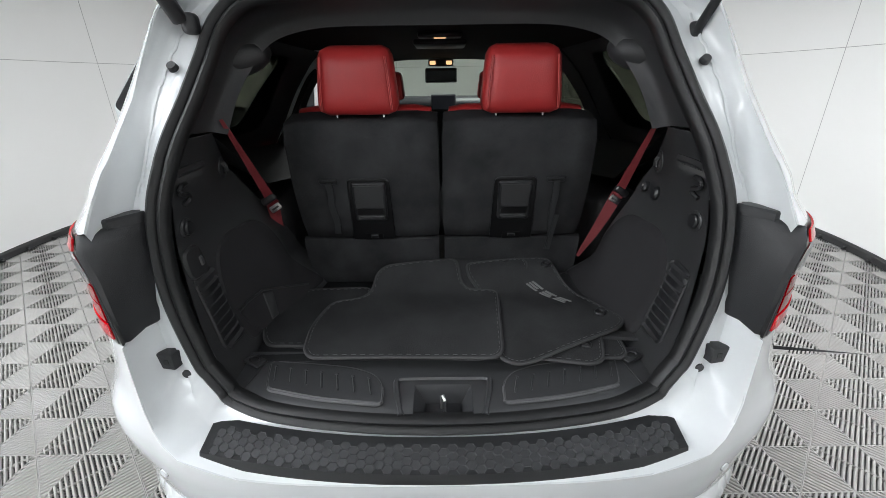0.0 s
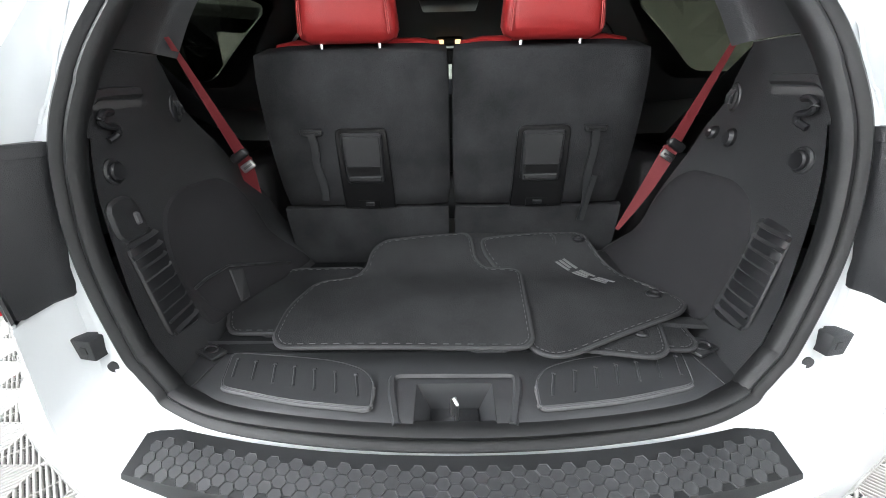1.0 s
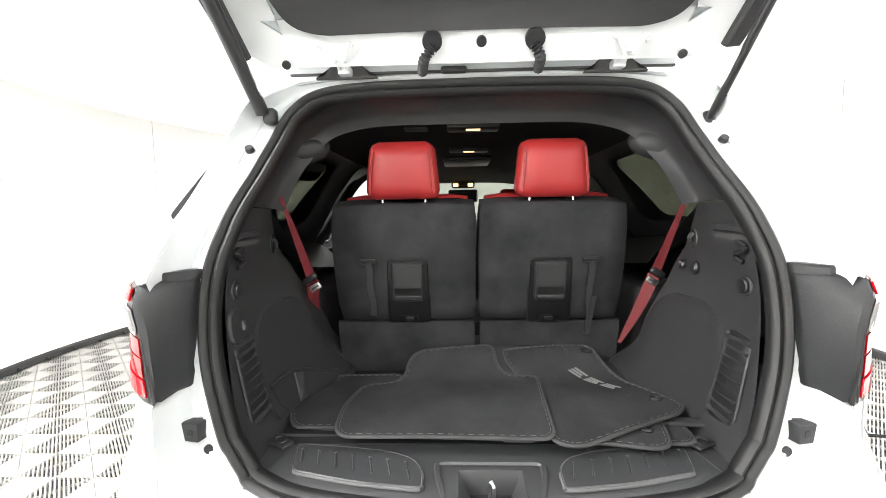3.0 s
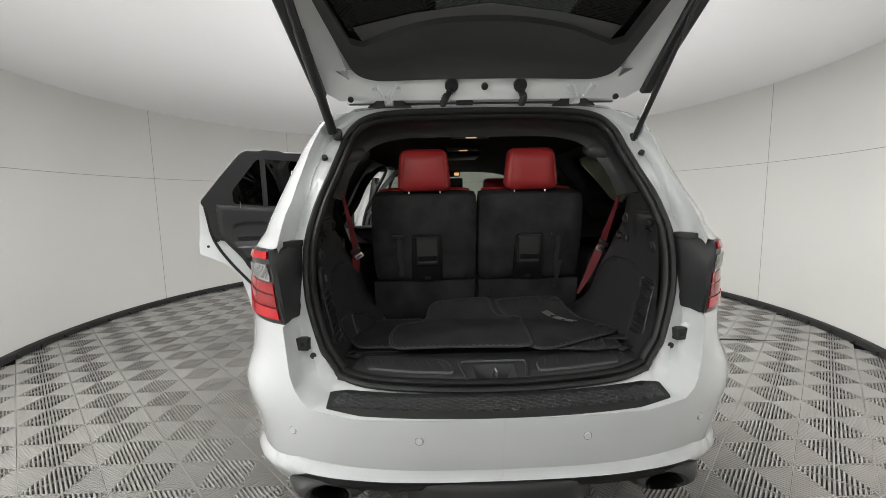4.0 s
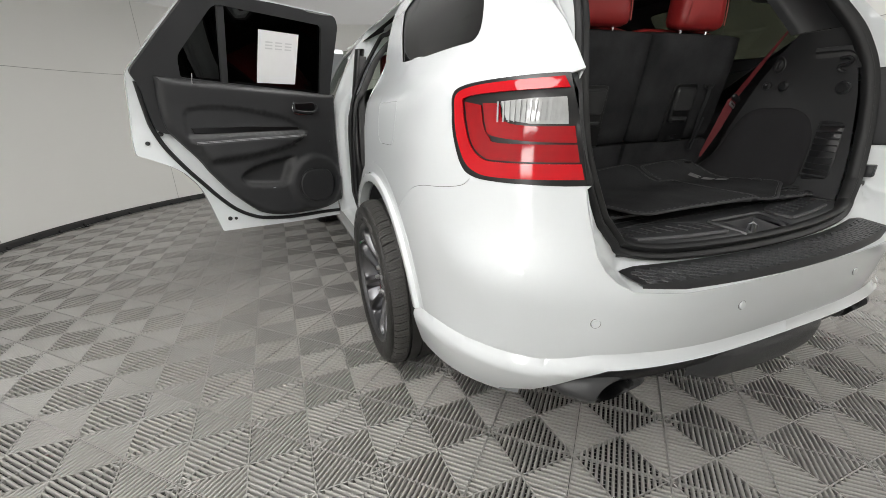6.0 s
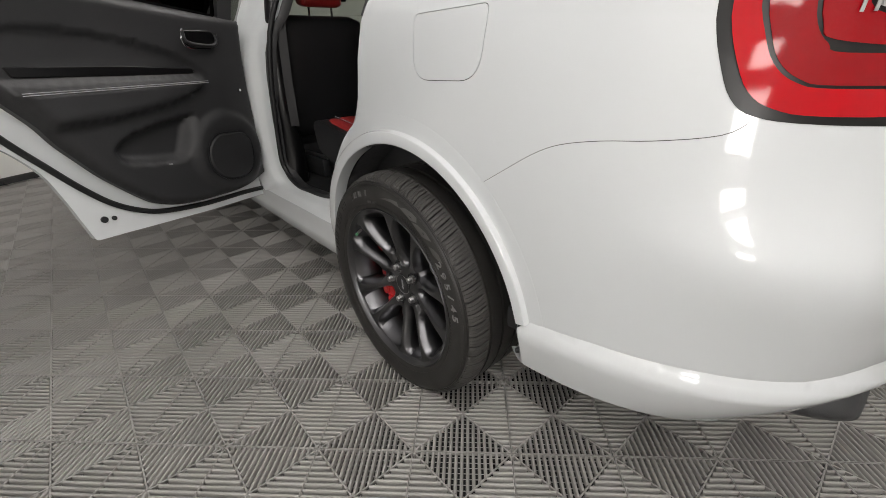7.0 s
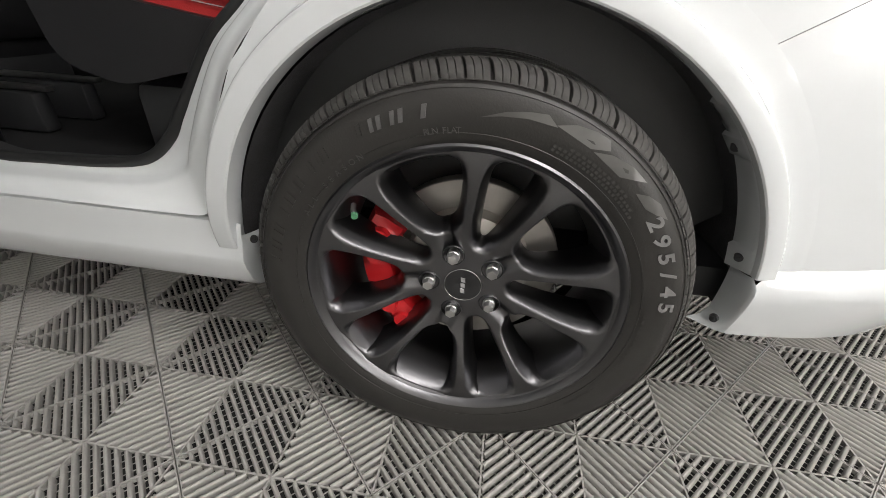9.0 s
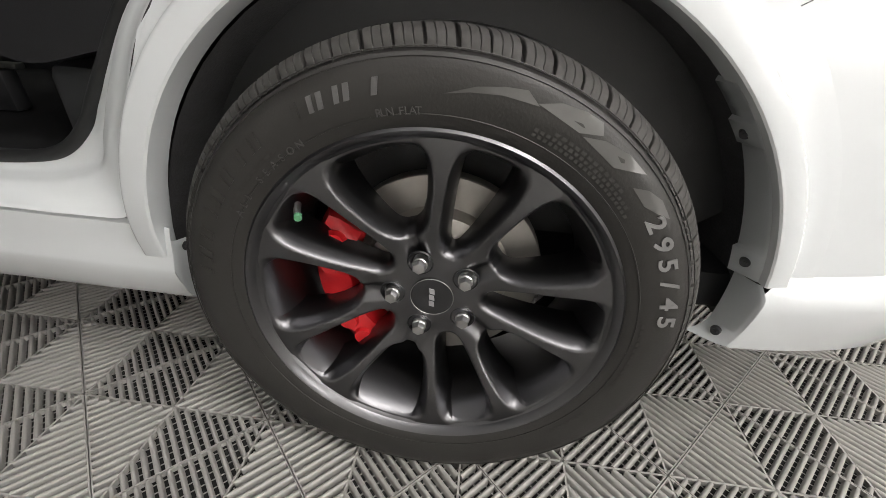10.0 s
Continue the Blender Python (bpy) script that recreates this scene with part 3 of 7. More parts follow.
def jamb(car):
    outer = []
    for kind, a, z in (("x", 0.0, 0.722), ("x", 0.25, 0.722), ("x", 0.45, 0.722), ("x", 0.60, 0.738), ("x", 0.638, 0.762), ("x", 0.663, 0.792), ("x", 0.68, 0.83), ("x", 0.70, 0.96), ("x", 0.70, 1.10),
                       ("x", 0.712, 1.246), ("x", 0.700, 1.40), ("x", 0.685, 1.49), ("x", 0.660, 1.575), ("x", 0.615, 1.665), ("f", 0.50, 1.752), ("f", 0.32, 1.772), ("f", 0, 1.776)):
        if kind == "x":
            p = skin(*by_x(a, z), 0.0, 1)
            outer.append((p[0], p[1] if z > 0.8 else min(p[1], -1.0), z))
        else:
            outer.append((a, -0.735, z))
    # behind the lamps the jamb lies deep
    outer[7], outer[8], outer[9] = (0.70, outer[7][1], 0.985), (0.74, -0.94, 1.02), tuple(skin(*by_x(0.711, 1.247), 0.0, 1))
    outer[10] = tuple(skin(*by_x(0.709, 1.30), 0.0, 1))
    o, s = straight(mirrored(outer), 8), spline(mirrored(SEAL), 8, True)
    rows = [o]
    for w, deep in ((0.06, 0.30), (0.16, 0.80), (0.30, 0.97), (0.62, 1.0), (0.66, 0.93), (0.95, 0.93), (1.1, 1.25)):
        row = []
        for a, b in zip(o, s):
            low = 1 - smooth(0.76, 0.84, a[2])        # along the bumper the jamb is a shelf that rises only at the seal
            q = a + (b - a) * w
            q[1] = (a[1] + (b[1] - a[1]) * deep) * (1 - low) + q[1] * low
            q[2] = q[2] * (1 - low) + (a[2] + (b[2] - a[2]) * max(0.0, w) ** 5) * low
            row.append(q)
        rows.append(row)
    part("tailgate_jamb", loft(rows, closed_across=True), JAMB, car, sharp=50)
    for side in (-1, 1):
        line = []
        for k, (a, b) in enumerate(zip(rows[3], rows[4])):
            if a[0] * side > 0.3 and 1.28 < a[2] < 1.66:
                q = a * 0.72 + b * 0.28
                line.append((q[0], q[1] - 0.0015, q[2] + 0.003 * math.sin(k * 1.9)))
        line.sort(key=lambda q: q[2])
        part("sealant_bead", sweep(circle(0.004, 8, 0.0022), spline(line, 3), up=(0, -1, 0.3)), JAMB, car, "wavy painted sealant bead")
    # rubber seal: two beads
    cen = Vector((0, -0.9, 1.2))
    prof = [(-0.004, 0.0), (-0.002, 0.014), (0.006, 0.020), (0.014, 0.016), (0.019, 0.007), (0.024, 0.014), (0.032, 0.017), (0.039, 0.010), (0.042, -0.004), (0.036, -0.02), (0.0, -0.02)]
    rows = []
    n = len(s)
    for i in range(n):
        t = s[(i + 1) % n] - s[i - 1]
        t = Vector(t).normalized()
        out = Vector((0, -1, 0)) + Vector((0, 0, 0.35 if s[i][2] > 1.35 else 0.1))
        inward = out.cross(t)
        if inward.dot(cen - Vector(s[i])) < 0:
            inward = -inward
        inward.normalize()
        nrm = (out - t * out.dot(t)).normalized()
        rows.append([Vector(s[i]) + inward * a + nrm * b for a, b in prof])
    part("tailgate_seal", loft(rows, closed_across=True, closed_along=True), RUBBER, car, "black rubber seal round the load opening", sharp=60)
    return s


jamb(car)


def tail_lamp(car, side):
    """Wrap-round lamp: red rim, dark band, clear reversing window, red bars, black housing towards the tailgate."""
    flip = side > 0
    pl = lambda off: (lambda p, z, s=side: skin(p, z, off, s))
    base = part("tail_lamp", panel(shrink(LAMP, -0.002), [], 0.03, pl(0.001), 0.004, flip), GLOSS, car, "red and clear wrap-round tail lamp")
    a = lambda y, z: by_y(y, z)
    # the edge towards the opening leans: further out at the top
    b = lambda x, z: by_x(x + (float(np.interp(z, [1.0, 1.235], [-0.010, 0.026])) if x < 0.75 else 0.0), z)
    # outer red band: top, round the tip, and along the bottom
    band = [b(0.722, 1.232), a(-0.93, 1.229), a(-0.85, 1.222), a(-0.812, 1.205), a(-0.812, 1.16), a(-0.83, 1.095), a(-0.855, 1.045), a(-0.89, 1.020), a(-0.95, 1.010), b(0.715, 1.010),
            b(0.717, 1.045), a(-0.95, 1.047), a(-0.905, 1.056), a(-0.875, 1.082), a(-0.855, 1.125), a(-0.842, 1.18), a(-0.85, 1.20), a(-0.93, 1.207), b(0.722, 1.209)]
    band = spline(band[:10], 4) + spline(band[10:], 4)
    part("light_band", panel(dense(band, 0.02), [], 0.02, pl(0.006), 0.004, flip), LENS_RED, base, "bright red glossy lens")
    mid = [a(-0.848, 1.190), a(-0.861, 1.13), a(-0.880, 1.086), a(-0.909, 1.060), a(-0.95, 1.051), b(0.72, 1.049), b(0.72, 1.088), a(-0.95, 1.092), a(-0.925, 1.105), a(-0.908, 1.13), a(-0.90, 1.18)]
    mid = spline(mid[:6], 4) + spline(mid[6:], 4)
    part("red_bar", panel(dense(mid, 0.02), [], 0.02, pl(0.004), 0.003, flip), LENS_DARK, base, "deep red lens bar")
    mid2 = [a(-0.905, 1.184), a(-0.914, 1.13), a(-0.931, 1.109), b(0.80, 1.096), b(0.72, 1.092), b(0.72, 1.128), b(0.80, 1.130), a(-0.958, 1.142), a(-0.948, 1.182)]
    mid2 = spline(mid2[:5], 4) + spline(mid2[5:], 4)
    part("red_bar", panel(dense(mid2, 0.02), [], 0.02, pl(0.004), 0.003, flip), LENS_DARK, base, "deep red lens bar")
    clear = [a(-0.953, 1.186), a(-0.963, 1.145), b(0.80, 1.135), b(0.73, 1.133), b(0.73, 1.190), b(0.80, 1.190)]
    part("reversing_window", panel(dense(clear, 0.02), [], 0.02, pl(0.005), 0.003, flip), LENS_CLEAR, base, "clear ribbed reversing lamp window")
    for k in range(14):
        x0 = 0.848 - 0.0076 * k
        r = [by_x(x0, 1.140), by_x(x0 - 0.002, 1.140), by_x(x0 - 0.002, 1.186), by_x(x0, 1.186)]
        part("window_rib", panel(r, [], 0.05, pl(0.0075), 0.002, flip), LENS_CLEAR, base)
    # black housing that faces the opening
    rows = []
    for z in (0.995, 1.0, 1.06, 1.14, 1.20, 1.236, 1.243):
        inset = 0.012 if z in (0.995, 1.243) else 0.0
        q = skin(*b(0.710, z), 0.002, side)
        x0 = abs(q[0])
        row = [(x0 + 0.002, q[1] + inset), (x0 - 0.012, q[1] + 0.004 + inset), (0.692, -1.04 + inset), (0.668, -0.985 + inset), (0.662, -0.955), (0.69, -0.94), (0.72, -0.94)]
        rows.append([(side * x, y, z) for x, y in row])
    bm = loft(rows)
    bm.verts.ensure_lookup_table()
    k = len(rows[0])
    bm.faces.new([bm.verts[i] for i in range(k)])
    bm.faces.new([bm.verts[len(bm.verts) - k + i] for i in range(k)])
    # painted shelf over the housing
    edge = [LAMP[i] for i in range(0, 18)]
    rows = [[skin(p, z + 0.003, -0.001, side) for p, z in edge], [(side * (0.655 + 0.12 * k / 17), -0.955 + 0.09 * k / 17, 1.247) for k in range(18)]]
    part("lamp_shelf", loft(rows), JAMB, base, "white painted shelf above the lamp")
    part("lamp_housing", bm, PLASTIC, base, "matt black lamp housing facing the opening")
    top = [(0.655, -0.955), (0.668, -0.99), (0.695, -1.035), (0.722, -1.03), (0.742, -0.985), (0.735, -0.945)]
    part("housing_flange", extrude([(side * x, y) for x, y in (top if side > 0 else top[::-1])], lambda p, q, d: (p, q, 1.238 + d), 0.022, 0.005), PLASTIC, base)
    return base


tail_lamp(car, -1)
tail_lamp(car, 1)


def step_pad(car):
    """Ribbed black pad on the bumper's top with raised hexagons."""
    def place(u, v, h=0.0):
        # u across (-1..1), v from 0 (rear edge) to 1 (front edge)
        x = u * (0.557 + 0.008 * v)
        yr = -1.166 - 0.064 * (1 - abs(u) ** 2.2)
        yf = -1.058 - 0.076 * (1 - abs(u) ** 2.2)
        y = yr + (yf - yr) * v
        z = 0.7265 + 0.014 * v
        z = z - 0.02 * max(0.0, 0.06 - v) / 0.06
        return (x, y, z + 0.015 + h)
    n, m = 60, 12
    rows = [[place(-1 + 2 * i / n, j / m) for i in range(n + 1)] for j in range(m + 1)]
    bm = loft(rows)
    bmesh.ops.solidify(bm, geom=bm.faces[:], thickness=0.012)
    pad = part("step_pad", bm, SILL, car, "black textured rubber step pad on the bumper")
    # raised hexagon outlines
    bm = bmesh.new()
    rx = 0.0135
    du = rx * 1.5
    for i in range(-27, 28):
        for j in range(4):
            cx = i * du
            cv = 0.020 + j * 0.0225 + (0.01125 if i % 2 else 0.0)
            if abs(cx) > 0.540 or cv > 0.079:
                continue
            ring_o, ring_i, ring_c = [], [], []
            for k in range(6):
                a = k * math.pi / 3
                for lst, r, h in ((ring_o, 0.99, 0.0002), (ring_i, 0.93, 0.0024), (ring_c, 0.86, 0.0016)):
                    u = (cx + r * rx * math.cos(a)) / 0.560
                    v = (cv + r * 0.0130 * math.sin(a)) / 0.108
                    lst.append(bm.verts.new(place(u, min(max(v, 0.0), 1.0), h)))
            for k in range(6):
                bm.faces.new([ring_o[k], ring_o[(k + 1) % 6], ring_i[(k + 1) % 6], ring_i[k]])
                bm.faces.new([ring_i[k], ring_i[(k + 1) % 6], ring_c[(k + 1) % 6], ring_c[k]])
            bm.faces.new(ring_c)
    ob = part("hexagon_relief", bm, SILL, pad, sharp=20)
    ob["kind"] = "stuff"


step_pad(car)


def rear_details(car):
    # parking sensors
    for side in (-1, 1):
        for x, z in ((0.262, 0.652), (0.675, 0.653)):
            q = Vector(skin(*by_x(x, z), 0.0, side))
            d = Vector((side * (0.05 if x < 0.4 else 0.42), -1, 0)).normalized()
            m = d.to_track_quat("Z", "Y").to_matrix().to_4x4()
            bm = bmesh.new()
            bmesh.ops.create_cone(bm, segments=24, radius1=0.0115, radius2=0.0105, depth=0.006, cap_ends=True)
            bm.transform(Matrix.Translation(q + d * 0.001) @ m)
            s = part("parking_sensor", bm, PAINT, car)
            rr = [q + (m @ Vector((0.0128 * math.cos(k * math.pi / 12), 0.0128 * math.sin(k * math.pi / 12), 0))) + d * 0.001 for k in range(24)]
            part("sensor_ring", tube(rr, 0.0006, 6, closed=True), SEAM, s)
        # gate stops
        x, y, z = side * 0.655, -1.015, 0.905
        st = part("gate_stop", box(0.050, 0.034, 0.042, (x + side * 0.008, y - 0.010, z), 0.003, 2, Matrix.Rotation(side * 0.20, 4, "Z")), PLASTIC, car, "black gate stop block, its square hole shaded in as a black plate")
        part("stop_wing", box(0.062, 0.008, 0.050, (x - side * 0.018, y + 0.010, z - 0.006), 0.003, 2, Matrix.Rotation(side * 0.45, 4, "Z")), PLASTIC, st)
        # black plate on the face in place of the shade inside the square hole
        part("stop_hole", box(0.015, 0.003, 0.015, (x + side * 0.006, y - 0.0275, z), 0.0008, 1, Matrix.Rotation(side * 0.20, 4, "Z")), GLOSS, st)
        part("stop_rib", box(0.006, 0.040, 0.044, (x + side * 0.036, y - 0.004, z), 0.002, 1, Matrix.Rotation(side * 0.20, 4, "Z")), PLASTIC, st)
        bm = bmesh.new()
        bmesh.ops.create_cone(bm, segments=16, radius1=0.011, radius2=0.011, depth=0.012, cap_ends=True)
        bm.transform(Matrix.Translation((side * 0.628, -1.028, 0.862)) @ Matrix.Rotation(math.pi / 2, 4, "X"))
        part("body_plug", bm, PLASTIC, car)
        bm = bmesh.new()
        bmesh.ops.create_cone(bm, segments=16, radius1=0.012, radius2=0.010, depth=0.012, cap_ends=True)
        bm.transform(Matrix.Translation((side * 0.607, -0.822, 1.557)) @ Matrix.Rotation(0.9, 4, "X"))
        part("body_plug", bm, PLASTIC, car)
    # diffuser
    rows = []
    for z, inset, hw in ((0.525, 0.004, 0.71), (0.49, -0.012, 0.72), (0.465, -0.015, 0.715), (0.445, -0.006, 0.70), (0.432, 0.020, 0.68), (0.426, 0.07, 0.66), (0.42, 0.30, 0.64)):
        rows.append([(x * hw, YA - (YA - rear(max(z, 0.46))) * (1 - abs(x * hw / 0.95) ** 3.5) ** (1 / 3.5) + inset, z) for x in np.linspace(-1, 1, 61)])
    bm = loft(rows)
    bmesh.ops.solidify(bm, geom=bm.faces[:], thickness=0.006)
    dif = part("diffuser", bm, DIFFUSER, car, "matt black lower diffuser")
    for side in (-1, 1):
        x = side * 0.572
        # hump in the diffuser over each pipe
        rows = []
        for y, rx, rz, z in ((-1.02, 0.170, 0.070, 0.430), (-1.075, 0.150, 0.066, 0.428), (-1.115, 0.122, 0.058, 0.424), (-1.136, 0.096, 0.050, 0.418), (-1.140, 0.078, 0.044, 0.414), (-1.130, 0.066, 0.040, 0.410), (-0.98, 0.062, 0.037, 0.408)):
            rows.append([(x + rx * math.cos(a), y + 0.030 * max(0.0, -math.sin(a)), z + rz * math.sin(a)) for a in np.linspace(0, 2 * math.pi, 36, endpoint=False)])
        part("exhaust_surround", loft(rows, closed_across=True), DIFFUSER, dif)
        rows = []
        for y, rx, rz in ((-0.95, 0.058, 0.036), (-1.122, 0.058, 0.036), (-1.127, 0.056, 0.034), (-1.122, 0.053, 0.032), (-0.96, 0.048, 0.028)):
            rows.append([(x + rx * math.cos(a), y + 0.012 * max(0.0, -math.sin(a)), 0.407 + rz * math.sin(a)) for a in np.linspace(0, 2 * math.pi, 32, endpoint=False)])
        part("exhaust_pipe", loft(rows, closed_across=True), GLOSS, dif, "black oval exhaust tip")
    # raised centre of the diffuser, with a smooth ledge on top
    rows = []
    for k in range(29):
        u = -1 + 2 * k / 28
        end = smooth(1.0, 0.72, abs(u))
        rows.append([(0.31 * u, -1.168 - dy * end + 0.03 * u * u, z + 0.03 * (1 - end) * (z < 0.42)) for dy, z in ((-0.02, 0.502), (0.004, 0.497), (0.034, 0.482), (0.043, 0.472), (0.044, 0.460), (0.036, 0.42), (0.024, 0.385), (0.004, 0.362), (-0.06, 0.350))])
    part("diffuser_centre", loft(rows), DIFFUSER, dif, "smooth black raised centre of the diffuser", sharp=60)


rear_details(car)


# ---------------------------------------------------------------- wheels
WHEEL = (-0.962, 0.0, 0.387)
SIZE = 1.05


SPOKES = 37.2          # angle of the first fork


def dish(r):
    """The face of the wheel is hollow: its rim stands further out than its hub."""
    t = min(max((r - 0.07) / 0.19, 0.0), 1.0)
    return -0.040 * t * t * (3 - 2 * t)


def polar(r, deg, x=0.0, hollow=True):
    """Seen from outside: 0 degrees to the right, 90 up."""
    return (x + (dish(r) if hollow else 0.0), -r * math.cos(radians(deg)), r * math.sin(radians(deg)))


def wheel_parts():
    """The left rear wheel round its own hub; the outside looks to -x."""
    made = []
    # barrel and lip
    lip = [(0.000, 0.2655), (-0.008, 0.2700), (-0.012, 0.2750), (-0.009, 0.2790), (0.002, 0.281), (0.030, 0.268), (0.20, 0.262), (0.20, 0.250), (0.14, 0.236), (0.105, 0.235), (0.075, 0.238), (0.050, 0.243), (0.030, 0.249), (0.016, 0.2545), (0.008, 0.2590), (0.003, 0.2625)]
    bm = lathe([(x - 0.040, r) for x, r in lip + [lip[0]]], 216)
    bmesh.ops.recalc_face_normals(bm, faces=bm.faces[:])
    made.append(("wheel", bm, RIM, "satin black alloy wheel with five forked spokes"))
    # the face: one casting, pierced by five openings inside the forks and five between them
    fork = [(0.1215, 0.0), (0.1225, 4.5), (0.1300, 9.3), (0.1450, 12.2), (0.1650, 13.8), (0.190, 14.9), (0.215, 15.2), (0.236, 14.6), (0.2500, 13.0), (0.2565, 11.0), (0.2580, 6.0), (0.2585, 0.0)]
    between = [(0.0860, 0.0), (0.0880, 3.6), (0.0960, 6.6), (0.1100, 8.2), (0.130, 9.2), (0.155, 9.8), (0.185, 10.0), (0.215, 9.8), (0.236, 9.0), (0.2500, 7.6), (0.2565, 6.0), (0.2585, 0.0)]
    gaps = []
    for k in range(5):
        for keys, mid in ((fork, SPOKES + 72 * k), (between, SPOKES + 36 + 72 * k)):
            ring = [(r, mid + d) for r, d in keys] + [(r, mid - d) for r, d in reversed(keys[1:-1])]
            gaps.append([q for q in spline([(r * math.cos(radians(a)), r * math.sin(radians(a))) for r, a in ring], 3, True)])
    edges = [np.array(dense(g, 0.001)) for g in gaps]
    spoke_lines = [radians(SPOKES + 72 * k) for k in range(5)]

    def face(p, q):
        """Height of the casting: flat crests, flanks that fall towards each opening, a channel from each nut to its fork."""
        r = math.hypot(p, q)
        d = min(float(np.min(np.hypot(g[:, 0] - p, g[:, 1] - q))) for g in edges)
        near = max((p * math.cos(a) + q * math.sin(a), abs(-p * math.sin(a) + q * math.cos(a))) for a in spoke_lines)
        flank = 0.026 * (1 - min(max(d / 0.0125, 0.0), 1.0)) ** 1.35 * (1 - 0.85 * smooth(0.238, 0.258, r))
        flank *= smooth(0.070, 0.105, r) * 0.7 + 0.3
        groove = 0.010 * (1 - smooth(0.006, 0.017, near[1])) * smooth(0.050, 0.066, near[0]) * (1 - smooth(0.112, 0.135, near[0]))
        crown = 0.004 * math.sin(math.pi * min(max((r - 0.08) / 0.17, 0.0), 1.0))
        return (dish(r) + 0.002 + flank + groove - crown, -p, q)
    outer = [(0.2660 * math.cos(radians(a)), 0.2660 * math.sin(radians(a))) for a in range(0, 360, 2)]
    rings = {}
    for k, g in enumerate(gaps):
        for d in (0.0, 0.0022, 0.0045, 0.007, 0.0095, 0.0120):
            wide = []
            for p, q in shrink(g, -d):
                f = min(1.0, (0.2585 + 0.42 * d) / math.hypot(p, q))
                wide.append((p * f, q * f))
            rings[k, d] = wide
    bm = panel(outer, [rings[k, 0.0120] for k in range(10)], 0.0040, face, 0.0, True)
    for _ in range(3):
        bmesh.ops.smooth_vert(bm, verts=[v for v in bm.verts if not v.is_boundary], factor=0.5, use_axis_x=True, use_axis_y=False, use_axis_z=False)
    for k, g in enumerate(gaps):
        back = shrink(g, 0.004)
        top = [face(*q) for q in g]
        walls = [[face(*q) for q in rings[k, d]] for d in (0.0120, 0.0095, 0.007, 0.0045, 0.0022)] + [top]
        walls += [[(x * 0.5 + 0.5 * 0.042, y + (b[0] + y) * -0.5, z + (b[1] - z) * 0.5) for (x, y, z), b in zip(top, back)], [(0.042, -b[0], b[1]) for b in back]]
        loft(walls, closed_across=True, bm=bm)
    bmesh.ops.remove_doubles(bm, verts=bm.verts[:], dist=0.00005)
    bmesh.ops.recalc_face_normals(bm, faces=bm.faces[:])
    made.append(("wheel_face", bm, RIM, "satin black forked spokes"))
    # tyre
    prof = [(0.004, 0.266), (-0.010, 0.279), (-0.014, 0.292), (-0.016, 0.300), (-0.020, 0.315), (-0.0205, 0.335), (-0.016, 0.352), (-0.0125, 0.3555), (-0.011, 0.357), (-0.006, 0.3575), (-0.001, 0.3610), (0.012, 0.3665), (0.030, 0.3705)]
    for x in (0.060, 0.110, 0.170, 0.220):
        prof += [(x - 0.005, 0.3820), (x - 0.0045, 0.374), (x + 0.0045, 0.374), (x + 0.005, 0.3820)]
    prof += [(0.255, 0.379), (0.272, 0.371), (0.285, 0.350), (0.288, 0.31), (0.28, 0.28), (0.27, 0.266)]
    bm = lathe([(x + dish(r), r) for x, r in prof], 180)
    for v in bm.verts:
        v.co.z = max(v.co.z, -WHEEL[2] / SIZE)
    made.append(("tyre", bm, TYRE, "black rubber tyre with worn tread"))
    # shoulder blocks with grooves between them
    bm = bmesh.new()
    nb = 66
    for i in range(nb):
        a0 = 360 / nb * i + 0.12 * math.sin(i * 2.4)
        for w0, w1 in ((0.07, 0.355), (0.370, 0.655), (0.670, 0.955)):
            rows = []
            for w in (w0, w0 + 0.02, w1 - 0.02, w1):
                low = 0.0012 if w in (w0, w1) else 0.0
                rows.append([polar(r - low, a0 + 360 / nb * (w + 0.35 * (x + 0.004) / 0.056), x) for x, r in ((-0.0045, 0.3600), (-0.0025, 0.3650), (0.003, 0.3715), (0.010, 0.3762), (0.026, 0.3815), (0.052, 0.3830))])
            sides = [[polar(math.hypot(p[1], p[2]) - 0.010, math.degrees(math.atan2(p[2], -p[1])), p[0] - dish(math.hypot(p[1], p[2])) + 0.006) for p in row] for row in (rows[0], rows[-1])]
            loft([sides[0]] + rows + [sides[1]], bm=bm)
    bmesh.ops.recalc_face_normals(bm, faces=bm.faces[:])
    for v in bm.verts:
        v.co.z = max(v.co.z, -WHEEL[2] / SIZE + 0.0003)
    made.append(("tread_shoulder", bm, TREAD, "dusty tread blocks with thin cuts"))
    # moulded rings on the sidewall
    bm = bmesh.new()
    for r, x in ((0.294, -0.0150), (0.353, -0.0158), (0.362, -0.0095)):
        tube([polar(r, d, x) for d in np.linspace(0, 360, 120, endpoint=False)], 0.0009, 6, bm, True)
    made.append(("sidewall_moulding", bm, TYRE, ""))
    # brake disc with bell
    made.append(("brake_disc", lathe([(0.078, 0.178), (0.075, 0.176), (0.075, 0.124), (0.066, 0.122), (0.050, 0.118), (0.046, 0.110), (0.046, 0.05), (0.07, 0.04), (0.10, 0.178), (0.078, 0.178)], 60), DISC, "grey steel brake disc"))
    # calliper
    bm = bmesh.new()
    rows = []
    for d in np.linspace(149, 233, 22):
        k = 1.0 - 0.35 * smooth(180, 186, d) * (1 - smooth(198, 204, d))
        end = min(1.0, (d - 147) / 8, (235 - d) / 8)
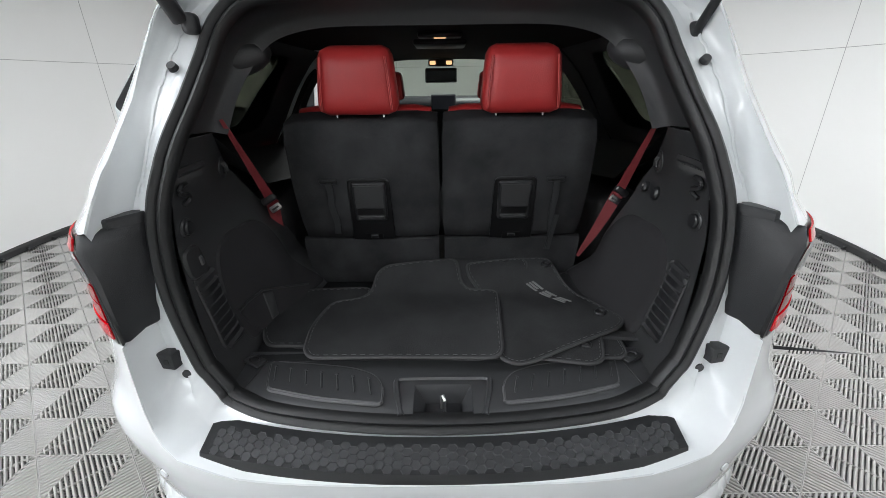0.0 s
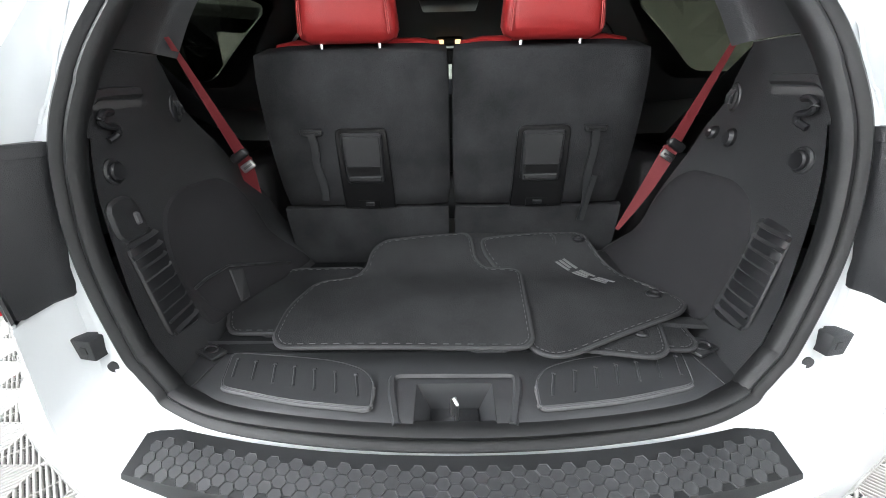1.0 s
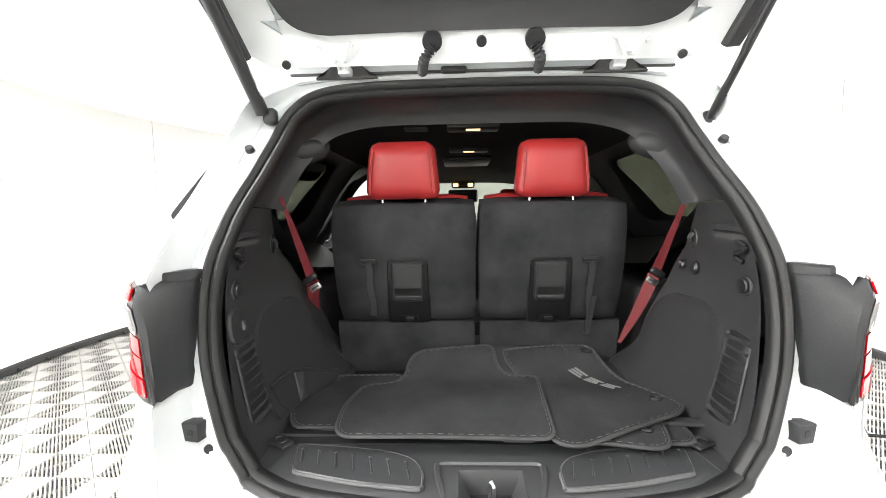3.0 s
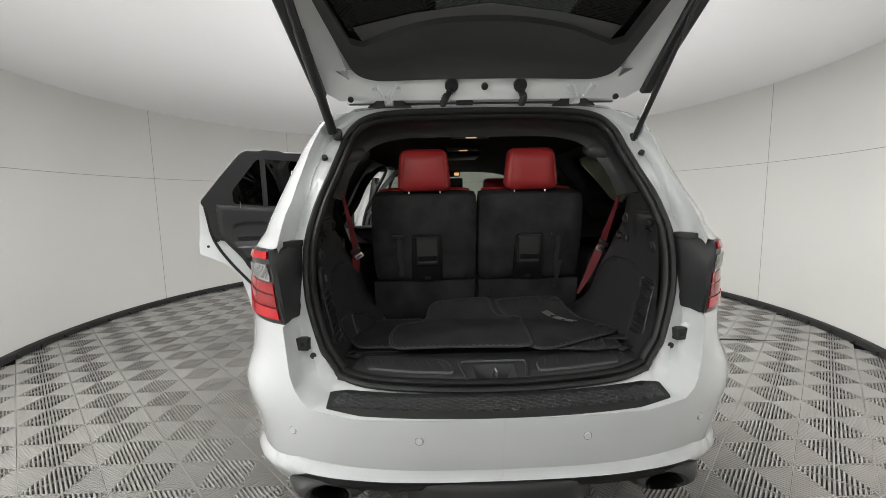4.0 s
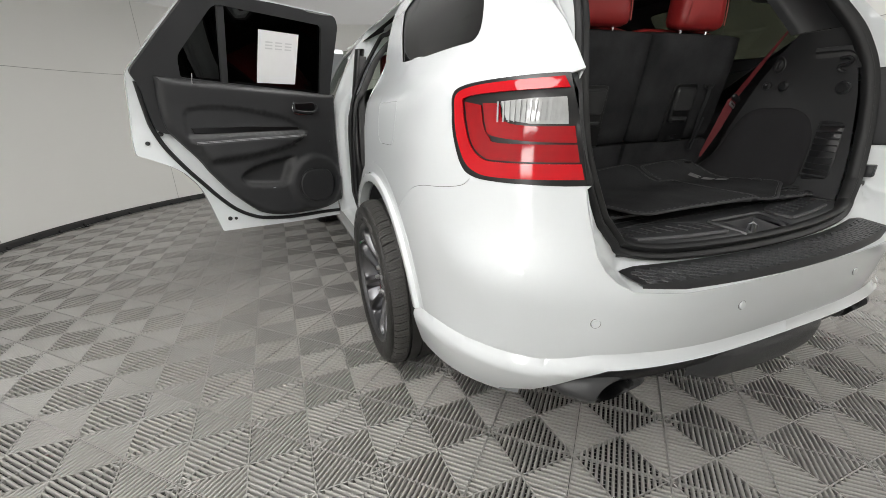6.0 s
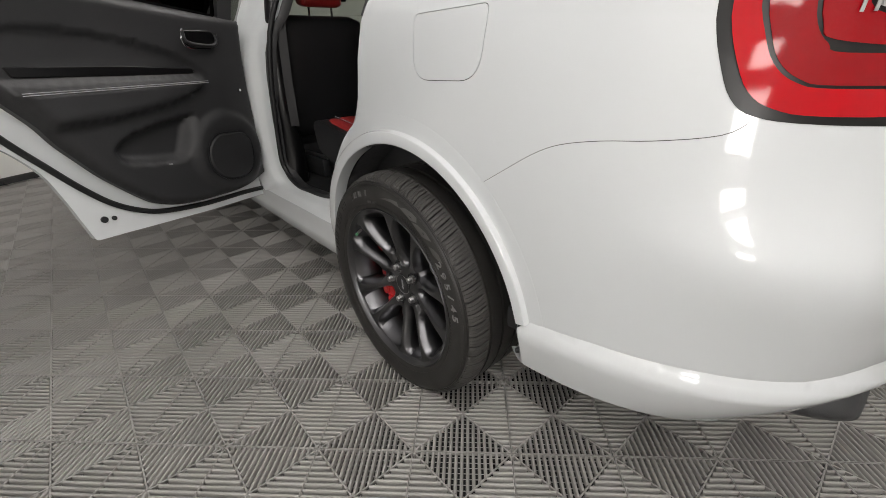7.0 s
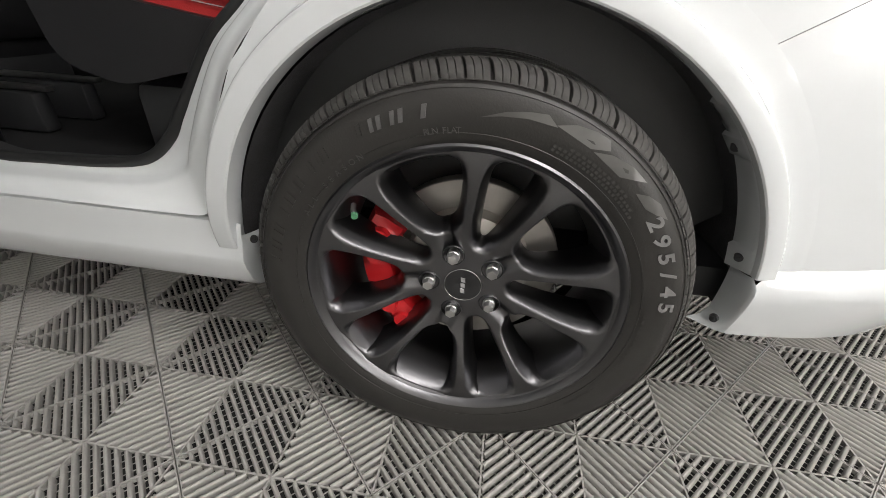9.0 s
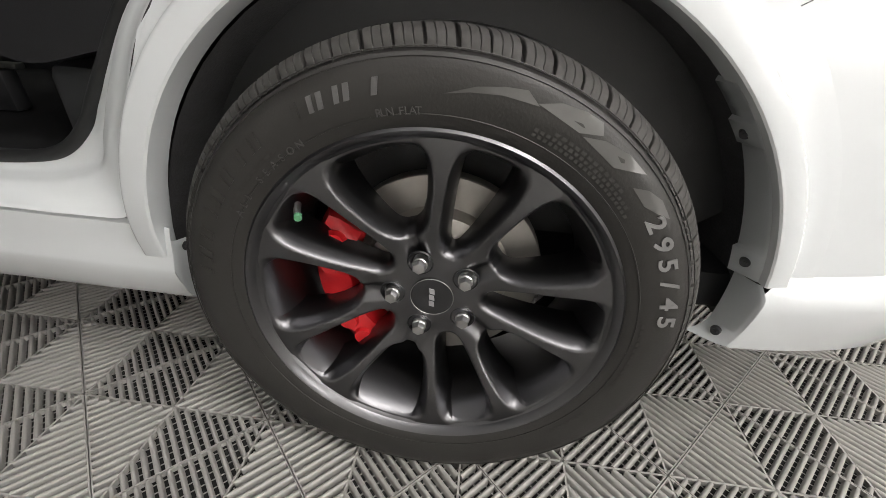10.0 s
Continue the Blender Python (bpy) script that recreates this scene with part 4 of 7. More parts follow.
        rows.append([polar(r, d, x, False) for x, r in ((0.056, 0.138), (0.056 - 0.022 * k * end, 0.146), (0.056 - 0.028 * k * end, 0.160), (0.056 - 0.028 * k * end, 0.186), (0.048 - 0.006 * k, 0.203), (0.062, 0.212), (0.11, 0.215), (0.11, 0.138))])
    loft(rows, closed_across=True, bm=bm, cap=True)
    for d in (158, 172, 212, 226):
        c = polar(0.176, d, 0.026, False)
        bmesh.ops.create_cone(bm, segments=18, radius1=0.020, radius2=0.016, depth=0.010, cap_ends=True, matrix=Matrix.Translation(c) @ Matrix.Rotation(-math.pi / 2, 4, "Y"))
    made.append(("brake_calliper", bm, CALIPER, "glossy red brake calliper"))
    # valve
    made.append(("valve", tube([polar(0.243, 141, 0.012), polar(0.238, 141, -0.002), polar(0.233, 141, -0.010)], 0.0048, 10), STEEL, ""))
    made.append(("valve_cap", tube([polar(0.233, 141, -0.010), polar(0.230, 141, -0.016)], 0.0055, 10), material("valve_cap_green", (0.10, 0.30, 0.16), 0.5), "green valve cap"))
    # centre cap
    made.append(("centre_cap", lathe([(0.002, 0.0), (-0.001, 0.004), (-0.002, 0.028), (-0.001, 0.0335), (0.003, 0.034)], 40), SATIN, ""))
    made.append(("cap_ring", tube([polar(0.0345, d, -0.001) for d in range(0, 360, 8)], 0.0006, 6, None, True), STEEL, ""))
    for k in range(5):
        d = SPOKES + 72 * k
        c = polar(0.0635, d)
        bm = bmesh.new()
        rows = []
        for x, r in ((0.012, 0.0125), (-0.003, 0.0125), (-0.0045, 0.0100), (-0.013, 0.0098), (-0.0155, 0.0085), (-0.016, 0.004), (-0.016, 0.0002)):
            n = 24
            rows.append([(x + dish(0.0635), c[1] + (r / (math.cos(math.pi / 6 - abs((a % (math.pi / 3)) - math.pi / 6)) if r < 0.0125 and r > 0.006 else 1)) * 0.95 * math.cos(a), c[2] + (r / (math.cos(math.pi / 6 - abs((a % (math.pi / 3)) - math.pi / 6)) if r < 0.0125 and r > 0.006 else 1)) * 0.95 * math.sin(a)) for a in [2 * math.pi * i / n for i in range(n)]])
        loft(rows, closed_across=True, bm=bm)
        made.append(("wheel_nut", bm, STEEL, "bare steel wheel nut"))
        # dark well round the nut
        made.append(("nut_well", lathe([(0.014, 0.0130), (0.012, 0.0165), (0.002, 0.0180), (0.0005, 0.0195), (0.003, 0.0212)], 24, at=(dish(0.0635), c[1], c[2])), SATIN, ""))
    return made


def wheels(car):
    root = None
    parts = []
    for name, bm, mat, label in wheel_parts():
        ob = part(name, bm, mat, root if root else car, label, sharp=180 if name == "wheel_face" else 35)
        if root is None:
            root = ob
            root.location = WHEEL
            root.scale = (SIZE, SIZE, SIZE)
        parts.append(ob)
    def wall_x(r):
        return float(np.interp(r, [0.29, 0.315, 0.335, 0.356], [-0.0145, -0.0205, -0.0212, -0.0145]))

    # raised writing on the side wall
    def arc_text(text, r, mid, step, size, mat, flip=False, squeeze=1.0):
        n = len(text)
        for i, ch in enumerate(text):
            if ch == " ":
                continue
            deg = mid - (i - (n - 1) / 2) * step
            x = wall_x(r) - 0.0004
            c = polar(r, deg, x)
            # letters stand with their feet towards the hub
            upv = Vector(polar(1, deg)).normalized()
            out = Vector((-1, 0, 0))
            right = upv.cross(out)
            m = Matrix.Translation(c) @ Matrix((right, upv, out)).transposed().to_4x4()
            ob = letters(ch, size, 0.0006, mat, "sidewall_letter", root, m, squeeze=squeeze, bold=0.025 if size > 0.02 else 0.0)
            parts.append(ob)
    arc_text("295/45", 0.327, 22.3, 5.4, 0.030, TYRE_MARK, squeeze=1.35)
    arc_text("RUN FLAT", 0.2975, 98.5, 1.25, 0.0125, TYRE_FAINT)
    arc_text("ALL SEASON", 0.2945, 137, 3.0, 0.0135, TYRE_FAINT)
    # maker's mark on the centre cap, as slanted bars
    for k in range(3):
        bm = bmesh.new()
        z0 = 0.012 - 0.012 * k
        pts = [(-0.0035, z0 + 0.004), (0.0045, z0 + 0.0055), (0.0035, z0 - 0.004), (-0.0045, z0 - 0.0055)]
        extr = extrude(pts, lambda p, q, d: (-0.0015 - d, p, q), 0.0012)
        bm.free()
        parts.append(part("cap_mark", extr, LOGO, root, smooth=False))
    # plain slanted bars where the maker's marks stand
    for i in range(13):
        d = 172.5 - i * 5.75
        if i == 8:
            continue
        bm = bmesh.new()
        for w0, w1 in ((-1.9, -0.7), (0.3, 1.4))[: 2 if i % 3 else 1]:
            pts = [(r, d + w + 1.0 * (0.328 - r) / 0.02) for r, w in ((0.318, w0), (0.327, w0), (0.336, w0), (0.336, w1), (0.327, w1), (0.318, w1))]
            top = [bm.verts.new(polar(r, e, wall_x(r) - 0.0012)) for r, e in pts]
            low = [bm.verts.new(polar(r, e, wall_x(r) + 0.001)) for r, e in pts]
            bm.faces.new(top)
            for k in range(6):
                bm.faces.new([top[k], top[(k + 1) % 6], low[(k + 1) % 6], low[k]])
        bmesh.ops.recalc_face_normals(bm, faces=bm.faces[:])
        parts.append(part("raised_mark", bm, TYRE_WORN if i > 9 else TYRE, root, "worn raised bar on the tyre wall", smooth=False))
    bm = bmesh.new()
    for k, (r, d0, d1, n) in enumerate(((0.302, 70, 40, 22), (0.308, 70, 42, 20), (0.314, 66, 46, 12), (0.306, 152, 128, 9), (0.302, 8, -18, 12), (0.304, -30, -44, 9))):
        for i in range(n):
            d = d0 + (d1 - d0) * (i + 0.5) / n
            x = np.interp(r, [0.29, 0.315, 0.335], [-0.0145, -0.0205, -0.0212]) - 0.0006
            dd = abs(d1 - d0) / n * 0.33
            bm.faces.new([bm.verts.new(polar(rr, a, x)) for rr, a in ((r - 0.002, d - dd), (r - 0.002, d + dd), (r + 0.002, d + dd), (r + 0.002, d - dd))])
    parts.append(tagged(part("fine_print", bm, TYRE, root, smooth=False), kind="stuff"))
    # smooth lightning shapes, coloured lighter than the rubber in place of their sheen
    bm = bmesh.new()
    for pts in (((0.318, 89), (0.330, 83), (0.337, 78), (0.341, 74), (0.331, 71), (0.328, 78), (0.323, 84)), ((0.333, 71.5), (0.344, 67.5), (0.349, 63), (0.350, 59.5), (0.340, 58), (0.328, 62)),
                ((0.327, 61), (0.338, 57), (0.345, 51.5), (0.345, 46.5), (0.335, 49), (0.324, 52)), ((0.326, 46), (0.338, 43.5), (0.345, 40), (0.344, 35.5), (0.334, 38), (0.325, 41))):
        vs = [bm.verts.new(polar(r, d, np.interp(r, [0.29, 0.315, 0.335, 0.356], [-0.0145, -0.0205, -0.0212, -0.0145]) - 0.0008)) for r, d in pts]
        f = bm.faces.new(vs)
    bmesh.ops.triangulate(bm, faces=bm.faces[:])
    bmesh.ops.subdivide_edges(bm, edges=bm.edges[:], cuts=3)
    parts.append(part("sidewall_flash", bm, material("sidewall_painted_sheen", (0.075, 0.074, 0.071), 0.30, vary=0.6, scale=22, spec=0.7), root, "smooth side wall panels, their sheen painted as lighter grey"))
    # the other three wheels share these meshes
    for x, y, turn in ((0.968, 0.0, math.pi), (-0.968, 3.04, 0.0), (0.968, 3.04, math.pi)):
        made = {}
        for ob in [root] + [p for p in parts if p is not root]:
            c = ob.copy()
            scene.collection.objects.link(c)
            made[ob] = c
            if ob is root:
                c.location = (x, y, WHEEL[2])
                c.rotation_euler = (0, 0, turn)
            else:
                c.parent = made[root]
    return root


wheels(car)


def arch_edges(car):
    """Returned edges of the bumper, valance and sill inside the arch, with clip holes."""
    lips = (("bumper", [131.6, 132.0, 138.4, 138.8, 143.2, 143.6, 151.6, 163.4, 163.8, 169.2, 169.6], [0.489, 0.483, 0.482, 0.476, 0.476, 0.481, 0.474, 0.466, 0.459, 0.458, 0.466]),
            ("valance", [169.8, 175.0, 182.0, 184.6, 186.2], [0.470, 0.466, 0.461, 0.449, 0.430]),
            ("sill", [-12.0, -8.0, -2.0, 2.4, 3.6, 4.6], [0.470, 0.468, 0.460, 0.453, 0.455, 0.468]))
    for kind, angles, radii in lips:
        rows = []
        for a in sorted(set(angles) | set(np.linspace(angles[0], angles[-1], 16))):
            inner, co, si = float(np.interp(a, angles, radii)), math.cos(radians(a)), math.sin(radians(a))
            outer = {"bumper": 0.492 - 0.006, "valance": 0.4865, "sill": 0.4865}[kind]
            y, z = HUB[0] + outer * co, HUB[1] + outer * si
            if kind == "sill":
                x = float(np.interp(z, [0.28, 0.291, 0.31, 0.345, 0.367, 0.41, 0.45], [-0.90, -0.925, -0.938, -0.947, -0.950, -0.940, -0.936]))
            else:
                x, y, z = skin(*by_y(y, z), 0.024 * smooth(0.002, 0.040, 0.487 - z) if kind == "valance" else 0.002)
                outer, co, si = math.hypot(y - HUB[0], z - HUB[1]), (y - HUB[0]) / math.hypot(y - HUB[0], z - HUB[1]), (z - HUB[1]) / math.hypot(y - HUB[0], z - HUB[1])
            rows.append([(x + (-0.905 - x) * w, HUB[0] + (outer + (inner - outer) * d) * co, HUB[1] + (outer + (inner - outer) * d) * si) for w, d in ((0.0, 0.0), (0.03, 0.12), (0.12, 0.28), (0.5, 0.62), (1.0, 1.0))])
        bm = loft(rows)
        bmesh.ops.solidify(bm, geom=bm.faces[:], thickness=0.003)
        part("arch_lip", bm, PAINT, car, "returned edge of the " + kind + " inside the wheel arch", sharp=50)
    for a, r in ((141.2, 0.481), (166.2, 0.469), (183.2, 0.466), (3.0, 0.468)):
        bm = bmesh.new()
        c = Vector((-0.927, HUB[0] + r * math.cos(radians(a)), HUB[1] + r * math.sin(radians(a))))
        out = Vector((-0.8, -0.6 * math.cos(radians(a)), -0.6 * math.sin(radians(a))))
        bmesh.ops.create_cone(bm, segments=20, radius1=0.0085, radius2=0.007, depth=0.008, cap_ends=True)
        bmesh.ops.create_cone(bm, segments=14, radius1=0.0045, radius2=0.003, depth=0.011, cap_ends=True)
        bm.transform(Matrix.Translation(c) @ out.to_track_quat("Z", "Y").to_matrix().to_4x4())
        part("arch_clip", bm, PLASTIC, car, "black clip in the arch edge")


arch_edges(car)


# ---------------------------------------------------------------- sides ahead of the rear wheel
DOOR_OUT = [(1.30, 0.457), (1.0, 0.457), (0.78, 0.457), (0.62, 0.457), (0.525, 0.468), (0.50, 0.54), (0.46, 0.64), (0.40, 0.755), (0.305, 0.85), (0.208, 0.905), (0.168, 1.06), (0.15, 1.22), (0.155, 1.39), (0.27, 1.56), (0.40, 1.695), (0.90, 1.705), (1.36, 1.70), (1.405, 1.25), (1.405, 0.72), (1.400, 0.470)]
DOOR_IN = [(1.12, 0.502), (0.98, 0.502), (0.82, 0.510), (0.715, 0.532), (0.645, 0.585), (0.605, 0.637), (0.565, 0.690), (0.495, 0.780), (0.41, 0.855), (0.335, 0.965), (0.275, 1.09), (0.235, 1.24), (0.235, 1.38), (0.33, 1.54), (0.46, 1.63), (0.90, 1.64), (1.14, 1.62), (1.20, 1.25), (1.262, 0.70), (1.235, 0.555)]


def sides(car):
    # left doorway: painted frame and rubber seal
    o = spline([(-half(z) + 0.002, y, z) for y, z in DOOR_OUT], 6, True)
    i = spline([(-half(z) + 0.115, y, z) for y, z in DOOR_IN], 6, True)
    rows = [o]
    for w, dx in ((0.03, 0.004), (0.09, 0.010), (0.20, 0.022), (0.34, 0.031), (0.50, 0.040), (0.58, 0.052), (0.64, 0.075), (0.74, 0.088), (0.96, 0.10)):
        rows.append([np.array((-half(a[2]) + dx, a[1] + (b[1] - a[1]) * w, a[2] + (b[2] - a[2]) * w)) for a, b in zip(o, i)])
    part("door_frame", loft(rows, closed_across=True), JAMB, car, "white painted rear door frame", sharp=50)
    inner = [[np.array((-half(a[2]) + dx, a[1] + (b[1] - a[1]) * w, a[2] + (b[2] - a[2]) * w)) for a, b in zip(o, i)] for w, dx in ((0.955, 0.102), (1.0, 0.118), (1.012, 0.15))]
    part("doorway_trim", loft(inner, closed_across=True), TRIM, car, "black trim inside the doorway")
    part("door_frame_seal", tube([p + np.array((-0.008, 0, 0)) for p in i], 0.013, 10, None, True), RUBBER, car, "black rubber seal round the doorway")
    # sill
    prof = [(0.80, 0.272), (0.885, 0.282), (0.925, 0.291), (0.938, 0.310), (0.947, 0.345), (0.950, 0.362), (0.949, 0.370), (0.944, 0.388), (0.940, 0.412), (0.938, 0.437), (0.936, 0.448), (0.928, 0.4535), (0.86, 0.4545)]
    for side in (-1, 1):
        rows = []
        for k in range(25):
            row = []
            for x, z in prof:
                rear_y = HUB[0] + math.sqrt(0.487 ** 2 - (z - HUB[1]) ** 2) if z < 0.45 else 0.52
                row.append((side * x, rear_y + (3.0 - rear_y) * (k / 24) ** 1.6, z))
            rows.append(row)
        part("sill", loft(rows), PAINT, car, sharp=30)
    # front left door, right doors
    win_f = [(1.55, 1.22), (2.62, 1.19), (2.30, 1.48), (2.05, 1.62), (1.50, 1.645)]
    win_r = [(0.30, 1.37), (1.36, 1.36), (1.34, 1.66), (0.60, 1.66), (0.42, 1.48)]
    for side, parts_ in ((-1, (("front_door", [(1.42, 0.44), (2.72, 0.44), (2.74, 1.18), (2.36, 1.47), (2.08, 1.66), (1.42, 1.69)], win_f),)),
                         (1, (("front_door", [(1.415, 0.44), (2.72, 0.44), (2.74, 1.18), (2.36, 1.47), (2.08, 1.66), (1.415, 1.69)], win_f),
                              ("rear_door", [(1.41, 0.44), (0.60, 0.455), (0.52, 0.47), (0.50, 0.54), (0.46, 0.64), (0.40, 0.755), (0.305, 0.85), (0.208, 0.905), (0.182, 0.98), (0.168, 1.06), (0.15, 1.22), (0.155, 1.39), (0.27, 1.56), (0.40, 1.695), (1.41, 1.695)], win_r)))):
        for name, out, win in parts_:
            d = part(name, panel([by_y(*q) for q in out], [[by_y(*q) for q in win]], 0.08, lambda p, z, s=side: skin(p, z, 0, s), 0.03, side > 0), PAINT, car)
            part("door_window", panel([by_y(*q) for q in win], [], 0.1, lambda p, z, s=side: skin(p, z, -0.012, s), 0.004, side > 0), GLASS_DARK if name == "rear_door" else GLASS, d).visible_shadow = name == "rear_door"
            lin = [by_y(*q) for q in out]
            part("door_lining", panel(lin, [[by_y(*q) for q in win]], 0.09, lambda p, z, s=side: skin(p, z, -0.07, s), 0.02, side > 0), TRIM, d)
    # roof, front wing, windscreen, floor pan
    rows = []
    for y in np.linspace(-0.74, 2.15, 20):
        drop = 0.0 if y > -0.45 else (y + 0.45) ** 2 * 0.15
        rows.append([(x, y, 1.70 + 0.085 * math.sqrt(max(0.0, 1 - (x / 0.65) ** 2)) - drop) for x in np.linspace(-0.646, 0.646, 25)])
    bm = loft(rows)
    bmesh.ops.solidify(bm, geom=bm.faces[:], thickness=0.004)
    part("roof", bm, PAINT, car)
    rows = [[(x * (0.70 + 0.13 * s), 2.12 + 0.75 * s, 1.755 - 0.06 * (x ** 2) - 0.50 * s) for x in np.linspace(-1, 1, 13)] for s in np.linspace(0, 1, 8)]
    part("windscreen", loft(rows), GLASS, car).visible_shadow = False
    for side in (-1, 1):
        part("screen_pillar", sweep([(-0.04, -0.02), (0.04, -0.02), (0.04, 0.02), (-0.04, 0.02)], [(side * 0.72, 2.08, 1.69), (side * 0.80, 2.5, 1.45), (side * 0.86, 2.9, 1.2)]), PAINT, car)
    rows = [[(x * 0.88, y, z - 0.05 * x * x) for x in np.linspace(-1, 1, 15)] for y, z in ((2.85, 1.2), (3.2, 1.17), (3.7, 1.08), (3.9, 0.98), (3.96, 0.7), (3.9, 0.35))]
    part("bonnet", loft(rows), PAINT, car)
    wing = [by_y(y, z) for y, z in ((2.74, 0.9), (2.74, 1.15), (3.2, 1.1), (3.7, 1.0), (3.9, 0.9), (3.9, 0.4), (3.55, 0.38), (3.45, 0.70), (3.2, 0.88), (2.95, 0.87))]
    for side in (-1, 1):
        part("front_wing", panel(wing, [], 0.1, lambda p, z, s=side: skin(p, z, 0, s), 0.004, side > 0), PAINT, car)
    part("floor_pan", box(1.74, 4.6, 0.08, (0, 1.55, 0.40), 0.02), PLASTIC, car)
    part("cabin_carpet", box(1.60, 2.5, 0.03, (0, 1.65, 0.462), 0.01), CARPET, car)
    part("rear_floor", box(1.3, 1.3, 0.30, (0, -0.35, 0.58), 0.03), PLASTIC, car)


sides(car)


# ---------------------------------------------------------------- open rear door
DOOR_ANGLE = 62.5


def open_door(car):
    """Built in its own plane: s back from the hinge, z up, d from the outside (0) to the inside."""
    a = radians(DOOR_ANGLE)
    along, inward = Vector((-math.sin(a), -math.cos(a), 0)), Vector((math.cos(a), -math.sin(a), 0))
    hinge = Vector((-0.955, 1.416, 0))

    def at(s, z, d=0.0):
        lean = 0.95 - float(np.interp(z, [0.30, 0.45, 0.60, 1.00, 1.15, 1.26, 1.36, 1.50, 1.62, 1.80], [0.905, 0.94, 0.95, 0.95, 0.938, 0.915, 0.885, 0.825, 0.77, 0.69]))
        return hinge + along * s + inward * (d + lean) + Vector((0, 0, z))
    out = [(0.02, 0.43), (0.37, 0.452), (0.61, 0.475), (0.80, 0.494), (0.892, 0.502), (0.912, 0.60), (0.925, 0.66), (0.960, 0.79), (1.03, 0.885), (1.09, 0.93), (1.165, 0.97), (1.236, 1.004), (1.236, 1.08), (1.221, 1.20), (1.212, 1.41), (1.065, 1.60), (0.92, 1.777), (0.875, 1.80), (0.06, 1.782), (0.02, 1.72)]
    out = rounded(out, [0, 0, 0, 0.03, 0.012, 0.05, 0.03, 0.05, 0.05, 0.04, 0.03, 0.012, 0.05, 0.06, 0.03, 0.05, 0.025, 0.02, 0.03, 0.02], 4)
    win = rounded([(0.105, 1.318), (0.975, 1.395), (0.984, 1.50), (0.80, 1.742), (0.15, 1.715)], [0.02, 0.02, 0.03, 0.04, 0.03])
    door = part("rear_door", panel(out, [win], 0.06, lambda s, z: at(s, z, 0.0), 0.0), PAINT, car, "white rear door standing wide open")
    # folded edge
    rows = [[at(s, z, d) for s, z in dense(out, 0.05)] for d in (0.0, 0.022)]
    part("door_edge", loft(rows, closed_across=True), PAINT, door)
    part("inner_skin", panel(out, [[(0.03, 0.58), (0.145, 0.545), (0.50, 0.56), (0.62, 0.60), (0.78, 0.745), (0.88, 0.88), (0.92, 0.96), (1.01, 1.075), (1.06, 1.15), (1.04, 1.40), (1.03, 1.51), (0.83, 1.755), (0.10, 1.735), (0.06, 1.30)]], 0.05, lambda s, z: at(s, z, 0.024)), JAMB, door, "white inner door skin")
    # black upper frame
    up = [(0.03, 1.27), (1.05, 1.10), (1.125, 1.12), (1.15, 1.24), (1.16, 1.34), (1.204, 1.415), (1.06, 1.597), (0.918, 1.770), (0.873, 1.793), (0.06, 1.775), (0.03, 1.72)]
    up = rounded(up, [0, 0.02, 0.04, 0.05, 0.04, 0.02, 0.05, 0.025, 0.02, 0.03, 0.02], 4)
    part("window_frame", panel(up, [shrink(win, 0.0)], 0.05, lambda s, z: at(s, z, 0.030), 0.02), DOOR_TRIM, door, "black window surround")
    # trim panel, moulded in one piece with the armrest and the pocket
    tr = spline([(0.008, 0.555), (0.145, 0.52), (0.33, 0.518), (0.517, 0.536), (0.629, 0.572), (0.69, 0.62), (0.75, 0.68), (0.805, 0.74), (0.86, 0.815), (0.905, 0.88), (0.945, 0.955), (1.037, 1.073)], 4) + [(1.080, 1.13), (1.097, 1.20), (1.100, 1.392), (0.005, 1.305), (-0.005, 1.1), (0.0, 0.8)]
    tr = dense(tr, 0.012)
    arm = [np.array(q) for q in dense(rounded([(0.985, 1.062), (0.262, 1.062), (0.290, 1.035), (0.355, 1.003), (0.46, 0.975), (0.59, 0.955), (0.75, 0.943), (0.912, 0.938)], [0.02, 0.01, 0.01, 0.03, 0.05, 0.05, 0.05, 0.02]), 0.02)]
    pocket = [np.array(q) for q in dense(rounded([(0.752, 0.83), (0.69, 0.872), (0.55, 0.905), (0.345, 0.925), (0.385, 0.87), (0.41, 0.80), (0.46, 0.728), (0.60, 0.742), (0.725, 0.768)], [0.03, 0.03, 0.05, 0.02, 0.03, 0.05, 0.02, 0.05, 0.03]), 0.02)]
    field = [np.array(q) for q in dense(rounded([(1.0, 1.075), (0.998, 1.235), (0.85, 1.248), (0.62, 1.225), (0.37, 1.166), (0.235, 1.075)], [0.02, 0.05, 0.08, 0.1, 0.1, 0.02]), 0.02)]

    def within(poly, s, z):
        d = min(math.hypot(s - q[0], z - q[1]) for q in poly)
        return d if inside(poly, np.array([(s, z)]))[0] else -d

    def trim_at(s, z):
        edge = min(1.0, max(0.0, within(tr, s, z)) / 0.03)
        arm_in = within(arm, s, z)
        up = 0.042 * smooth(-0.006, 0.02, arm_in) if z > 1.0 else 0.042 * smooth(-0.03, 0.03, arm_in)
        down = 0.048 * smooth(-0.006, 0.035, within(pocket, s, z))
        hollow = 0.016 * smooth(-0.004, 0.022, within(field, s, z))
        hump = 0.026 * smooth(0.215, 0.165, math.hypot((s - 0.225) / 1.05, z - 0.715))
        return at(s, z, 0.062 + 0.03 * edge ** 0.5 + up - down - hollow + hump)
    trim = part("door_trim", panel(dense(tr, 0.02), [], 0.0135, trim_at, 0.0), DOOR_TRIM, door, "black door trim with armrest, pocket and speaker", sharp=60)
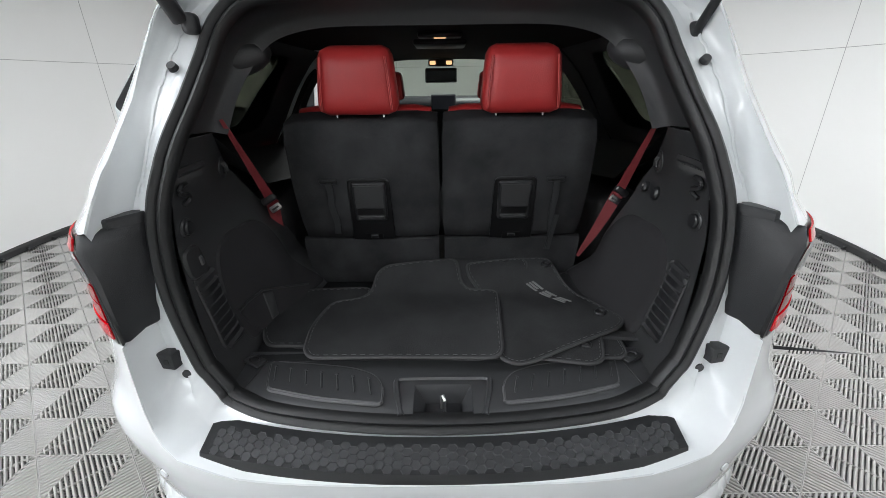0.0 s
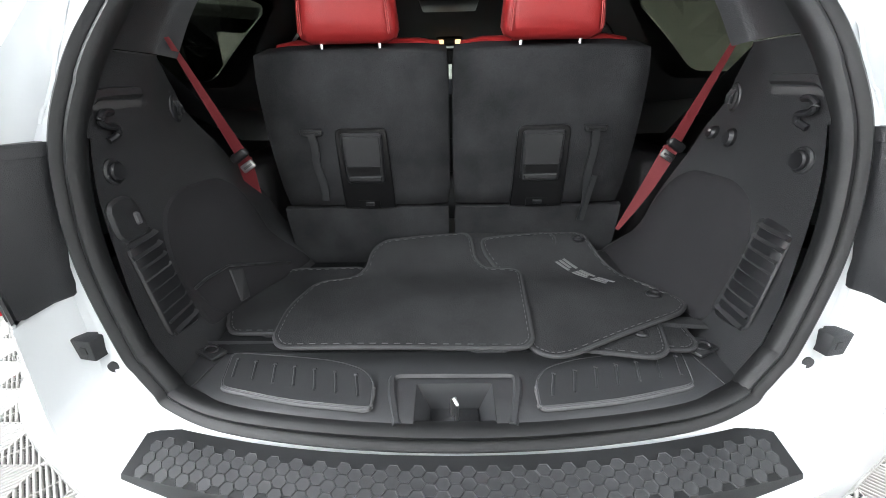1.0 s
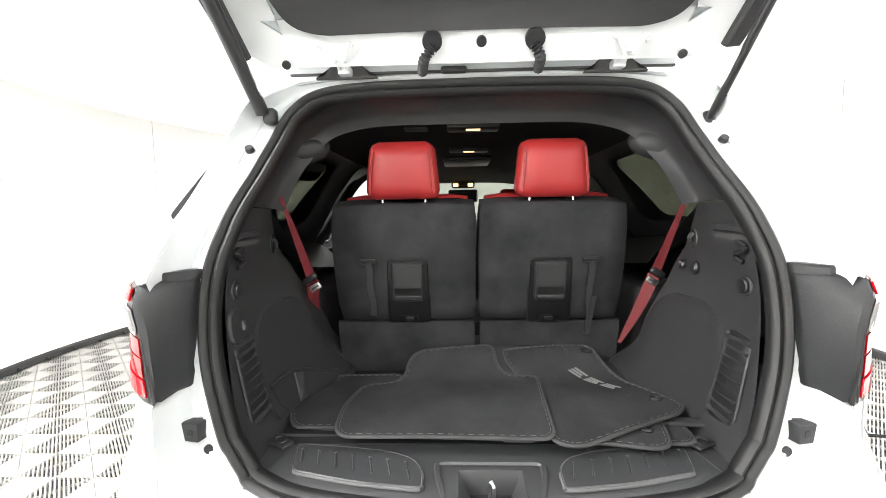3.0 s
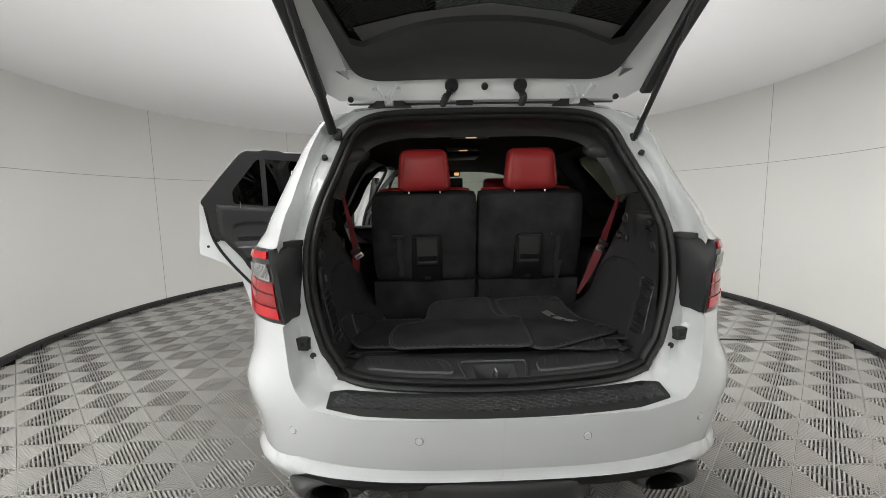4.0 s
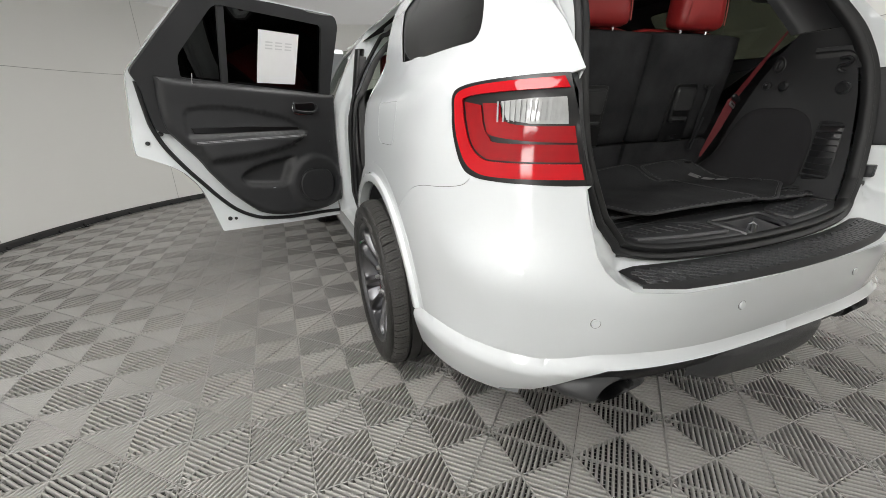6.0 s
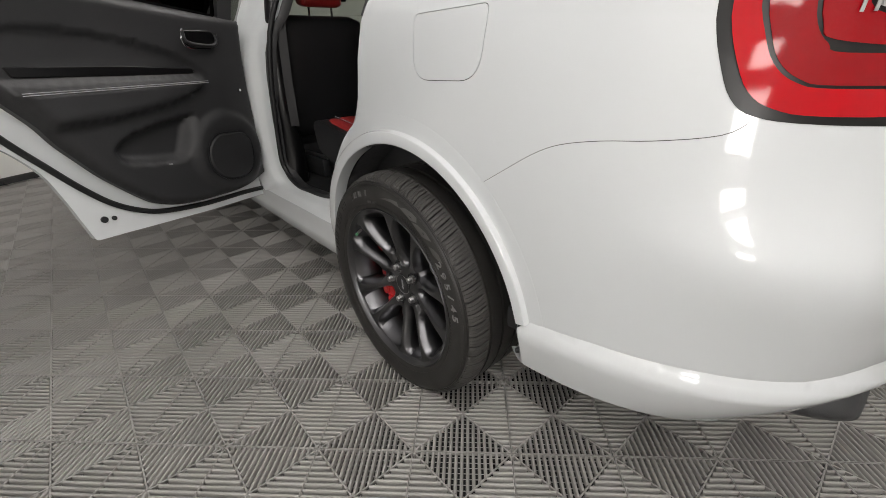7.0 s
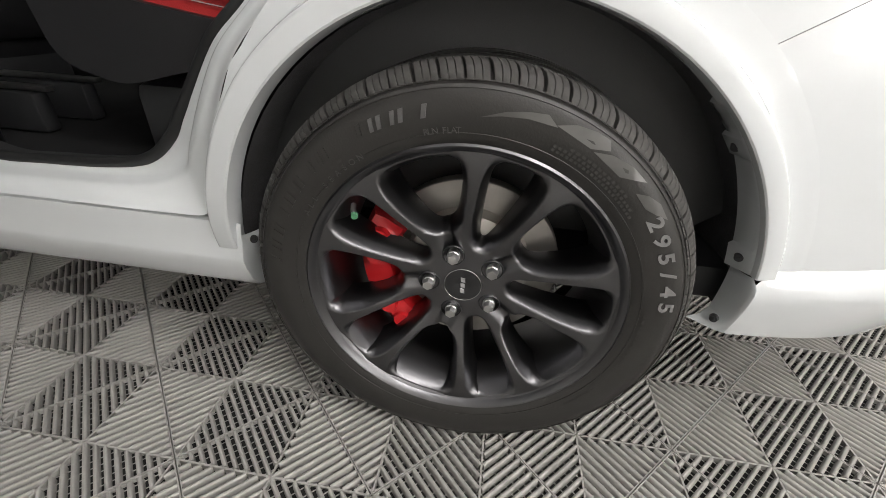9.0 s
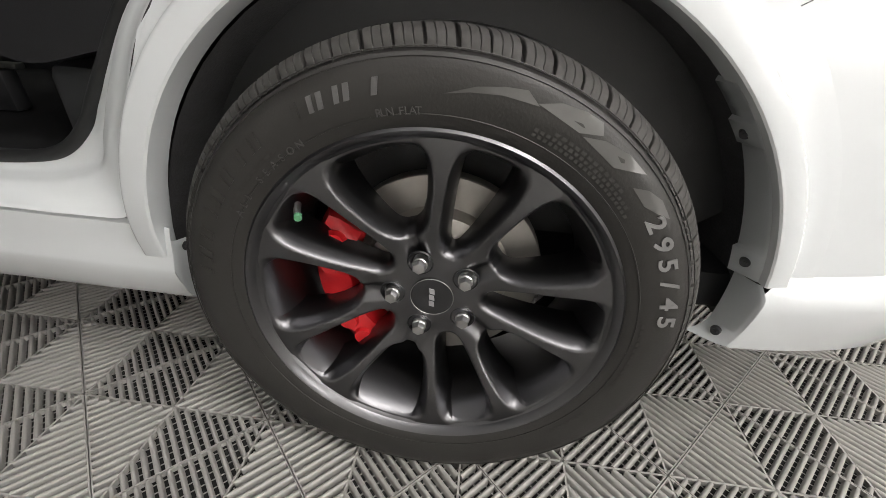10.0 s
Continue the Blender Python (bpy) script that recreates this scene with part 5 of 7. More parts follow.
    part("trim_edge", loft([[trim_at(*q) for q in dense(tr, 0.02)], [at(*q, 0.026) for q in dense(tr, 0.02)]], closed_across=True), DOOR_TRIM, door)

    def pad(poly, base, depth, bev):
        return extrude(rounded(poly, 0.03, 4), lambda p, q, d: at(p, q, base + d), depth, bev)
    part("trim_inlay", extrude(rounded([(0.30, 1.082), (0.955, 1.098), (0.968, 1.132), (0.60, 1.126), (0.30, 1.106)], 0.008, 4), lambda p, q, d: at(p, q, 0.072 + d), 0.010, 0.004), GLOSS, door, "glossy black patterned inlay strip")
    for k, dz in enumerate((0.0, 0.0075)):
        part("armrest_stitch", tube([at(s, 1.046 + dz * 0.9, 0.1355 - 0.001 * k) for s in (0.28, 0.4, 0.6, 0.8, 0.97)], 0.0014, 6), LOGO, door, "pale stitching along the armrest")
    part("map_light", tube([at(0.535, 0.728, 0.092), at(0.55, 0.730, 0.092)], 0.003, 8), LOGO, door)
    # speaker
    grow = lambda k: rounded([(0.370 + k, 0.755), (0.305 + k, 0.818 + k), (0.135, 0.805 + k), (0.100 - k, 0.74), (0.115 - k, 0.64), (0.165, 0.59 - k), (0.285, 0.588 - k), (0.368 + k, 0.655)], 0.05, 4)
    sp = part("speaker", extrude(grow(0), lambda p, q, d: at(p, q, 0.110 + d), 0.022, 0.007), DOOR_TRIM, door, "flat black speaker cover")
    part("speaker_rim", sweep([(-0.003, -0.002), (0.003, -0.002), (0.003, 0.002), (-0.003, 0.002)], [at(p, q, 0.1255) for p, q in grow(0.004)], closed=True, up=inward), SATIN, sp)
    # inside handle and knob
    cup = part("handle_cup", pad([(0.165, 1.185), (0.342, 1.185), (0.352, 1.258), (0.175, 1.262)], 0.086, 0.008, 0.006), GLOSS, door)
    part("inside_handle", tube(spline([at(0.340, 1.250, 0.098), at(0.337, 1.215, 0.108), at(0.295, 1.201, 0.112), at(0.205, 1.197, 0.110), at(0.173, 1.215, 0.104), at(0.173, 1.245, 0.098)], 5), 0.0075, 10), SATIN, cup, "black inside handle with bright edges")
    part("handle_shine", tube(spline([at(0.340, 1.261, 0.097), at(0.347, 1.215, 0.100), at(0.315, 1.187, 0.102), at(0.205, 1.183, 0.100)], 5), 0.004, 8), CHROME, cup)
    part("trim_stud", tube([at(0.074, 0.998, 0.09), at(0.074, 0.998, 0.10)], 0.006, 12), CHROME, door, "small bright stud")
    # glass, divider bar, window label
    part("door_glass", panel(shrink(win, -0.008), [], 0.1, lambda s, z: at(s, z, 0.022), 0.004), GLASS_GATE, door, "dark tinted door glass")
    part("window_divider", sweep([(-0.018, -0.008), (0.018, -0.008), (0.018, 0.008), (-0.018, 0.008)], [at(0.742, 1.37, 0.035), at(0.762, 1.735, 0.035)], up=inward), TRIM, door)
    part("lock_pin", tube([at(0.93, 1.36, 0.085), at(0.93, 1.41, 0.085)], 0.004, 8), CHROME, door)
    lab = part("window_label", extrude([(0.292, 1.372), (0.548, 1.376), (0.548, 1.652), (0.292, 1.648)], lambda p, q, d: at(p, q, 0.030 + d), 0.0015), PAPER, door, "white printed sheet stuck to the door window", smooth=False)
    bm = bmesh.new()
    for k in range(3):
        for j in range(3):
            s0, z0 = 0.335 + 0.062 * k, 1.59 - 0.016 * j
            bm.faces.new([bm.verts.new(at(s, z, 0.0335)) for s, z in ((s0, z0), (s0 + 0.045, z0), (s0 + 0.045, z0 + 0.007), (s0, z0 + 0.007))])
    part("print_bars", bm, PAPER_INK, lab, smooth=False)
    # rubber along the inner skin
    run = spline([(0.02, 0.466), (0.142, 0.478), (0.40, 0.495), (0.60, 0.527), (0.70, 0.565), (0.79, 0.625), (0.87, 0.71), (0.95, 0.815), (1.02, 0.910), (1.10, 1.04), (1.142, 1.15), (1.158, 1.25), (1.175, 1.37)], 5)
    part("door_seal", sweep([(-0.011, -0.004), (0.011, -0.004), (0.011, 0.004), (0.005, 0.010), (-0.005, 0.010), (-0.011, 0.004)], [at(s, z, 0.029) for s, z in run], up=inward), RUBBER, door, "black rubber seal along the door edge")
    for s, z, r in ((0.838, 0.572, 0.013), (0.802, 0.566, 0.009), (1.175, 1.062, 0.011), (1.105, 1.108, 0.013)):
        c = at(s, z, 0.027)
        bm = bmesh.new()
        bmesh.ops.create_cone(bm, segments=18, radius1=r, radius2=r, depth=0.006, cap_ends=True)
        bm.transform(Matrix.Translation(c) @ inward.to_track_quat("Z", "Y").to_matrix().to_4x4())
        part("door_plug", bm, PLASTIC, door)
    return door


open_door(car)


# ---------------------------------------------------------------- load area
def smooth_step(a, b, x):
    t = min(max((x - a) / (b - a), 0.0), 1.0)
    return t * t * (3 - 2 * t)


def trim_x(y, z):
    base = curve_value(z, [0.74, 0.80, 0.90, 1.05, 1.20, 1.30, 1.42], [0.50, 0.535, 0.578, 0.608, 0.620, 0.612, 0.588])
    bulge = 0.105 * smooth_step(-0.86, -0.42, y) * (1 - 0.92 * smooth_step(1.0, 1.24, z))
    bulge *= 1 - 0.45 * smooth_step(-0.64, -0.50, y) * smooth_step(0.84, 0.98, z)
    flare = 0.028 * smooth_step(1.20, 1.31, z) * smooth_step(-0.80, -0.62, y)
    return base - bulge + flare


def side_trim(car, side):
    out = [(-1.012, 0.755), (-1.0, 0.85), (-0.985, 0.95), (-0.968, 1.06), (-0.952, 1.17), (-0.93, 1.28), (-0.895, 1.398), (-0.735, 1.402), (-0.66, 1.335), (-0.605, 1.235),
           (-0.572, 1.13), (-0.545, 1.02), (-0.515, 0.93), (-0.42, 0.80), (-0.40, 0.755)]
    if side < 0:
        out[9:] = [(-0.585, 1.235), (-0.50, 1.13), (-0.43, 0.98), (-0.36, 0.80), (-0.36, 0.755)]
    pl = lambda y, z: (side * trim_x(y, z), y, z)
    t = part("side_trim", panel(out, [], 0.025, pl, 0.0, side < 0), TRIM, car, "dark grey load area side trim")
    at = lambda y, z, d: (side * (trim_x(y, z) - d), y, z)

    def pad(name, poly, r, depth, bev, mat=TRIM, base=0.0, label=""):
        return part(name, extrude(rounded(poly, r, 4), lambda p, q, d: at(p, q, base + d), depth, bev), mat, t, label)
    # carpeted wheelhouse cover, a flat raised field
    def sheet(name, poly, r, lift, mat, label="", step=0.022):
        """A moulded field that follows the trim, with a turned-down edge."""
        ring = dense(rounded(poly, r, 5), 0.012)
        bm = panel(ring, [], step, lambda y, z: at(y, z, lift), 0.0, side < 0)
        low = shrink(ring, -0.005)
        loft([[at(*q, lift) for q in ring], [at(*q, -0.002) for q in low]], closed_across=True, bm=bm)
        bmesh.ops.remove_doubles(bm, verts=bm.verts[:], dist=0.0002)
        return part(name, bm, mat, t, label, sharp=60)
    sheet("wheelhouse_cover", [(-0.852, 0.835), (-0.852, 1.02), (-0.822, 1.095), (-0.765, 1.128), (-0.605, 1.130), (-0.558, 1.0), (-0.47, 0.835)], [0.02, 0.05, 0.05, 0.04, 0.06, 0.05, 0.02], 0.007, FELT, "felt covered wheelhouse")
    # ribbed grille
    g = [(-0.862, 0.862), (-0.955, 0.872), (-0.945, 1.075), (-0.865, 1.085)]
    pad("grille", g, 0.02, 0.004, 0.003, SATIN)
    n = 9
    for k in range(n):
        z = 0.885 + 0.185 * k / (n - 1)
        q = [at(-0.945, z - 0.008, 0.003), at(-0.875, z - 0.004, 0.003), at(-0.866, z, 0.006)]
        part("grille_rib", sweep([(0, -0.006), (-side * 0.009, 0.0), (0, 0.006), (side * 0.003, 0)], q, up=(0, 0, 1)), TRIM, t)
    part("grille_edge", sweep([(0, -0.004), (0.011, 0.0), (0, 0.005)], [at(-0.862, 0.872, 0.0), at(-0.866, 0.98, 0.0), at(-0.870, 1.078, 0.0)], up=(0, 1, 0)), TRIM, t)
    if side < 0:
        pad("socket_cover", [(-0.955, 1.07), (-0.955, 1.15), (-0.885, 1.155), (-0.872, 1.07)], 0.03, 0.008, 0.005)
        pad("socket_pin", [(-0.905, 1.095), (-0.905, 1.12), (-0.89, 1.12), (-0.89, 1.095)], 0.005, 0.012, 0.003, EDGE)
    # grab recess: a raised edge that turns down, a seam-coloured strip for the shade under it, with an S-shaped hook
    part("grab_edge", sweep([(-0.010, -0.002), (-0.006, 0.006), (0.006, 0.006), (0.010, -0.002)], [at(y, z, 0.0) for y, z in spline([(-0.938, 1.262), (-0.934, 1.30), (-0.915, 1.325), (-0.88, 1.332), (-0.80, 1.334)], 5)], up=(-side, 0, 0.2)), TRIM, t)
    pad("grab_hollow", [(-0.925, 1.305), (-0.905, 1.318), (-0.80, 1.320), (-0.80, 1.306)], 0.005, 0.0015, 0.0, SEAM)
    part("bag_hook", tube([at(y, z, d) for y, z, d in spline([(-0.88, 1.300, 0.003), (-0.905, 1.300, 0.009), (-0.918, 1.288, 0.011), (-0.905, 1.278, 0.011), (-0.885, 1.274, 0.011), (-0.882, 1.262, 0.009), (-0.90, 1.252, 0.004)], 4)], 0.006, 8), SATIN, t)
    # round knob
    for rr, d0, dep, mt in ((0.024, 0.0, 0.006, TRIM), (0.018, 0.006, 0.008, SATIN)):
        pad("round_cap", [(-0.905 + rr * math.cos(a), 1.198 + rr * math.sin(a)) for a in np.linspace(0, 2 * math.pi, 16, endpoint=False)], 0, dep, 0.003, mt, d0)
    # coat hook on a round plate, with a seam-coloured patch for the hollow's shade
    disc = lambda y, z, r, k=18, e=1.0: [(y + r * math.cos(a), z + r * e * math.sin(a)) for a in np.linspace(0, 2 * math.pi, k, endpoint=False)]
    pad("tie_hook", disc(-0.67, 1.297, 0.024, 18, 1.3), 0, 0.004, 0.003, SATIN)
    pad("hook_hollow", disc(-0.668, 1.297, 0.017, 18, 1.3), 0, 0.0012, 0.0, SEAM, 0.004)
    for dy in (-0.008, 0.006):
        part("tie_bar", tube([at(-0.668 + dy, 1.312, 0.006), at(-0.668 + dy, 1.300, 0.014), at(-0.664 + dy, 1.284, 0.010)], 0.004, 8), TRIM, t)
    if side > 0:
        pad("switch", disc(-0.645, 1.220, 0.015), 0, 0.014, 0.005, SATIN)
        pad("switch_mark", [(-0.650, 1.222), (-0.650, 1.228), (-0.642, 1.228), (-0.642, 1.222)], 0.001, 0.001, 0.0, LOGO, 0.014)
        pad("switch_cap", disc(-0.707, 1.215, 0.017, 18, 1.15), 0, 0.013, 0.006, SATIN)
    else:
        # storage pocket ahead of the grille: its shaded opening is painted as a dark sheet
        sheet("pocket", [(-0.839, 0.925), (-0.73, 0.928), (-0.56, 0.862), (-0.60, 0.838), (-0.803, 0.838), (-0.828, 0.87)], 0.008, 0.010, FELT, "dark sheet standing in for a shaded storage pocket")
        part("pocket_lip", tube([at(y, z, 0.012) for y, z in ((-0.842, 0.925), (-0.80, 0.930), (-0.73, 0.931), (-0.65, 0.900), (-0.56, 0.864))], 0.0035, 8), TRIM, t)
        pad("pocket_wall", [(-0.735, 0.922), (-0.70, 0.910), (-0.725, 0.842), (-0.755, 0.842)], 0.004, 0.003, 0.002, TRIM, 0.011)
    # tie-down at the floor
    td = part("tie_down", box(0.060, 0.034, 0.008, (side * 0.512, -0.930, 0.820), 0.003, 2, Matrix.Rotation(side * 0.5, 4, "Z")), TRIM, t, "black tie-down plate with steel loop")
    part("loop", tube([(side * (0.512 + 0.015 * math.cos(a)), -0.930 + 0.009 * math.sin(a), 0.826 + 0.004 * math.sin(a)) for a in np.linspace(0, 2 * math.pi, 20, endpoint=False)], 0.0030, 8, None, True), SATIN, td)
    return t


side_trim(car, -1)
side_trim(car, 1)


def upper_trim(car):
    """Pillar and roof-edge trim inside the seal."""
    seal = [p for p in SEAL if p[2] > 1.385]
    edge = [(0.590, -0.735, 1.402), (0.575, -0.675, 1.49), (0.545, -0.635, 1.56), (0.49, -0.61, 1.63), (0.41, -0.602, 1.665), (0.28, -0.605, 1.682), (0, -0.608, 1.686)]
    cut = [np.array(p) * np.array((0.955, 1, 1)) + np.array((0, 0.012, -0.022 if p[2] > 1.6 else 0.012)) for p in seal]
    a = spline(cut + [np.array((-x, y, z)) for x, y, z in reversed(cut[:-1])], 8)
    b = spline(edge + [(-x, y, z) for x, y, z in reversed(edge[:-1])], 8)
    rows = [a]
    for w, lift in ((0.05, 0.006), (0.5, 0.018), (0.95, 0.010), (1.0, -0.004), (1.0, -0.03)):
        r = []
        for p, q in zip(a, b):
            m = p + (q - p) * w
            c = np.array((0, m[1] + 0.2, 1.25)) - m
            r.append(m - c / np.linalg.norm(c) * (lift if w < 1 else lift))
        rows.append(r)
    part("pillar_trim", loft(rows), TRIM, car, "dark grey pillar and roof edge trim", sharp=50)
    for side in (-1, 1):
        bm = bmesh.new()
        bmesh.ops.create_uvsphere(bm, u_segments=28, v_segments=18, radius=1)
        bm.transform(Matrix.Translation((side * 0.556, -0.596, 1.585)) @ Matrix.Rotation(side * 0.25, 4, "Y") @ Matrix.Rotation(-side * 0.35, 4, "Z") @ Matrix.Diagonal((0.090, 0.052, 0.048, 1)))
        part("belt_cover", bm, TRIM, car, "rounded seat belt cover on the pillar")
        part("trim_joint", sweep([(-0.0015, -0.001), (0.0015, -0.001), (0.0015, 0.001), (-0.0015, 0.001)], [(side * (trim_x(y, 1.40) - 0.003), y, 1.4005) for y in (-0.90, -0.82, -0.74)]), SEAM, car)
    # headliner with two reading lamps and air outlet
    rows = [[(x, y, 1.722 - 0.05 * (x / 0.62) ** 4 - 0.02 * smooth_step(1.7, 2.2, y)) for x in np.linspace(-0.66, 0.66, 15)] for y in np.linspace(-0.61, 2.15, 16)]
    part("headliner", loft(rows), HEADLINER, car)
    for y in (-0.30, 0.22):
        lamp = part("reading_lamp", box(0.20, 0.09, 0.022, (0, y, 1.712), 0.008), SATIN, car)
        part("lamp_lens", box(0.055, 0.020, 0.010, (0, y - 0.012, 1.702), 0.004), glow_material("reading_lamp_glow", (1.0, 0.60, 0.26), 0.45), lamp, "warm lit reading lamp")
    part("ceiling_vent", box(0.09, 0.05, 0.012, (-0.22, -0.28, 1.714), 0.005), SATIN, car)
    part("overhead_console", box(0.28, 0.30, 0.03, (0, 0.62, 1.708), 0.012), SATIN, car)
    # inner panels that close the cabin behind the trim
    for side in (-1, 1):
        win_s = rounded([(0.04, 1.62), (-0.04, 1.40), (-0.12, 1.345), (-0.42, 1.34), (-0.66, 1.36), (-0.69, 1.40), (-0.62, 1.62)], 0.05)
        out = [(-0.70, 0.70), (-0.70, 1.66), (0.50, 1.66), (0.40, 1.45), (0.31, 1.25), (0.315, 1.06), (0.40, 0.92), (0.52, 0.78), (0.60, 0.62), (0.60, 0.45), (-0.40, 0.45)]
        part("inner_side", panel(out, [win_s], 0.06, lambda y, z, s=side: (s * min(half(z) - 0.085, 0.80 if z < 1.2 else 1.0), y, z), 0.0, side < 0), TRIM, car)
        # arm rest beside the third row
        part("side_armrest", box(0.20, 0.62, 0.36, (side * 0.66, -0.10, 0.95), 0.05, 3), TRIM, car)
        rows = [[(side * x, y, z) for x, y, z in ((0.60, -0.74, 1.40), (0.70, -0.74, 1.40))], [(side * x, y, z) for x, y, z in ((0.60, -0.45, 1.20), (0.78, -0.45, 1.30))], [(side * x, y, z) for x, y, z in ((0.56, 0.2, 1.12), (0.80, 0.2, 1.25))]]
        part("side_shelf", loft(rows), TRIM, car)


upper_trim(car)


def load_floor(car):
    part("load_floor", box(1.06, 0.62, 0.03, (0, -0.615, 0.800), 0.008), CARPET, car, "dark carpeted load floor")
    # threshold: rounded lip, flat top, with the catch pocket cut out
    prof = [(-1.040, 0.755), (-1.062, 0.768), (-1.072, 0.782), (-1.068, 0.795), (-1.055, 0.803), (-1.0, 0.807), (-0.93, 0.810), (-0.905, 0.818), (-0.90, 0.80)]

    def top(x, k):
        y, z = prof[k]
        bow = 0.055 * (1 - (x / 0.53) ** 2)
        return (x, y - bow * (1 if k < 7 else 0.0) + 0.018, z - 0.004 * (1 - (x / 0.53) ** 2))
    bm = bmesh.new()
    for x0, x1, n in ((-0.545, -0.072, 20), (0.072, 0.545, 20)):
        loft([[top(x, k) for k in range(len(prof))] for x in np.linspace(x0, x1, n)], bm=bm)
    loft([[top(x, k) for k in range(0, 4)] for x in np.linspace(-0.072, 0.072, 8)], bm=bm)
    loft([[(x, -1.013, 0.8035)] + [top(x, k) for k in (6, 7, 8)] for x in np.linspace(-0.072, 0.072, 8)], bm=bm)
    sill = part("load_sill", bm, SILL, car, "dark plastic load sill with catch pocket", sharp=35)
    # pocket
    p = [(-0.072, -1.100, 0.789), (0.072, -1.100, 0.789), (0.072, -1.013, 0.8035), (-0.072, -1.013, 0.8035)]
    q = [(-0.048, -1.088, 0.752), (0.048, -1.088, 0.752), (0.044, -1.030, 0.752), (-0.044, -1.030, 0.752)]
    bm = loft([p, q], closed_across=True)
    bm.verts.ensure_lookup_table()
    bm.faces.new([bm.verts[i] for i in (4, 5, 6, 7)])
    part("catch_pocket", bm, SILL, sill, sharp=20)
    part("pocket_surround", sweep([(-0.008, -0.001), (-0.004, 0.005), (0.004, 0.005), (0.008, -0.001)], rounded([(-0.100, -1.105, 0.794), (-0.116, -1.04, 0.805), (-0.122, -0.994, 0.809), (0.122, -0.994, 0.809), (0.116, -1.04, 0.805), (0.100, -1.105, 0.794)], [0, 0, 0.02, 0.02, 0, 0], 5)), SILL, sill)
    part("striker", tube([(-0.004, -1.046, 0.755), (-0.004, -1.050, 0.798), (0.0, -1.056, 0.806), (0.004, -1.063, 0.798), (0.004, -1.066, 0.755)], 0.0040, 10), STEEL, sill, "shiny steel striker loop")
    part("striker_plate", box(0.09, 0.05, 0.006, (0, -1.055, 0.756), 0.002), PLASTIC, sill)
    # scuff plates
    for side in (-1, 1):
        poly = rounded([(0.148, -1.083), (0.30, -1.064), (0.446, -1.026), (0.474, -0.920), (0.34, -0.934), (0.24, -0.950), (0.178, -0.978), (0.153, -1.015)], [0.012, 0.05, 0.02, 0.02, 0.06, 0.05, 0.03, 0.03], 4)
        zt = lambda x, y: 0.804 + 0.05 * (y + 1.0) * 0.2
        pl = part("scuff_plate", extrude([(side * a, b) for a, b in poly], lambda a, b, d: (a, b, zt(a, b) + d), 0.007, 0.003), SILL, sill, "black scuff plate with pale edge")
        part("plate_edge", tube([(side * a, b, zt(a, b) + 0.0055) for a, b in poly], 0.0014, 6, None, True), EDGE, pl)
        # paler tube in place of the light reflected off the rounded front edge
        front = [q for q in poly if q[1] < -1.018]
        front.sort(key=lambda q: q[0])
        part("plate_front", tube([(side * a, b - 0.001, zt(a, b) + 0.002) for a, b in front], 0.0045, 8), EDGE, pl, "front edge with its reflection painted as paler grey")
        for k in range(7):
            x, y0, y1 = 0.450 - 0.043 * k, -0.945 - 0.0085 * k, -1.000 - 0.009 * k
            rib = part("plate_rib", tube([(side * x, y0, zt(x, y0) + 0.0070), (side * (x - 0.016), y1, zt(x, y1) + 0.0070)], 0.0026, 6), SILL, pl)
            part("rib_knob", box(0.008, 0.006, 0.0045, (side * x, y0, zt(x, y0) + 0.0082), 0.002, 2), EDGE, rib)
        part("sill_joint", box(0.002, 0.13, 0.002, (side * 0.497, -0.985, 0.8085), 0, 1, Matrix.Rotation(side * 0.15, 4, "Z")), SEAM, sill)


load_floor(car)


# ---------------------------------------------------------------- seats
def cushion(sx, sy, sz, r, crown=0.0, seg=4):
    b = bmesh.new()
    bmesh.ops.create_cube(b, size=1)
    bmesh.ops.subdivide_edges(b, edges=b.edges[:], cuts=6, use_grid_fill=True)
    for v in b.verts:
        p = np.array(v.co) * 2
        q = np.array([math.copysign(abs(c), c) for c in p])
        # rounded-box: push the corners in
        h = np.array((sx, sy, sz)) / 2
        c = p * h
        core = np.clip(c, -(h - r), h - r)
        d = c - core
        l = np.linalg.norm(d)
        if l > 1e-9:
            c = core + d / l * min(r, l if l < r else r)
        edge = 1 - max(abs(p[0]), abs(p[2])) ** 2
        c[1] += math.copysign(crown * max(edge, 0), p[1]) if abs(p[1]) > 0.9 else 0
        v.co = c
    return b


def tilted(x, y, z, rx=0.0, rz=0.0):
    return Matrix.Translation((x, y, z)) @ Matrix.Rotation(radians(rz), 4, "Z") @ Matrix.Rotation(radians(rx), 4, "X")


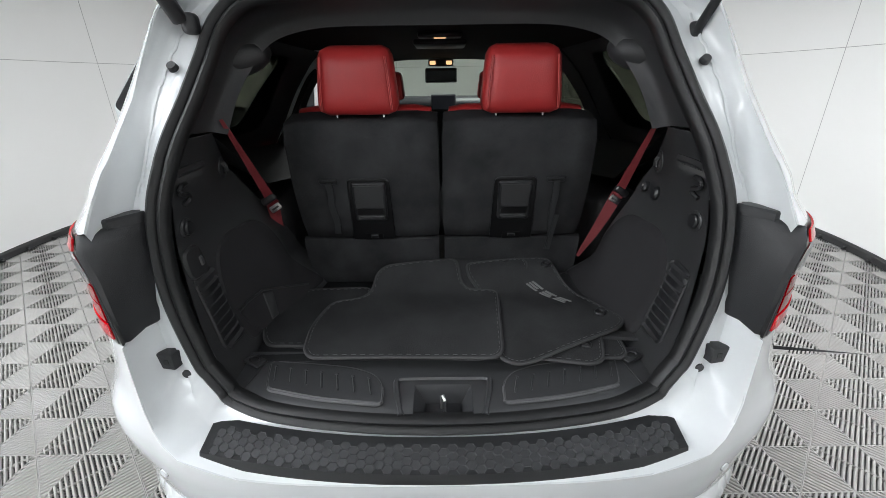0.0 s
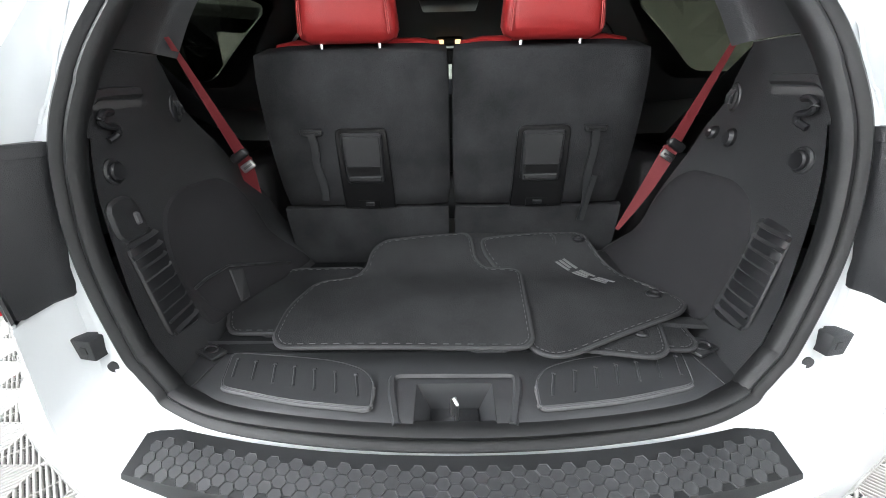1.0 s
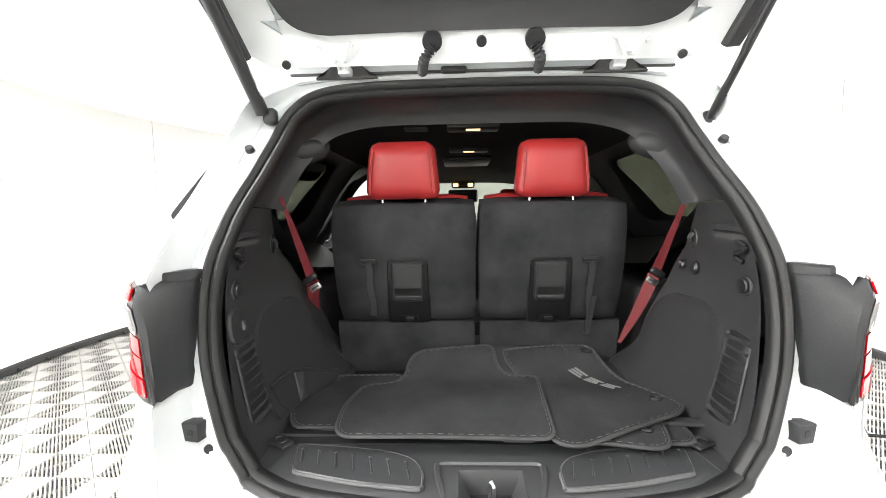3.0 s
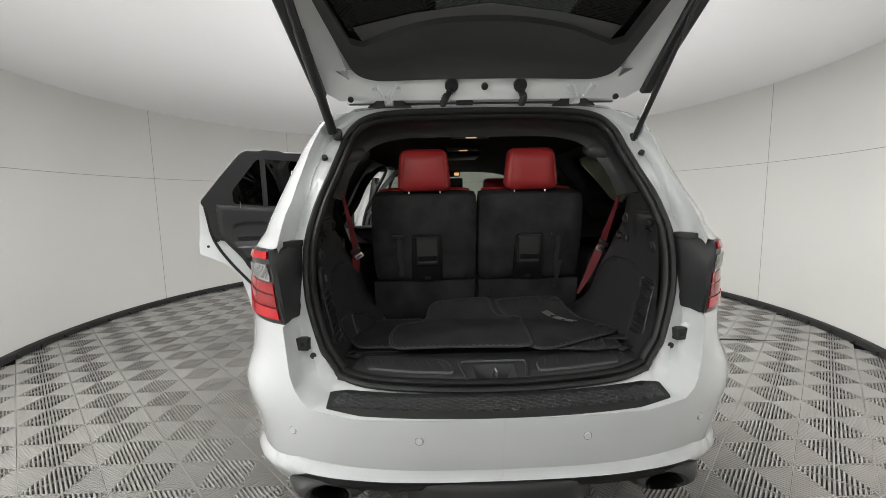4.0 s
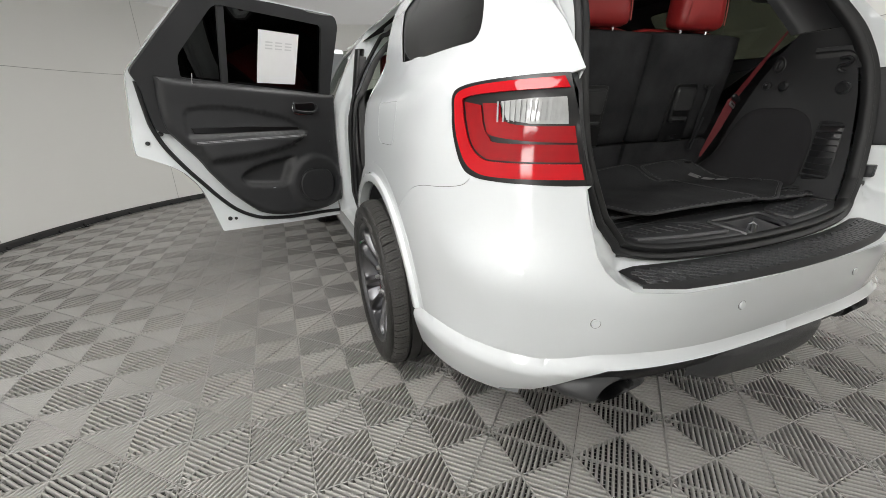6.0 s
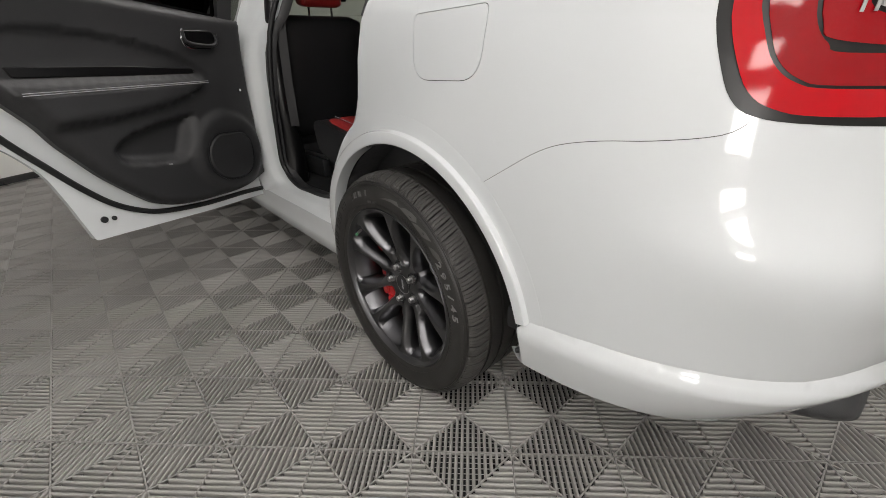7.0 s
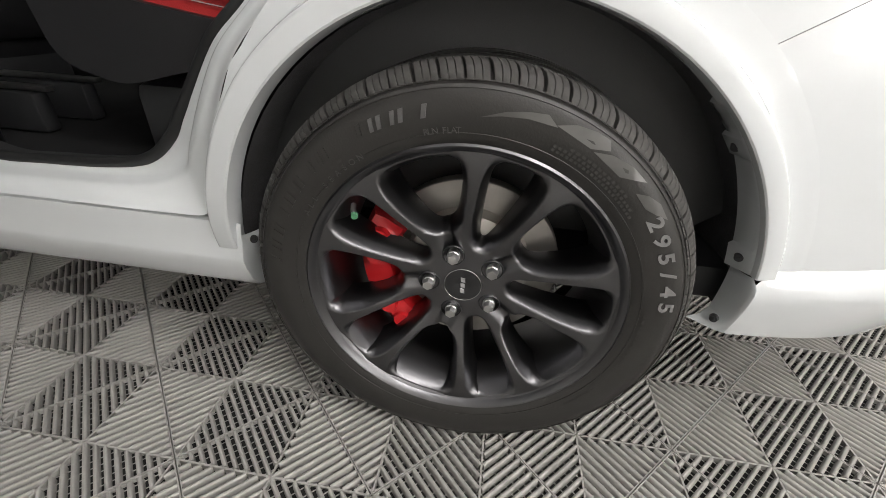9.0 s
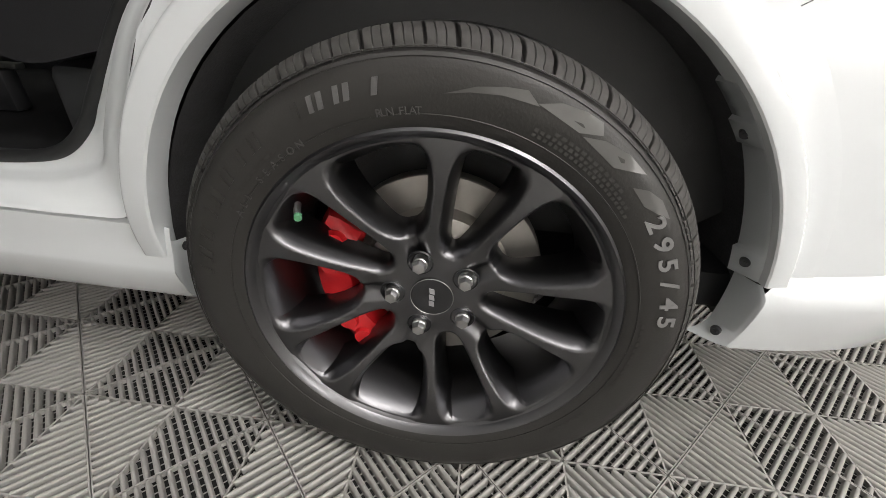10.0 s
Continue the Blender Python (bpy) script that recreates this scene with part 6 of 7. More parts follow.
def head_rest(parent, x, y, z, rx, width=0.242, height=0.182, thick=0.10, taper=0.17):
    m = tilted(x, y, z, rx)
    shape = lambda p: Vector((p[0] * (1 - taper * (p[2] / height + 0.5) * 0.9), p[1] + 0.02 * (p[2] / height + 0.5) ** 2, p[2]))
    bm = cushion(width, thick, height, 0.034, 0.010)
    for v in bm.verts:
        v.co = shape(v.co)
    bm.transform(m)
    h = part("headrest", bm, LEATHER, parent, "red leather headrest with pale seams", sharp=80)
    # seams down both sides and along the top edge of the rear face
    wx, wy, wz = width / 2, -thick / 2, height / 2
    for sg in (-1, 1):
        run = [(sg * (wx - 0.020), wy - 0.0012, -wz + 0.02), (sg * (wx - 0.019), wy - 0.003, 0.0), (sg * (wx - 0.020), wy - 0.0012, wz - 0.024)]
        part("headrest_seam", tube([m @ shape(q) for q in spline(run, 5)], 0.0013, 6), SEAM_RED, h)
        run = [(sg * (wx - 0.016), wy - 0.0004, -wz + 0.02), (sg * (wx - 0.015), wy - 0.002, 0.0), (sg * (wx - 0.016), wy - 0.0004, wz - 0.024)]
        part("headrest_seam", tube([m @ shape(q) for q in spline(run, 5)], 0.0011, 6), SEAM_RED, h)
    return h


def third_row(car, side):
    w = 0.468
    cx = side * 0.238
    m = tilted(cx, -0.4907, 1.21, 13.2)
    bm = cushion(w, 0.13, 0.409, 0.020, 0.003)
    for v in bm.verts:
        if v.co.x * side > 0:
            v.co.x *= 1.0 + 0.045 * (1 - (v.co.z / 0.205 + 0.1) ** 2)
    bm.transform(m @ Matrix.Translation((0, 0, 0.0163)))
    seat = part("third_row_seat", bm, SEAT_BACK, car, "folding third row seat with dark carpeted back", sharp=80)
    loc = lambda p, q, d: m @ Vector((p, -0.0685 - d, q))

    def pad(name, poly, r, depth, bev, mat=SATIN, base=0.0, label="", parent=seat):
        return part(name, extrude(rounded(poly, r, 4), lambda p, q, d: loc(p, q, base + d), depth, bev), mat, parent, label)
    # red leather front that shows as an edge along the top
    fb = cushion(w - 0.03, 0.07, 0.45, 0.03, 0.01)
    fb.transform(m @ Matrix.Translation((0, 0.075, 0.004)))
    part("seat_front", fb, LEATHER, seat, "red leather seat front")
    for px in (-0.07, 0.07):
        part("headrest_post", tube([m @ Vector((px, -0.020, 0.20)), m @ Vector((px, -0.012, 0.262))], 0.0055, 10), CHROME, seat)
    head_rest(seat, cx, -0.568, 1.522, 8)
    # release panel: a framed flap with a finger slot over a plain field with a catch
    c = 0.0 if side > 0 else 0.006
    panel_ob = pad("release_panel", [(c - 0.067, 0.045), (c + 0.067, 0.045), (c + 0.073, -0.186), (c - 0.073, -0.186)], [0.02, 0.02, 0.004, 0.004], 0.005, 0.003, GLOSS, 0.0, "black plastic release panel")
    pad("flap_frame", [(c - 0.055, 0.034), (c + 0.055, 0.034), (c + 0.053, -0.106), (c - 0.053, -0.106)], 0.012, 0.011, 0.005, SATIN, 0.003, parent=panel_ob)
    pad("release_flap", [(c - 0.048, 0.026), (c + 0.048, 0.026), (c + 0.046, -0.056), (c - 0.046, -0.056)], 0.006, 0.004, 0.002, TRIM, 0.012, parent=panel_ob)
    # finger slot: a flat black patch stands in for its shaded depth
    pad("release_slot", [(c - 0.043, -0.057), (c + 0.043, -0.057), (c + 0.042, -0.079), (c - 0.042, -0.079)], 0.005, 0.0012, 0.0, GLOSS, 0.0142, parent=panel_ob)
    pad("flap_lip", [(c - 0.046, -0.083), (c + 0.046, -0.083), (c + 0.042, -0.097), (c - 0.042, -0.097)], 0.005, 0.006, 0.003, TRIM, 0.012, parent=panel_ob)
    pad("lower_catch", [(c - 0.030, -0.160), (c + 0.030, -0.160), (c + 0.030, -0.184), (c - 0.030, -0.184)], 0.003, 0.0015, 0.0, GLOSS, 0.005, parent=panel_ob)
    pad("catch_tongue", [(c - 0.012, -0.164), (c + 0.014, -0.164), (c + 0.014, -0.176), (c - 0.012, -0.176)], 0.003, 0.006, 0.002, SATIN, 0.005, parent=panel_ob)
    # strap slot and hanging strap
    sx = 0.128 if side > 0 else -0.121
    pad("strap_slot", [(sx - 0.030, 0.043), (sx + 0.030, 0.043), (sx + 0.028, 0.026), (sx - 0.028, 0.026)], 0.006, 0.006, 0.003, SATIN)
    # black patch for the shade inside the strap slot
    pad("slot_hollow", [(sx - 0.020, 0.037), (sx + 0.020, 0.037), (sx + 0.019, 0.031), (sx - 0.019, 0.031)], 0.002, 0.001, 0.0, GLOSS, 0.006)
    drop = 0.265 if side > 0 else 0.19
    run = [loc(sx + 0.006 * k / 8 + 0.003 * math.sin(k * 1.3), 0.033 - drop * k / 8, 0.009) for k in range(9)]
    part("strap", sweep([(-0.010, -0.0012), (0.010, -0.0012), (0.010, 0.0012), (-0.010, 0.0012)], spline(run, 3), up=(0, -1, 0)), PLASTIC, seat, "hanging black webbing strap")
    if side > 0:
        run = [loc(sx + 0.018 - 0.014 * k / 4, -0.09 - 0.035 * k, 0.014) for k in range(5)]
        part("strap", sweep([(-0.007, -0.0012), (0.007, -0.0012), (0.007, 0.0012), (-0.007, 0.0012)], spline(run, 3), up=(0, -1, 0)), PLASTIC, seat)
    # hinged carpet flap from the crease down to the floor
    fb = cushion(w + 0.012, 0.03, 0.20, 0.008, 0.002)
    fb.transform(m @ Matrix.Translation((side * 0.010, -0.046, -0.292)))
    part("floor_flap", fb, SEAT_BACK, seat, "carpeted hinge flap")
    return seat


third_row(car, -1)
third_row(car, 1)


def belt(car, side):
    flat = [(-0.0225, -0.0008), (0.0225, -0.0008), (0.0225, 0.0008), (-0.0225, 0.0008)]
    top, guide, low = (((-0.568, -0.735, 1.434), (-0.552, -0.555, 1.165), (-0.575, -0.44, 0.97)) if side < 0 else ((0.592, -0.705, 1.434), (0.586, -0.528, 1.170), (0.492, -0.484, 0.925)))
    mid = [(a + b) / 2 for a, b in zip(top, guide)]
    mid2 = [(a + b) / 2 + (0.006 * side if k == 0 else 0.0) for k, (a, b) in enumerate(zip(guide, low))]
    b = part("seat_belt", sweep(flat, spline([top, mid, guide], 6), up=(-0.15 * side, -0.9, 0.2), scale=lambda s: 0.22 + 0.48 * s), BELT, car, "red webbing seat belt")
    part("belt_lower", sweep(flat, spline([guide, mid2, low], 6), up=(-0.4 * side, -0.85, 0.2), scale=lambda s: 0.85 - 0.6 * s * s), BELT, b)
    g = Vector(guide)
    part("belt_guide", box(0.052, 0.020, 0.026, g + Vector((0.006 * side, -0.008, 0.008)), 0.009, 3, Matrix.Rotation(side * 0.6, 4, "Y")), SATIN, b)
    tongue = part("belt_tongue", box(0.040, 0.006, 0.022, g + Vector((-0.012 * side, -0.010, -0.020)), 0.004, 2, Matrix.Rotation(side * 0.55, 4, "Y")), STEEL, b, "steel belt tongue")
    part("tongue_slot", box(0.026, 0.002, 0.006, g + Vector((-0.013 * side, -0.0142, -0.020)), 0.0008, 1, Matrix.Rotation(side * 0.55, 4, "Y")), SEAM, tongue)


belt(car, -1)
belt(car, 1)


def front_seats(car):
    for x, y, z, w, kind in ((-0.50, 0.50, 0.98, 0.54, "second_row_seat"), (0.50, 0.50, 0.98, 0.54, "second_row_seat"), (-0.40, 1.75, 0.98, 0.52, "front_seat"), (0.40, 1.75, 0.98, 0.52, "front_seat")):
        low = kind == "second_row_seat"
        bm = cushion(w, 0.15, 0.56 if low else 0.68, 0.06, 0.012)
        bm.transform(tilted(x, y - 0.24, z - 0.02 if low else z + 0.04, 12))
        s = part(kind, bm, LEATHER_BLACK, car, "black leather seat with red facing", sharp=80)
        bm = cushion(w - 0.06, 0.06, 0.50 if low else 0.62, 0.03, 0.012)
        bm.transform(tilted(x, y - 0.15, z if low else z + 0.06, 12))
        part("seat_front", bm, LEATHER_BLACK, s)
        if kind == "front_seat":
            head_rest(s, x, y - 0.33, z + 0.51, 8, 0.26, 0.19, 0.11)
        for px in (-0.07, 0.07) if kind == "front_seat" else ():
            part("headrest_post", tube([(x + px, y - 0.32, z + 0.36), (x + px, y - 0.33, z + 0.44)], 0.006, 8), CHROME, s)
        if low:
            # drooping cushion with a rounded nose, red facing on top
            side_line = rounded([(0.30, 0.70), (0.30, 0.785), (0.53, 0.800), (0.74, 0.832), (0.90, 0.858), (0.952, 0.838), (0.930, 0.705), (0.79, 0.662), (0.58, 0.715)], [0.03, 0.03, 0.08, 0.1, 0.035, 0.035, 0.05, 0.05, 0.08], 5)
            part("seat_cushion", extrude(side_line, lambda p, q, d: (x - w / 2 + d, p, q), w, 0.035), LEATHER_BLACK, s, "black leather seat cushion", sharp=70)
            rows = []
            for k in range(15):
                yy = 0.32 + 0.575 * k / 14
                zz = float(np.interp(yy, [0.30, 0.53, 0.74, 0.90], [0.785, 0.800, 0.832, 0.857]))
                end = min(1.0, (14 - k) / 2)
                row = []
                for q in np.linspace(-1, 1, 19):
                    fall = max(0.0, (abs(q) - 0.80) / 0.20)
                    row.append((x + q * (w / 2 - 0.018), yy, zz + 0.013 * end - 0.020 * fall ** 2 - 0.004 * abs(math.sin(2.2 * math.pi * q)) ** 12))
                rows.append(row)
            part("seat_facing", loft(rows), LEATHER, s, "red leather seat facing with pale stitching", sharp=80)
            for q in (-0.70, 0.70):
                part("seat_stitch", tube(spline([(x + (q + 0.12 * math.copysign(1, q) * (u - 0.5) ** 2) * (w / 2 - 0.018), 0.34 + 0.53 * u, float(np.interp(0.34 + 0.53 * u, [0.30, 0.53, 0.74, 0.90], [0.785, 0.800, 0.832, 0.857])) + 0.0138) for u in (0.0, 0.25, 0.5, 0.75, 1.0)], 4), 0.0013, 6), LOGO, s, "pale seam stitching")
        else:
            bm = cushion(w, 0.56, 0.17, 0.05, 0.0)
            bm.transform(tilted(x, y + 0.08, 0.72, 4))
            part("seat_cushion", bm, LEATHER_BLACK, s, "black leather seat cushion")
            bm = cushion(w - 0.05, 0.52, 0.06, 0.028, 0.0)
            bm.transform(tilted(x, y + 0.08, 0.79, 4))
            part("seat_facing", bm, LEATHER_BLACK, s)
        part("seat_base", box(w - 0.05, 0.48, 0.22, (x, y + 0.06, 0.56), 0.03), PLASTIC, s)
    for x in (-0.60, -0.45):
        part("seat_rail", box(0.028, 0.34, 0.014, (x, 1.36, 0.600), 0.004), STEEL, car, "bare steel end of a front seat rail")
        part("rail_foot", box(0.05, 0.30, 0.11, (x, 1.38, 0.535), 0.012), PLASTIC, car)
    # centre pillar trim inside the doorway, with the belt running down it
    rows = []
    for z, y, x, r in ((0.48, 1.31, -0.775, 0.085), (0.60, 1.31, -0.765, 0.080), (0.72, 1.295, -0.765, 0.070), (0.80, 1.27, -0.775, 0.050), (0.90, 1.262, -0.785, 0.042), (1.20, 1.265, -0.77, 0.040), (1.60, 1.28, -0.70, 0.036)):
        rows.append([(x + 0.9 * r * math.cos(a), y + r * math.sin(a), z) for a in np.linspace(0, 2 * math.pi, 20, endpoint=False)])
    pillar = part("pillar_trim", loft(rows, closed_across=True, cap=True), GLOSS, car, "smooth black centre pillar trim")
    part("pillar_belt", sweep([(-0.022, -0.001), (0.022, -0.001), (0.022, 0.001), (-0.022, 0.001)], [(-0.755, 1.214, 0.80), (-0.750, 1.216, 1.0), (-0.735, 1.218, 1.25), (-0.69, 1.232, 1.55)], up=(-0.3, -1, 0)), LEATHER_BLACK, pillar, "dark seat belt")
    # dashboard, screen, wheel, mirror
    d = part("dashboard", box(1.5, 0.45, 0.52, (0, 2.62, 1.12), 0.08, 3), SATIN, car)
    screen_material = material("screen_glass", (0.008, 0.009, 0.012), 0.35, vary=0.6, scale=60)
    s = part("dash_screen", box(0.24, 0.02, 0.15, (0.02, 2.36, 1.33), 0.008, 2, Matrix.Rotation(radians(-8), 4, "X")), SATIN, d)
    part("screen_glass", box(0.22, 0.004, 0.13, (0.02, 2.348, 1.331), 0.002, 1, Matrix.Rotation(radians(-8), 4, "X")), screen_material, s)
    part("steering_wheel", tube([(-0.40 + 0.18 * math.cos(a), 2.24 + 0.05 * math.sin(a), 1.02 + 0.17 * math.sin(a)) for a in np.linspace(0, 2 * math.pi, 32, endpoint=False)], 0.016, 8, None, True), LEATHER_BLACK, d)
    m = part("rear_mirror", box(0.28, 0.03, 0.12, (0.0, 2.05, 1.57), 0.014, 3), SATIN, car)
    part("mirror_glass", box(0.255, 0.004, 0.095, (0.0, 2.033, 1.57), 0.0015, 1, Matrix.Rotation(radians(-6), 4, "X")), material("mirror", (0.9, 0.9, 0.9), 0.02, 1.0), m)
    part("mirror_console", box(0.22, 0.10, 0.06, (0.0, 2.02, 1.672), 0.02), SATIN, m)
    for x in (-0.07, 0.07):
        part("map_lamp", box(0.05, 0.02, 0.03, (x, 1.962, 1.668), 0.006), glow_material("map_lamp_glow", (1.0, 0.55, 0.24), 0.6), m, "warm lit map lamp")
    part("cowl", box(1.7, 0.5, 0.6, (0, 2.85, 0.8), 0.05), PLASTIC, car)


front_seats(car)


# ---------------------------------------------------------------- raised tailgate
def tailgate(car):
    base = Vector((0, -0.742, 1.772))
    g = Vector((0, -math.cos(radians(46)), math.sin(radians(46))))
    nin = Vector((0, -g.z, g.y)).normalized()     # towards the ground, the gate's inside

    def at(a, b, d=0.0):
        return base + Vector((a, 0, 0)) + g * b + nin * (d - 0.07 * (1 - (a / 0.62) ** 2) * smooth_step(0.03, 0.20, b))
    outline = [(-0.545, 0.036), (0.545, 0.036), (0.60, 0.075), (0.66, 0.35), (0.70, 0.60), (0.72, 0.75), (0.70, 1.08), (0.60, 1.14), (-0.60, 1.14), (-0.70, 1.08), (-0.72, 0.75), (-0.70, 0.60), (-0.66, 0.35), (-0.60, 0.075)]
    win = [(-0.43, 0.235), (-0.25, 0.285), (0, 0.305), (0.25, 0.285), (0.43, 0.235), (0.47, 0.25), (0.60, 0.56), (0.58, 0.60), (-0.58, 0.60), (-0.60, 0.56), (-0.47, 0.25)]
    win = spline(win[:5], 4) + win[5:]
    gate = part("tailgate", panel(outline, [win], 0.06, lambda a, b: at(a, b, 0.0), 0.03), PAINT, car, "white tailgate raised high above the load area")
    part("inner_frame", panel(outline, [shrink(outline, 0.11)], 0.04, lambda a, b: at(a, b, 0.045), 0.012), JAMB, gate, "white painted inner frame")
    trim = [(-0.40, 0.112), (0.40, 0.112), (0.47, 0.135), (0.53, 0.30), (0.63, 0.60), (0.65, 0.80), (0.62, 1.08), (-0.62, 1.08), (-0.65, 0.80), (-0.63, 0.60), (-0.53, 0.30), (-0.47, 0.135)]
    part("gate_trim", panel(rounded(trim, 0.05), [win], 0.035, lambda a, b: at(a, b, 0.085 - 0.02 * smooth_step(0.2, 0.11, b)), 0.05), TRIM, gate, "black inner trim of the tailgate")
    part("gate_glass", panel(shrink(win, -0.01), [], 0.06, lambda a, b: at(a, b, 0.03), 0.004), GLASS_GATE, gate, "dark tinted rear window")
    band = [(-0.43, 0.235), (-0.25, 0.285), (0, 0.305), (0.25, 0.285), (0.43, 0.235), (0.46, 0.29), (0.25, 0.325), (0, 0.345), (-0.25, 0.325), (-0.46, 0.29)]
    part("glass_border", panel([(a, b - 0.008) for a, b in band], [], 0.04, lambda a, b: at(a, b, 0.038), 0.002), SEAM, gate, "black border printed on the glass")
    for side in (-1, 1):
        st = [(side * 0.585, 0.07), (side * 0.625, 0.07), (side * 0.71, 0.60), (side * 0.715, 0.75), (side * 0.665, 0.75)]
        part("side_strip", extrude(st if side > 0 else st[::-1], lambda a, b, d: at(a, b, 0.055 + d), 0.02, 0.006), PLASTIC, gate, "black side strip")
        # hinge
        hx = side * 0.362
        h = part("hinge", box(0.036, 0.03, 0.022, (hx, -0.765, 1.766), 0.005, 2), JAMB, gate, "white painted tailgate hinge")
        for dx in (-0.012, 0.012):
            part("hinge_arm", tube([(hx + dx, -0.768, 1.758), (hx + dx, -0.795, 1.782), at(hx + dx, 0.06, 0.072), at(hx + dx * 2.8, 0.100, 0.070)], 0.0055, 8), JAMB, h)
        part("hinge_gasket", extrude([(hx - 0.085, 1.752), (hx + 0.085, 1.752), (hx + 0.062, 1.763), (hx + 0.048, 1.782), (hx + 0.03, 1.792), (hx - 0.03, 1.792), (hx - 0.048, 1.782), (hx - 0.062, 1.763)], lambda p, q, d: (p, -0.742 - d, q), 0.012, 0.003), SEAM, h, "black rubber hinge gasket")
        for dx in (-0.045, 0.045):
            part("hinge_bolt", tube([at(hx + dx, 0.085, 0.058), at(hx + dx, 0.085, 0.075)], 0.008, 6), JAMB, h)
        # corrugated cable sleeves
        c0, c1 = Vector((side * 0.155, -0.758, 1.760)), at(side * 0.122 + 0.005, 0.080, 0.056)
        bend = (c0 + c1) / 2 + Vector((side * 0.008, -0.022, -0.006))
        path = spline([c0, bend, c1], 36)
        sl = part("cable_sleeve", sweep(circle(0.0115, 10), path, up=(1, 0, 0), scale=lambda s: 1.0 + 0.26 * math.sin(s * 2 * math.pi * 9)), PLASTIC, gate, "black corrugated cable sleeve")
        part("sleeve_grommet", tube([at(side * 0.128 + 0.005, 0.090, 0.05), at(side * 0.128 + 0.005, 0.090, 0.064)], 0.025, 16), PLASTIC, sl)
        part("gate_plug", tube([at(side * 0.50, 0.05, 0.056), at(side * 0.50, 0.05, 0.063)], 0.011, 12), PLASTIC, gate)
    part("gate_plug", tube([at(0.0, 0.088, 0.056), at(0.0, 0.088, 0.066)], 0.013, 12), PLASTIC, gate)
    part("gate_clip", box(0.07, 0.02, 0.018, (-0.07, -0.762, 1.764), 0.006), PLASTIC, gate)
    part("hinge_channel", box(1.06, 0.012, 0.045, (0, -0.732, 1.788), 0.004), JAMB, car, "white painted roof edge channel")
    part("gate_gap", box(1.04, 0.012, 0.006, (0, -0.744, 1.7665), 0.002), SEAM, gate)
    # struts: thick powered one on the driver's side, thin gas one opposite
    a, b = Vector((-0.574, -0.788, 1.636)), at(-0.655, 0.62, 0.05)
    s = part("gate_strut", tube([a + (b - a) * 0.03, a + (b - a) * 0.55], 0.0175, 14), SATIN, car, "thick black powered tailgate strut")
    part("strut_rod", tube([a + (b - a) * 0.5, b], 0.015, 12), SATIN, s)
    part("strut_ball", box(0.035, 0.035, 0.045, a + Vector((0.012, 0.0, 0.01)), 0.012, 3), PLASTIC, s)
    part("strut_collar", tube([a + (b - a) * 0.42, a + (b - a) * 0.44], 0.019, 14), SATIN, s)
    a, b = Vector((0.600, -0.775, 1.620)), at(0.655, 0.62, 0.05)
    s = part("gate_strut", tube([a, a + (b - a) * 0.52], 0.0105, 12), SATIN, car, "slim black tailgate gas strut")
    part("strut_rod", tube([a + (b - a) * 0.5, b], 0.006, 10), SATIN, s)
    part("strut_ball", box(0.03, 0.03, 0.04, a + Vector((0, 0.01, 0.0)), 0.010, 3), PLASTIC, s)
    part("strut_bracket", box(0.028, 0.02, 0.05, a + Vector((0.012, 0.01, -0.045)), 0.010, 3), PLASTIC, s)


tailgate(car)


# ---------------------------------------------------------------- loose floor mats in the load area
def floor_mat(name, outline, z, label, r=0.03, holes=(), rise=0.0, thick=0.008, wave=0.004):
    """A mat lying on the floor, its far end pushed up against the seats by rise."""
    poly = dense(rounded(outline, r, 5), 0.012)
    cx, cy = np.mean(np.array(poly), 0)
    e = empty(name, label, "floor mat", "floor mats in the load area", (cx, cy, z))

    def height(x, y):
        return z + rise * smooth_step(-0.65, -0.49, y) + wave * noise.noise(Vector((x * 4, y * 4, z * 9)))
    bm = panel(poly, [], 0.02, lambda x, y: (x - cx, y - cy, height(x, y) - z), thick)
    part("mat_carpet", bm, MAT_CARPET, e)
    part("bound_edge", tube([(x - cx, y - cy, height(x, y) - z - thick * 0.4) for x, y in poly], 0.0048, 8, None, True), BOUND, e, "dark grey bound edge")
    # stitches along the edge
    bm = bmesh.new()
    inn = shrink(poly, 0.008)
    q = dense(inn, 0.0075)
    for i in range(0, len(q) - 1, 2):
        a, b = q[i], q[i + 1]
        if np.linalg.norm(b - a) > 0.02:
            continue
        tube([(a[0] - cx, a[1] - cy, height(*a) - z + 0.001), (b[0] - cx, b[1] - cy, height(*b) - z + 0.001)], 0.0009, 4, bm)
    part("edge_stitch", bm, EDGE, e, "grey stitching")["kind"] = "stuff"
    for hx, hy in holes:
        ring = [(hx - cx + 0.013 * math.cos(a), hy - cy + 0.013 * math.sin(a), height(hx, hy) - z + 0.002) for a in np.linspace(0, 2 * math.pi, 20, endpoint=False)]
        gr = part("grommet", tube(ring, 0.005, 8, None, True), SATIN, e, "black plastic grommet")
        bm = bmesh.new()
        bm.faces.new([bm.verts.new((hx - cx + 0.010 * math.cos(a), hy - cy + 0.010 * math.sin(a), height(hx, hy) - z + 0.0012)) for a in np.linspace(0, 2 * math.pi, 14, endpoint=False)])
        part("hole", bm, SEAM, gr)
    return e, (cx, cy), height


FLOOR = 0.816
floor_mat("floor_mat", [(-0.519, -0.845), (-0.496, -0.872), (-0.25, -0.878), (-0.25, -0.55), (-0.485, -0.56), (-0.59, -0.686)], FLOOR + 0.014, "dark charcoal carpet car mat lying under the others", [0.03, 0.02, 0.02, 0.04, 0.05, 0.06], rise=0.02, wave=0.003)
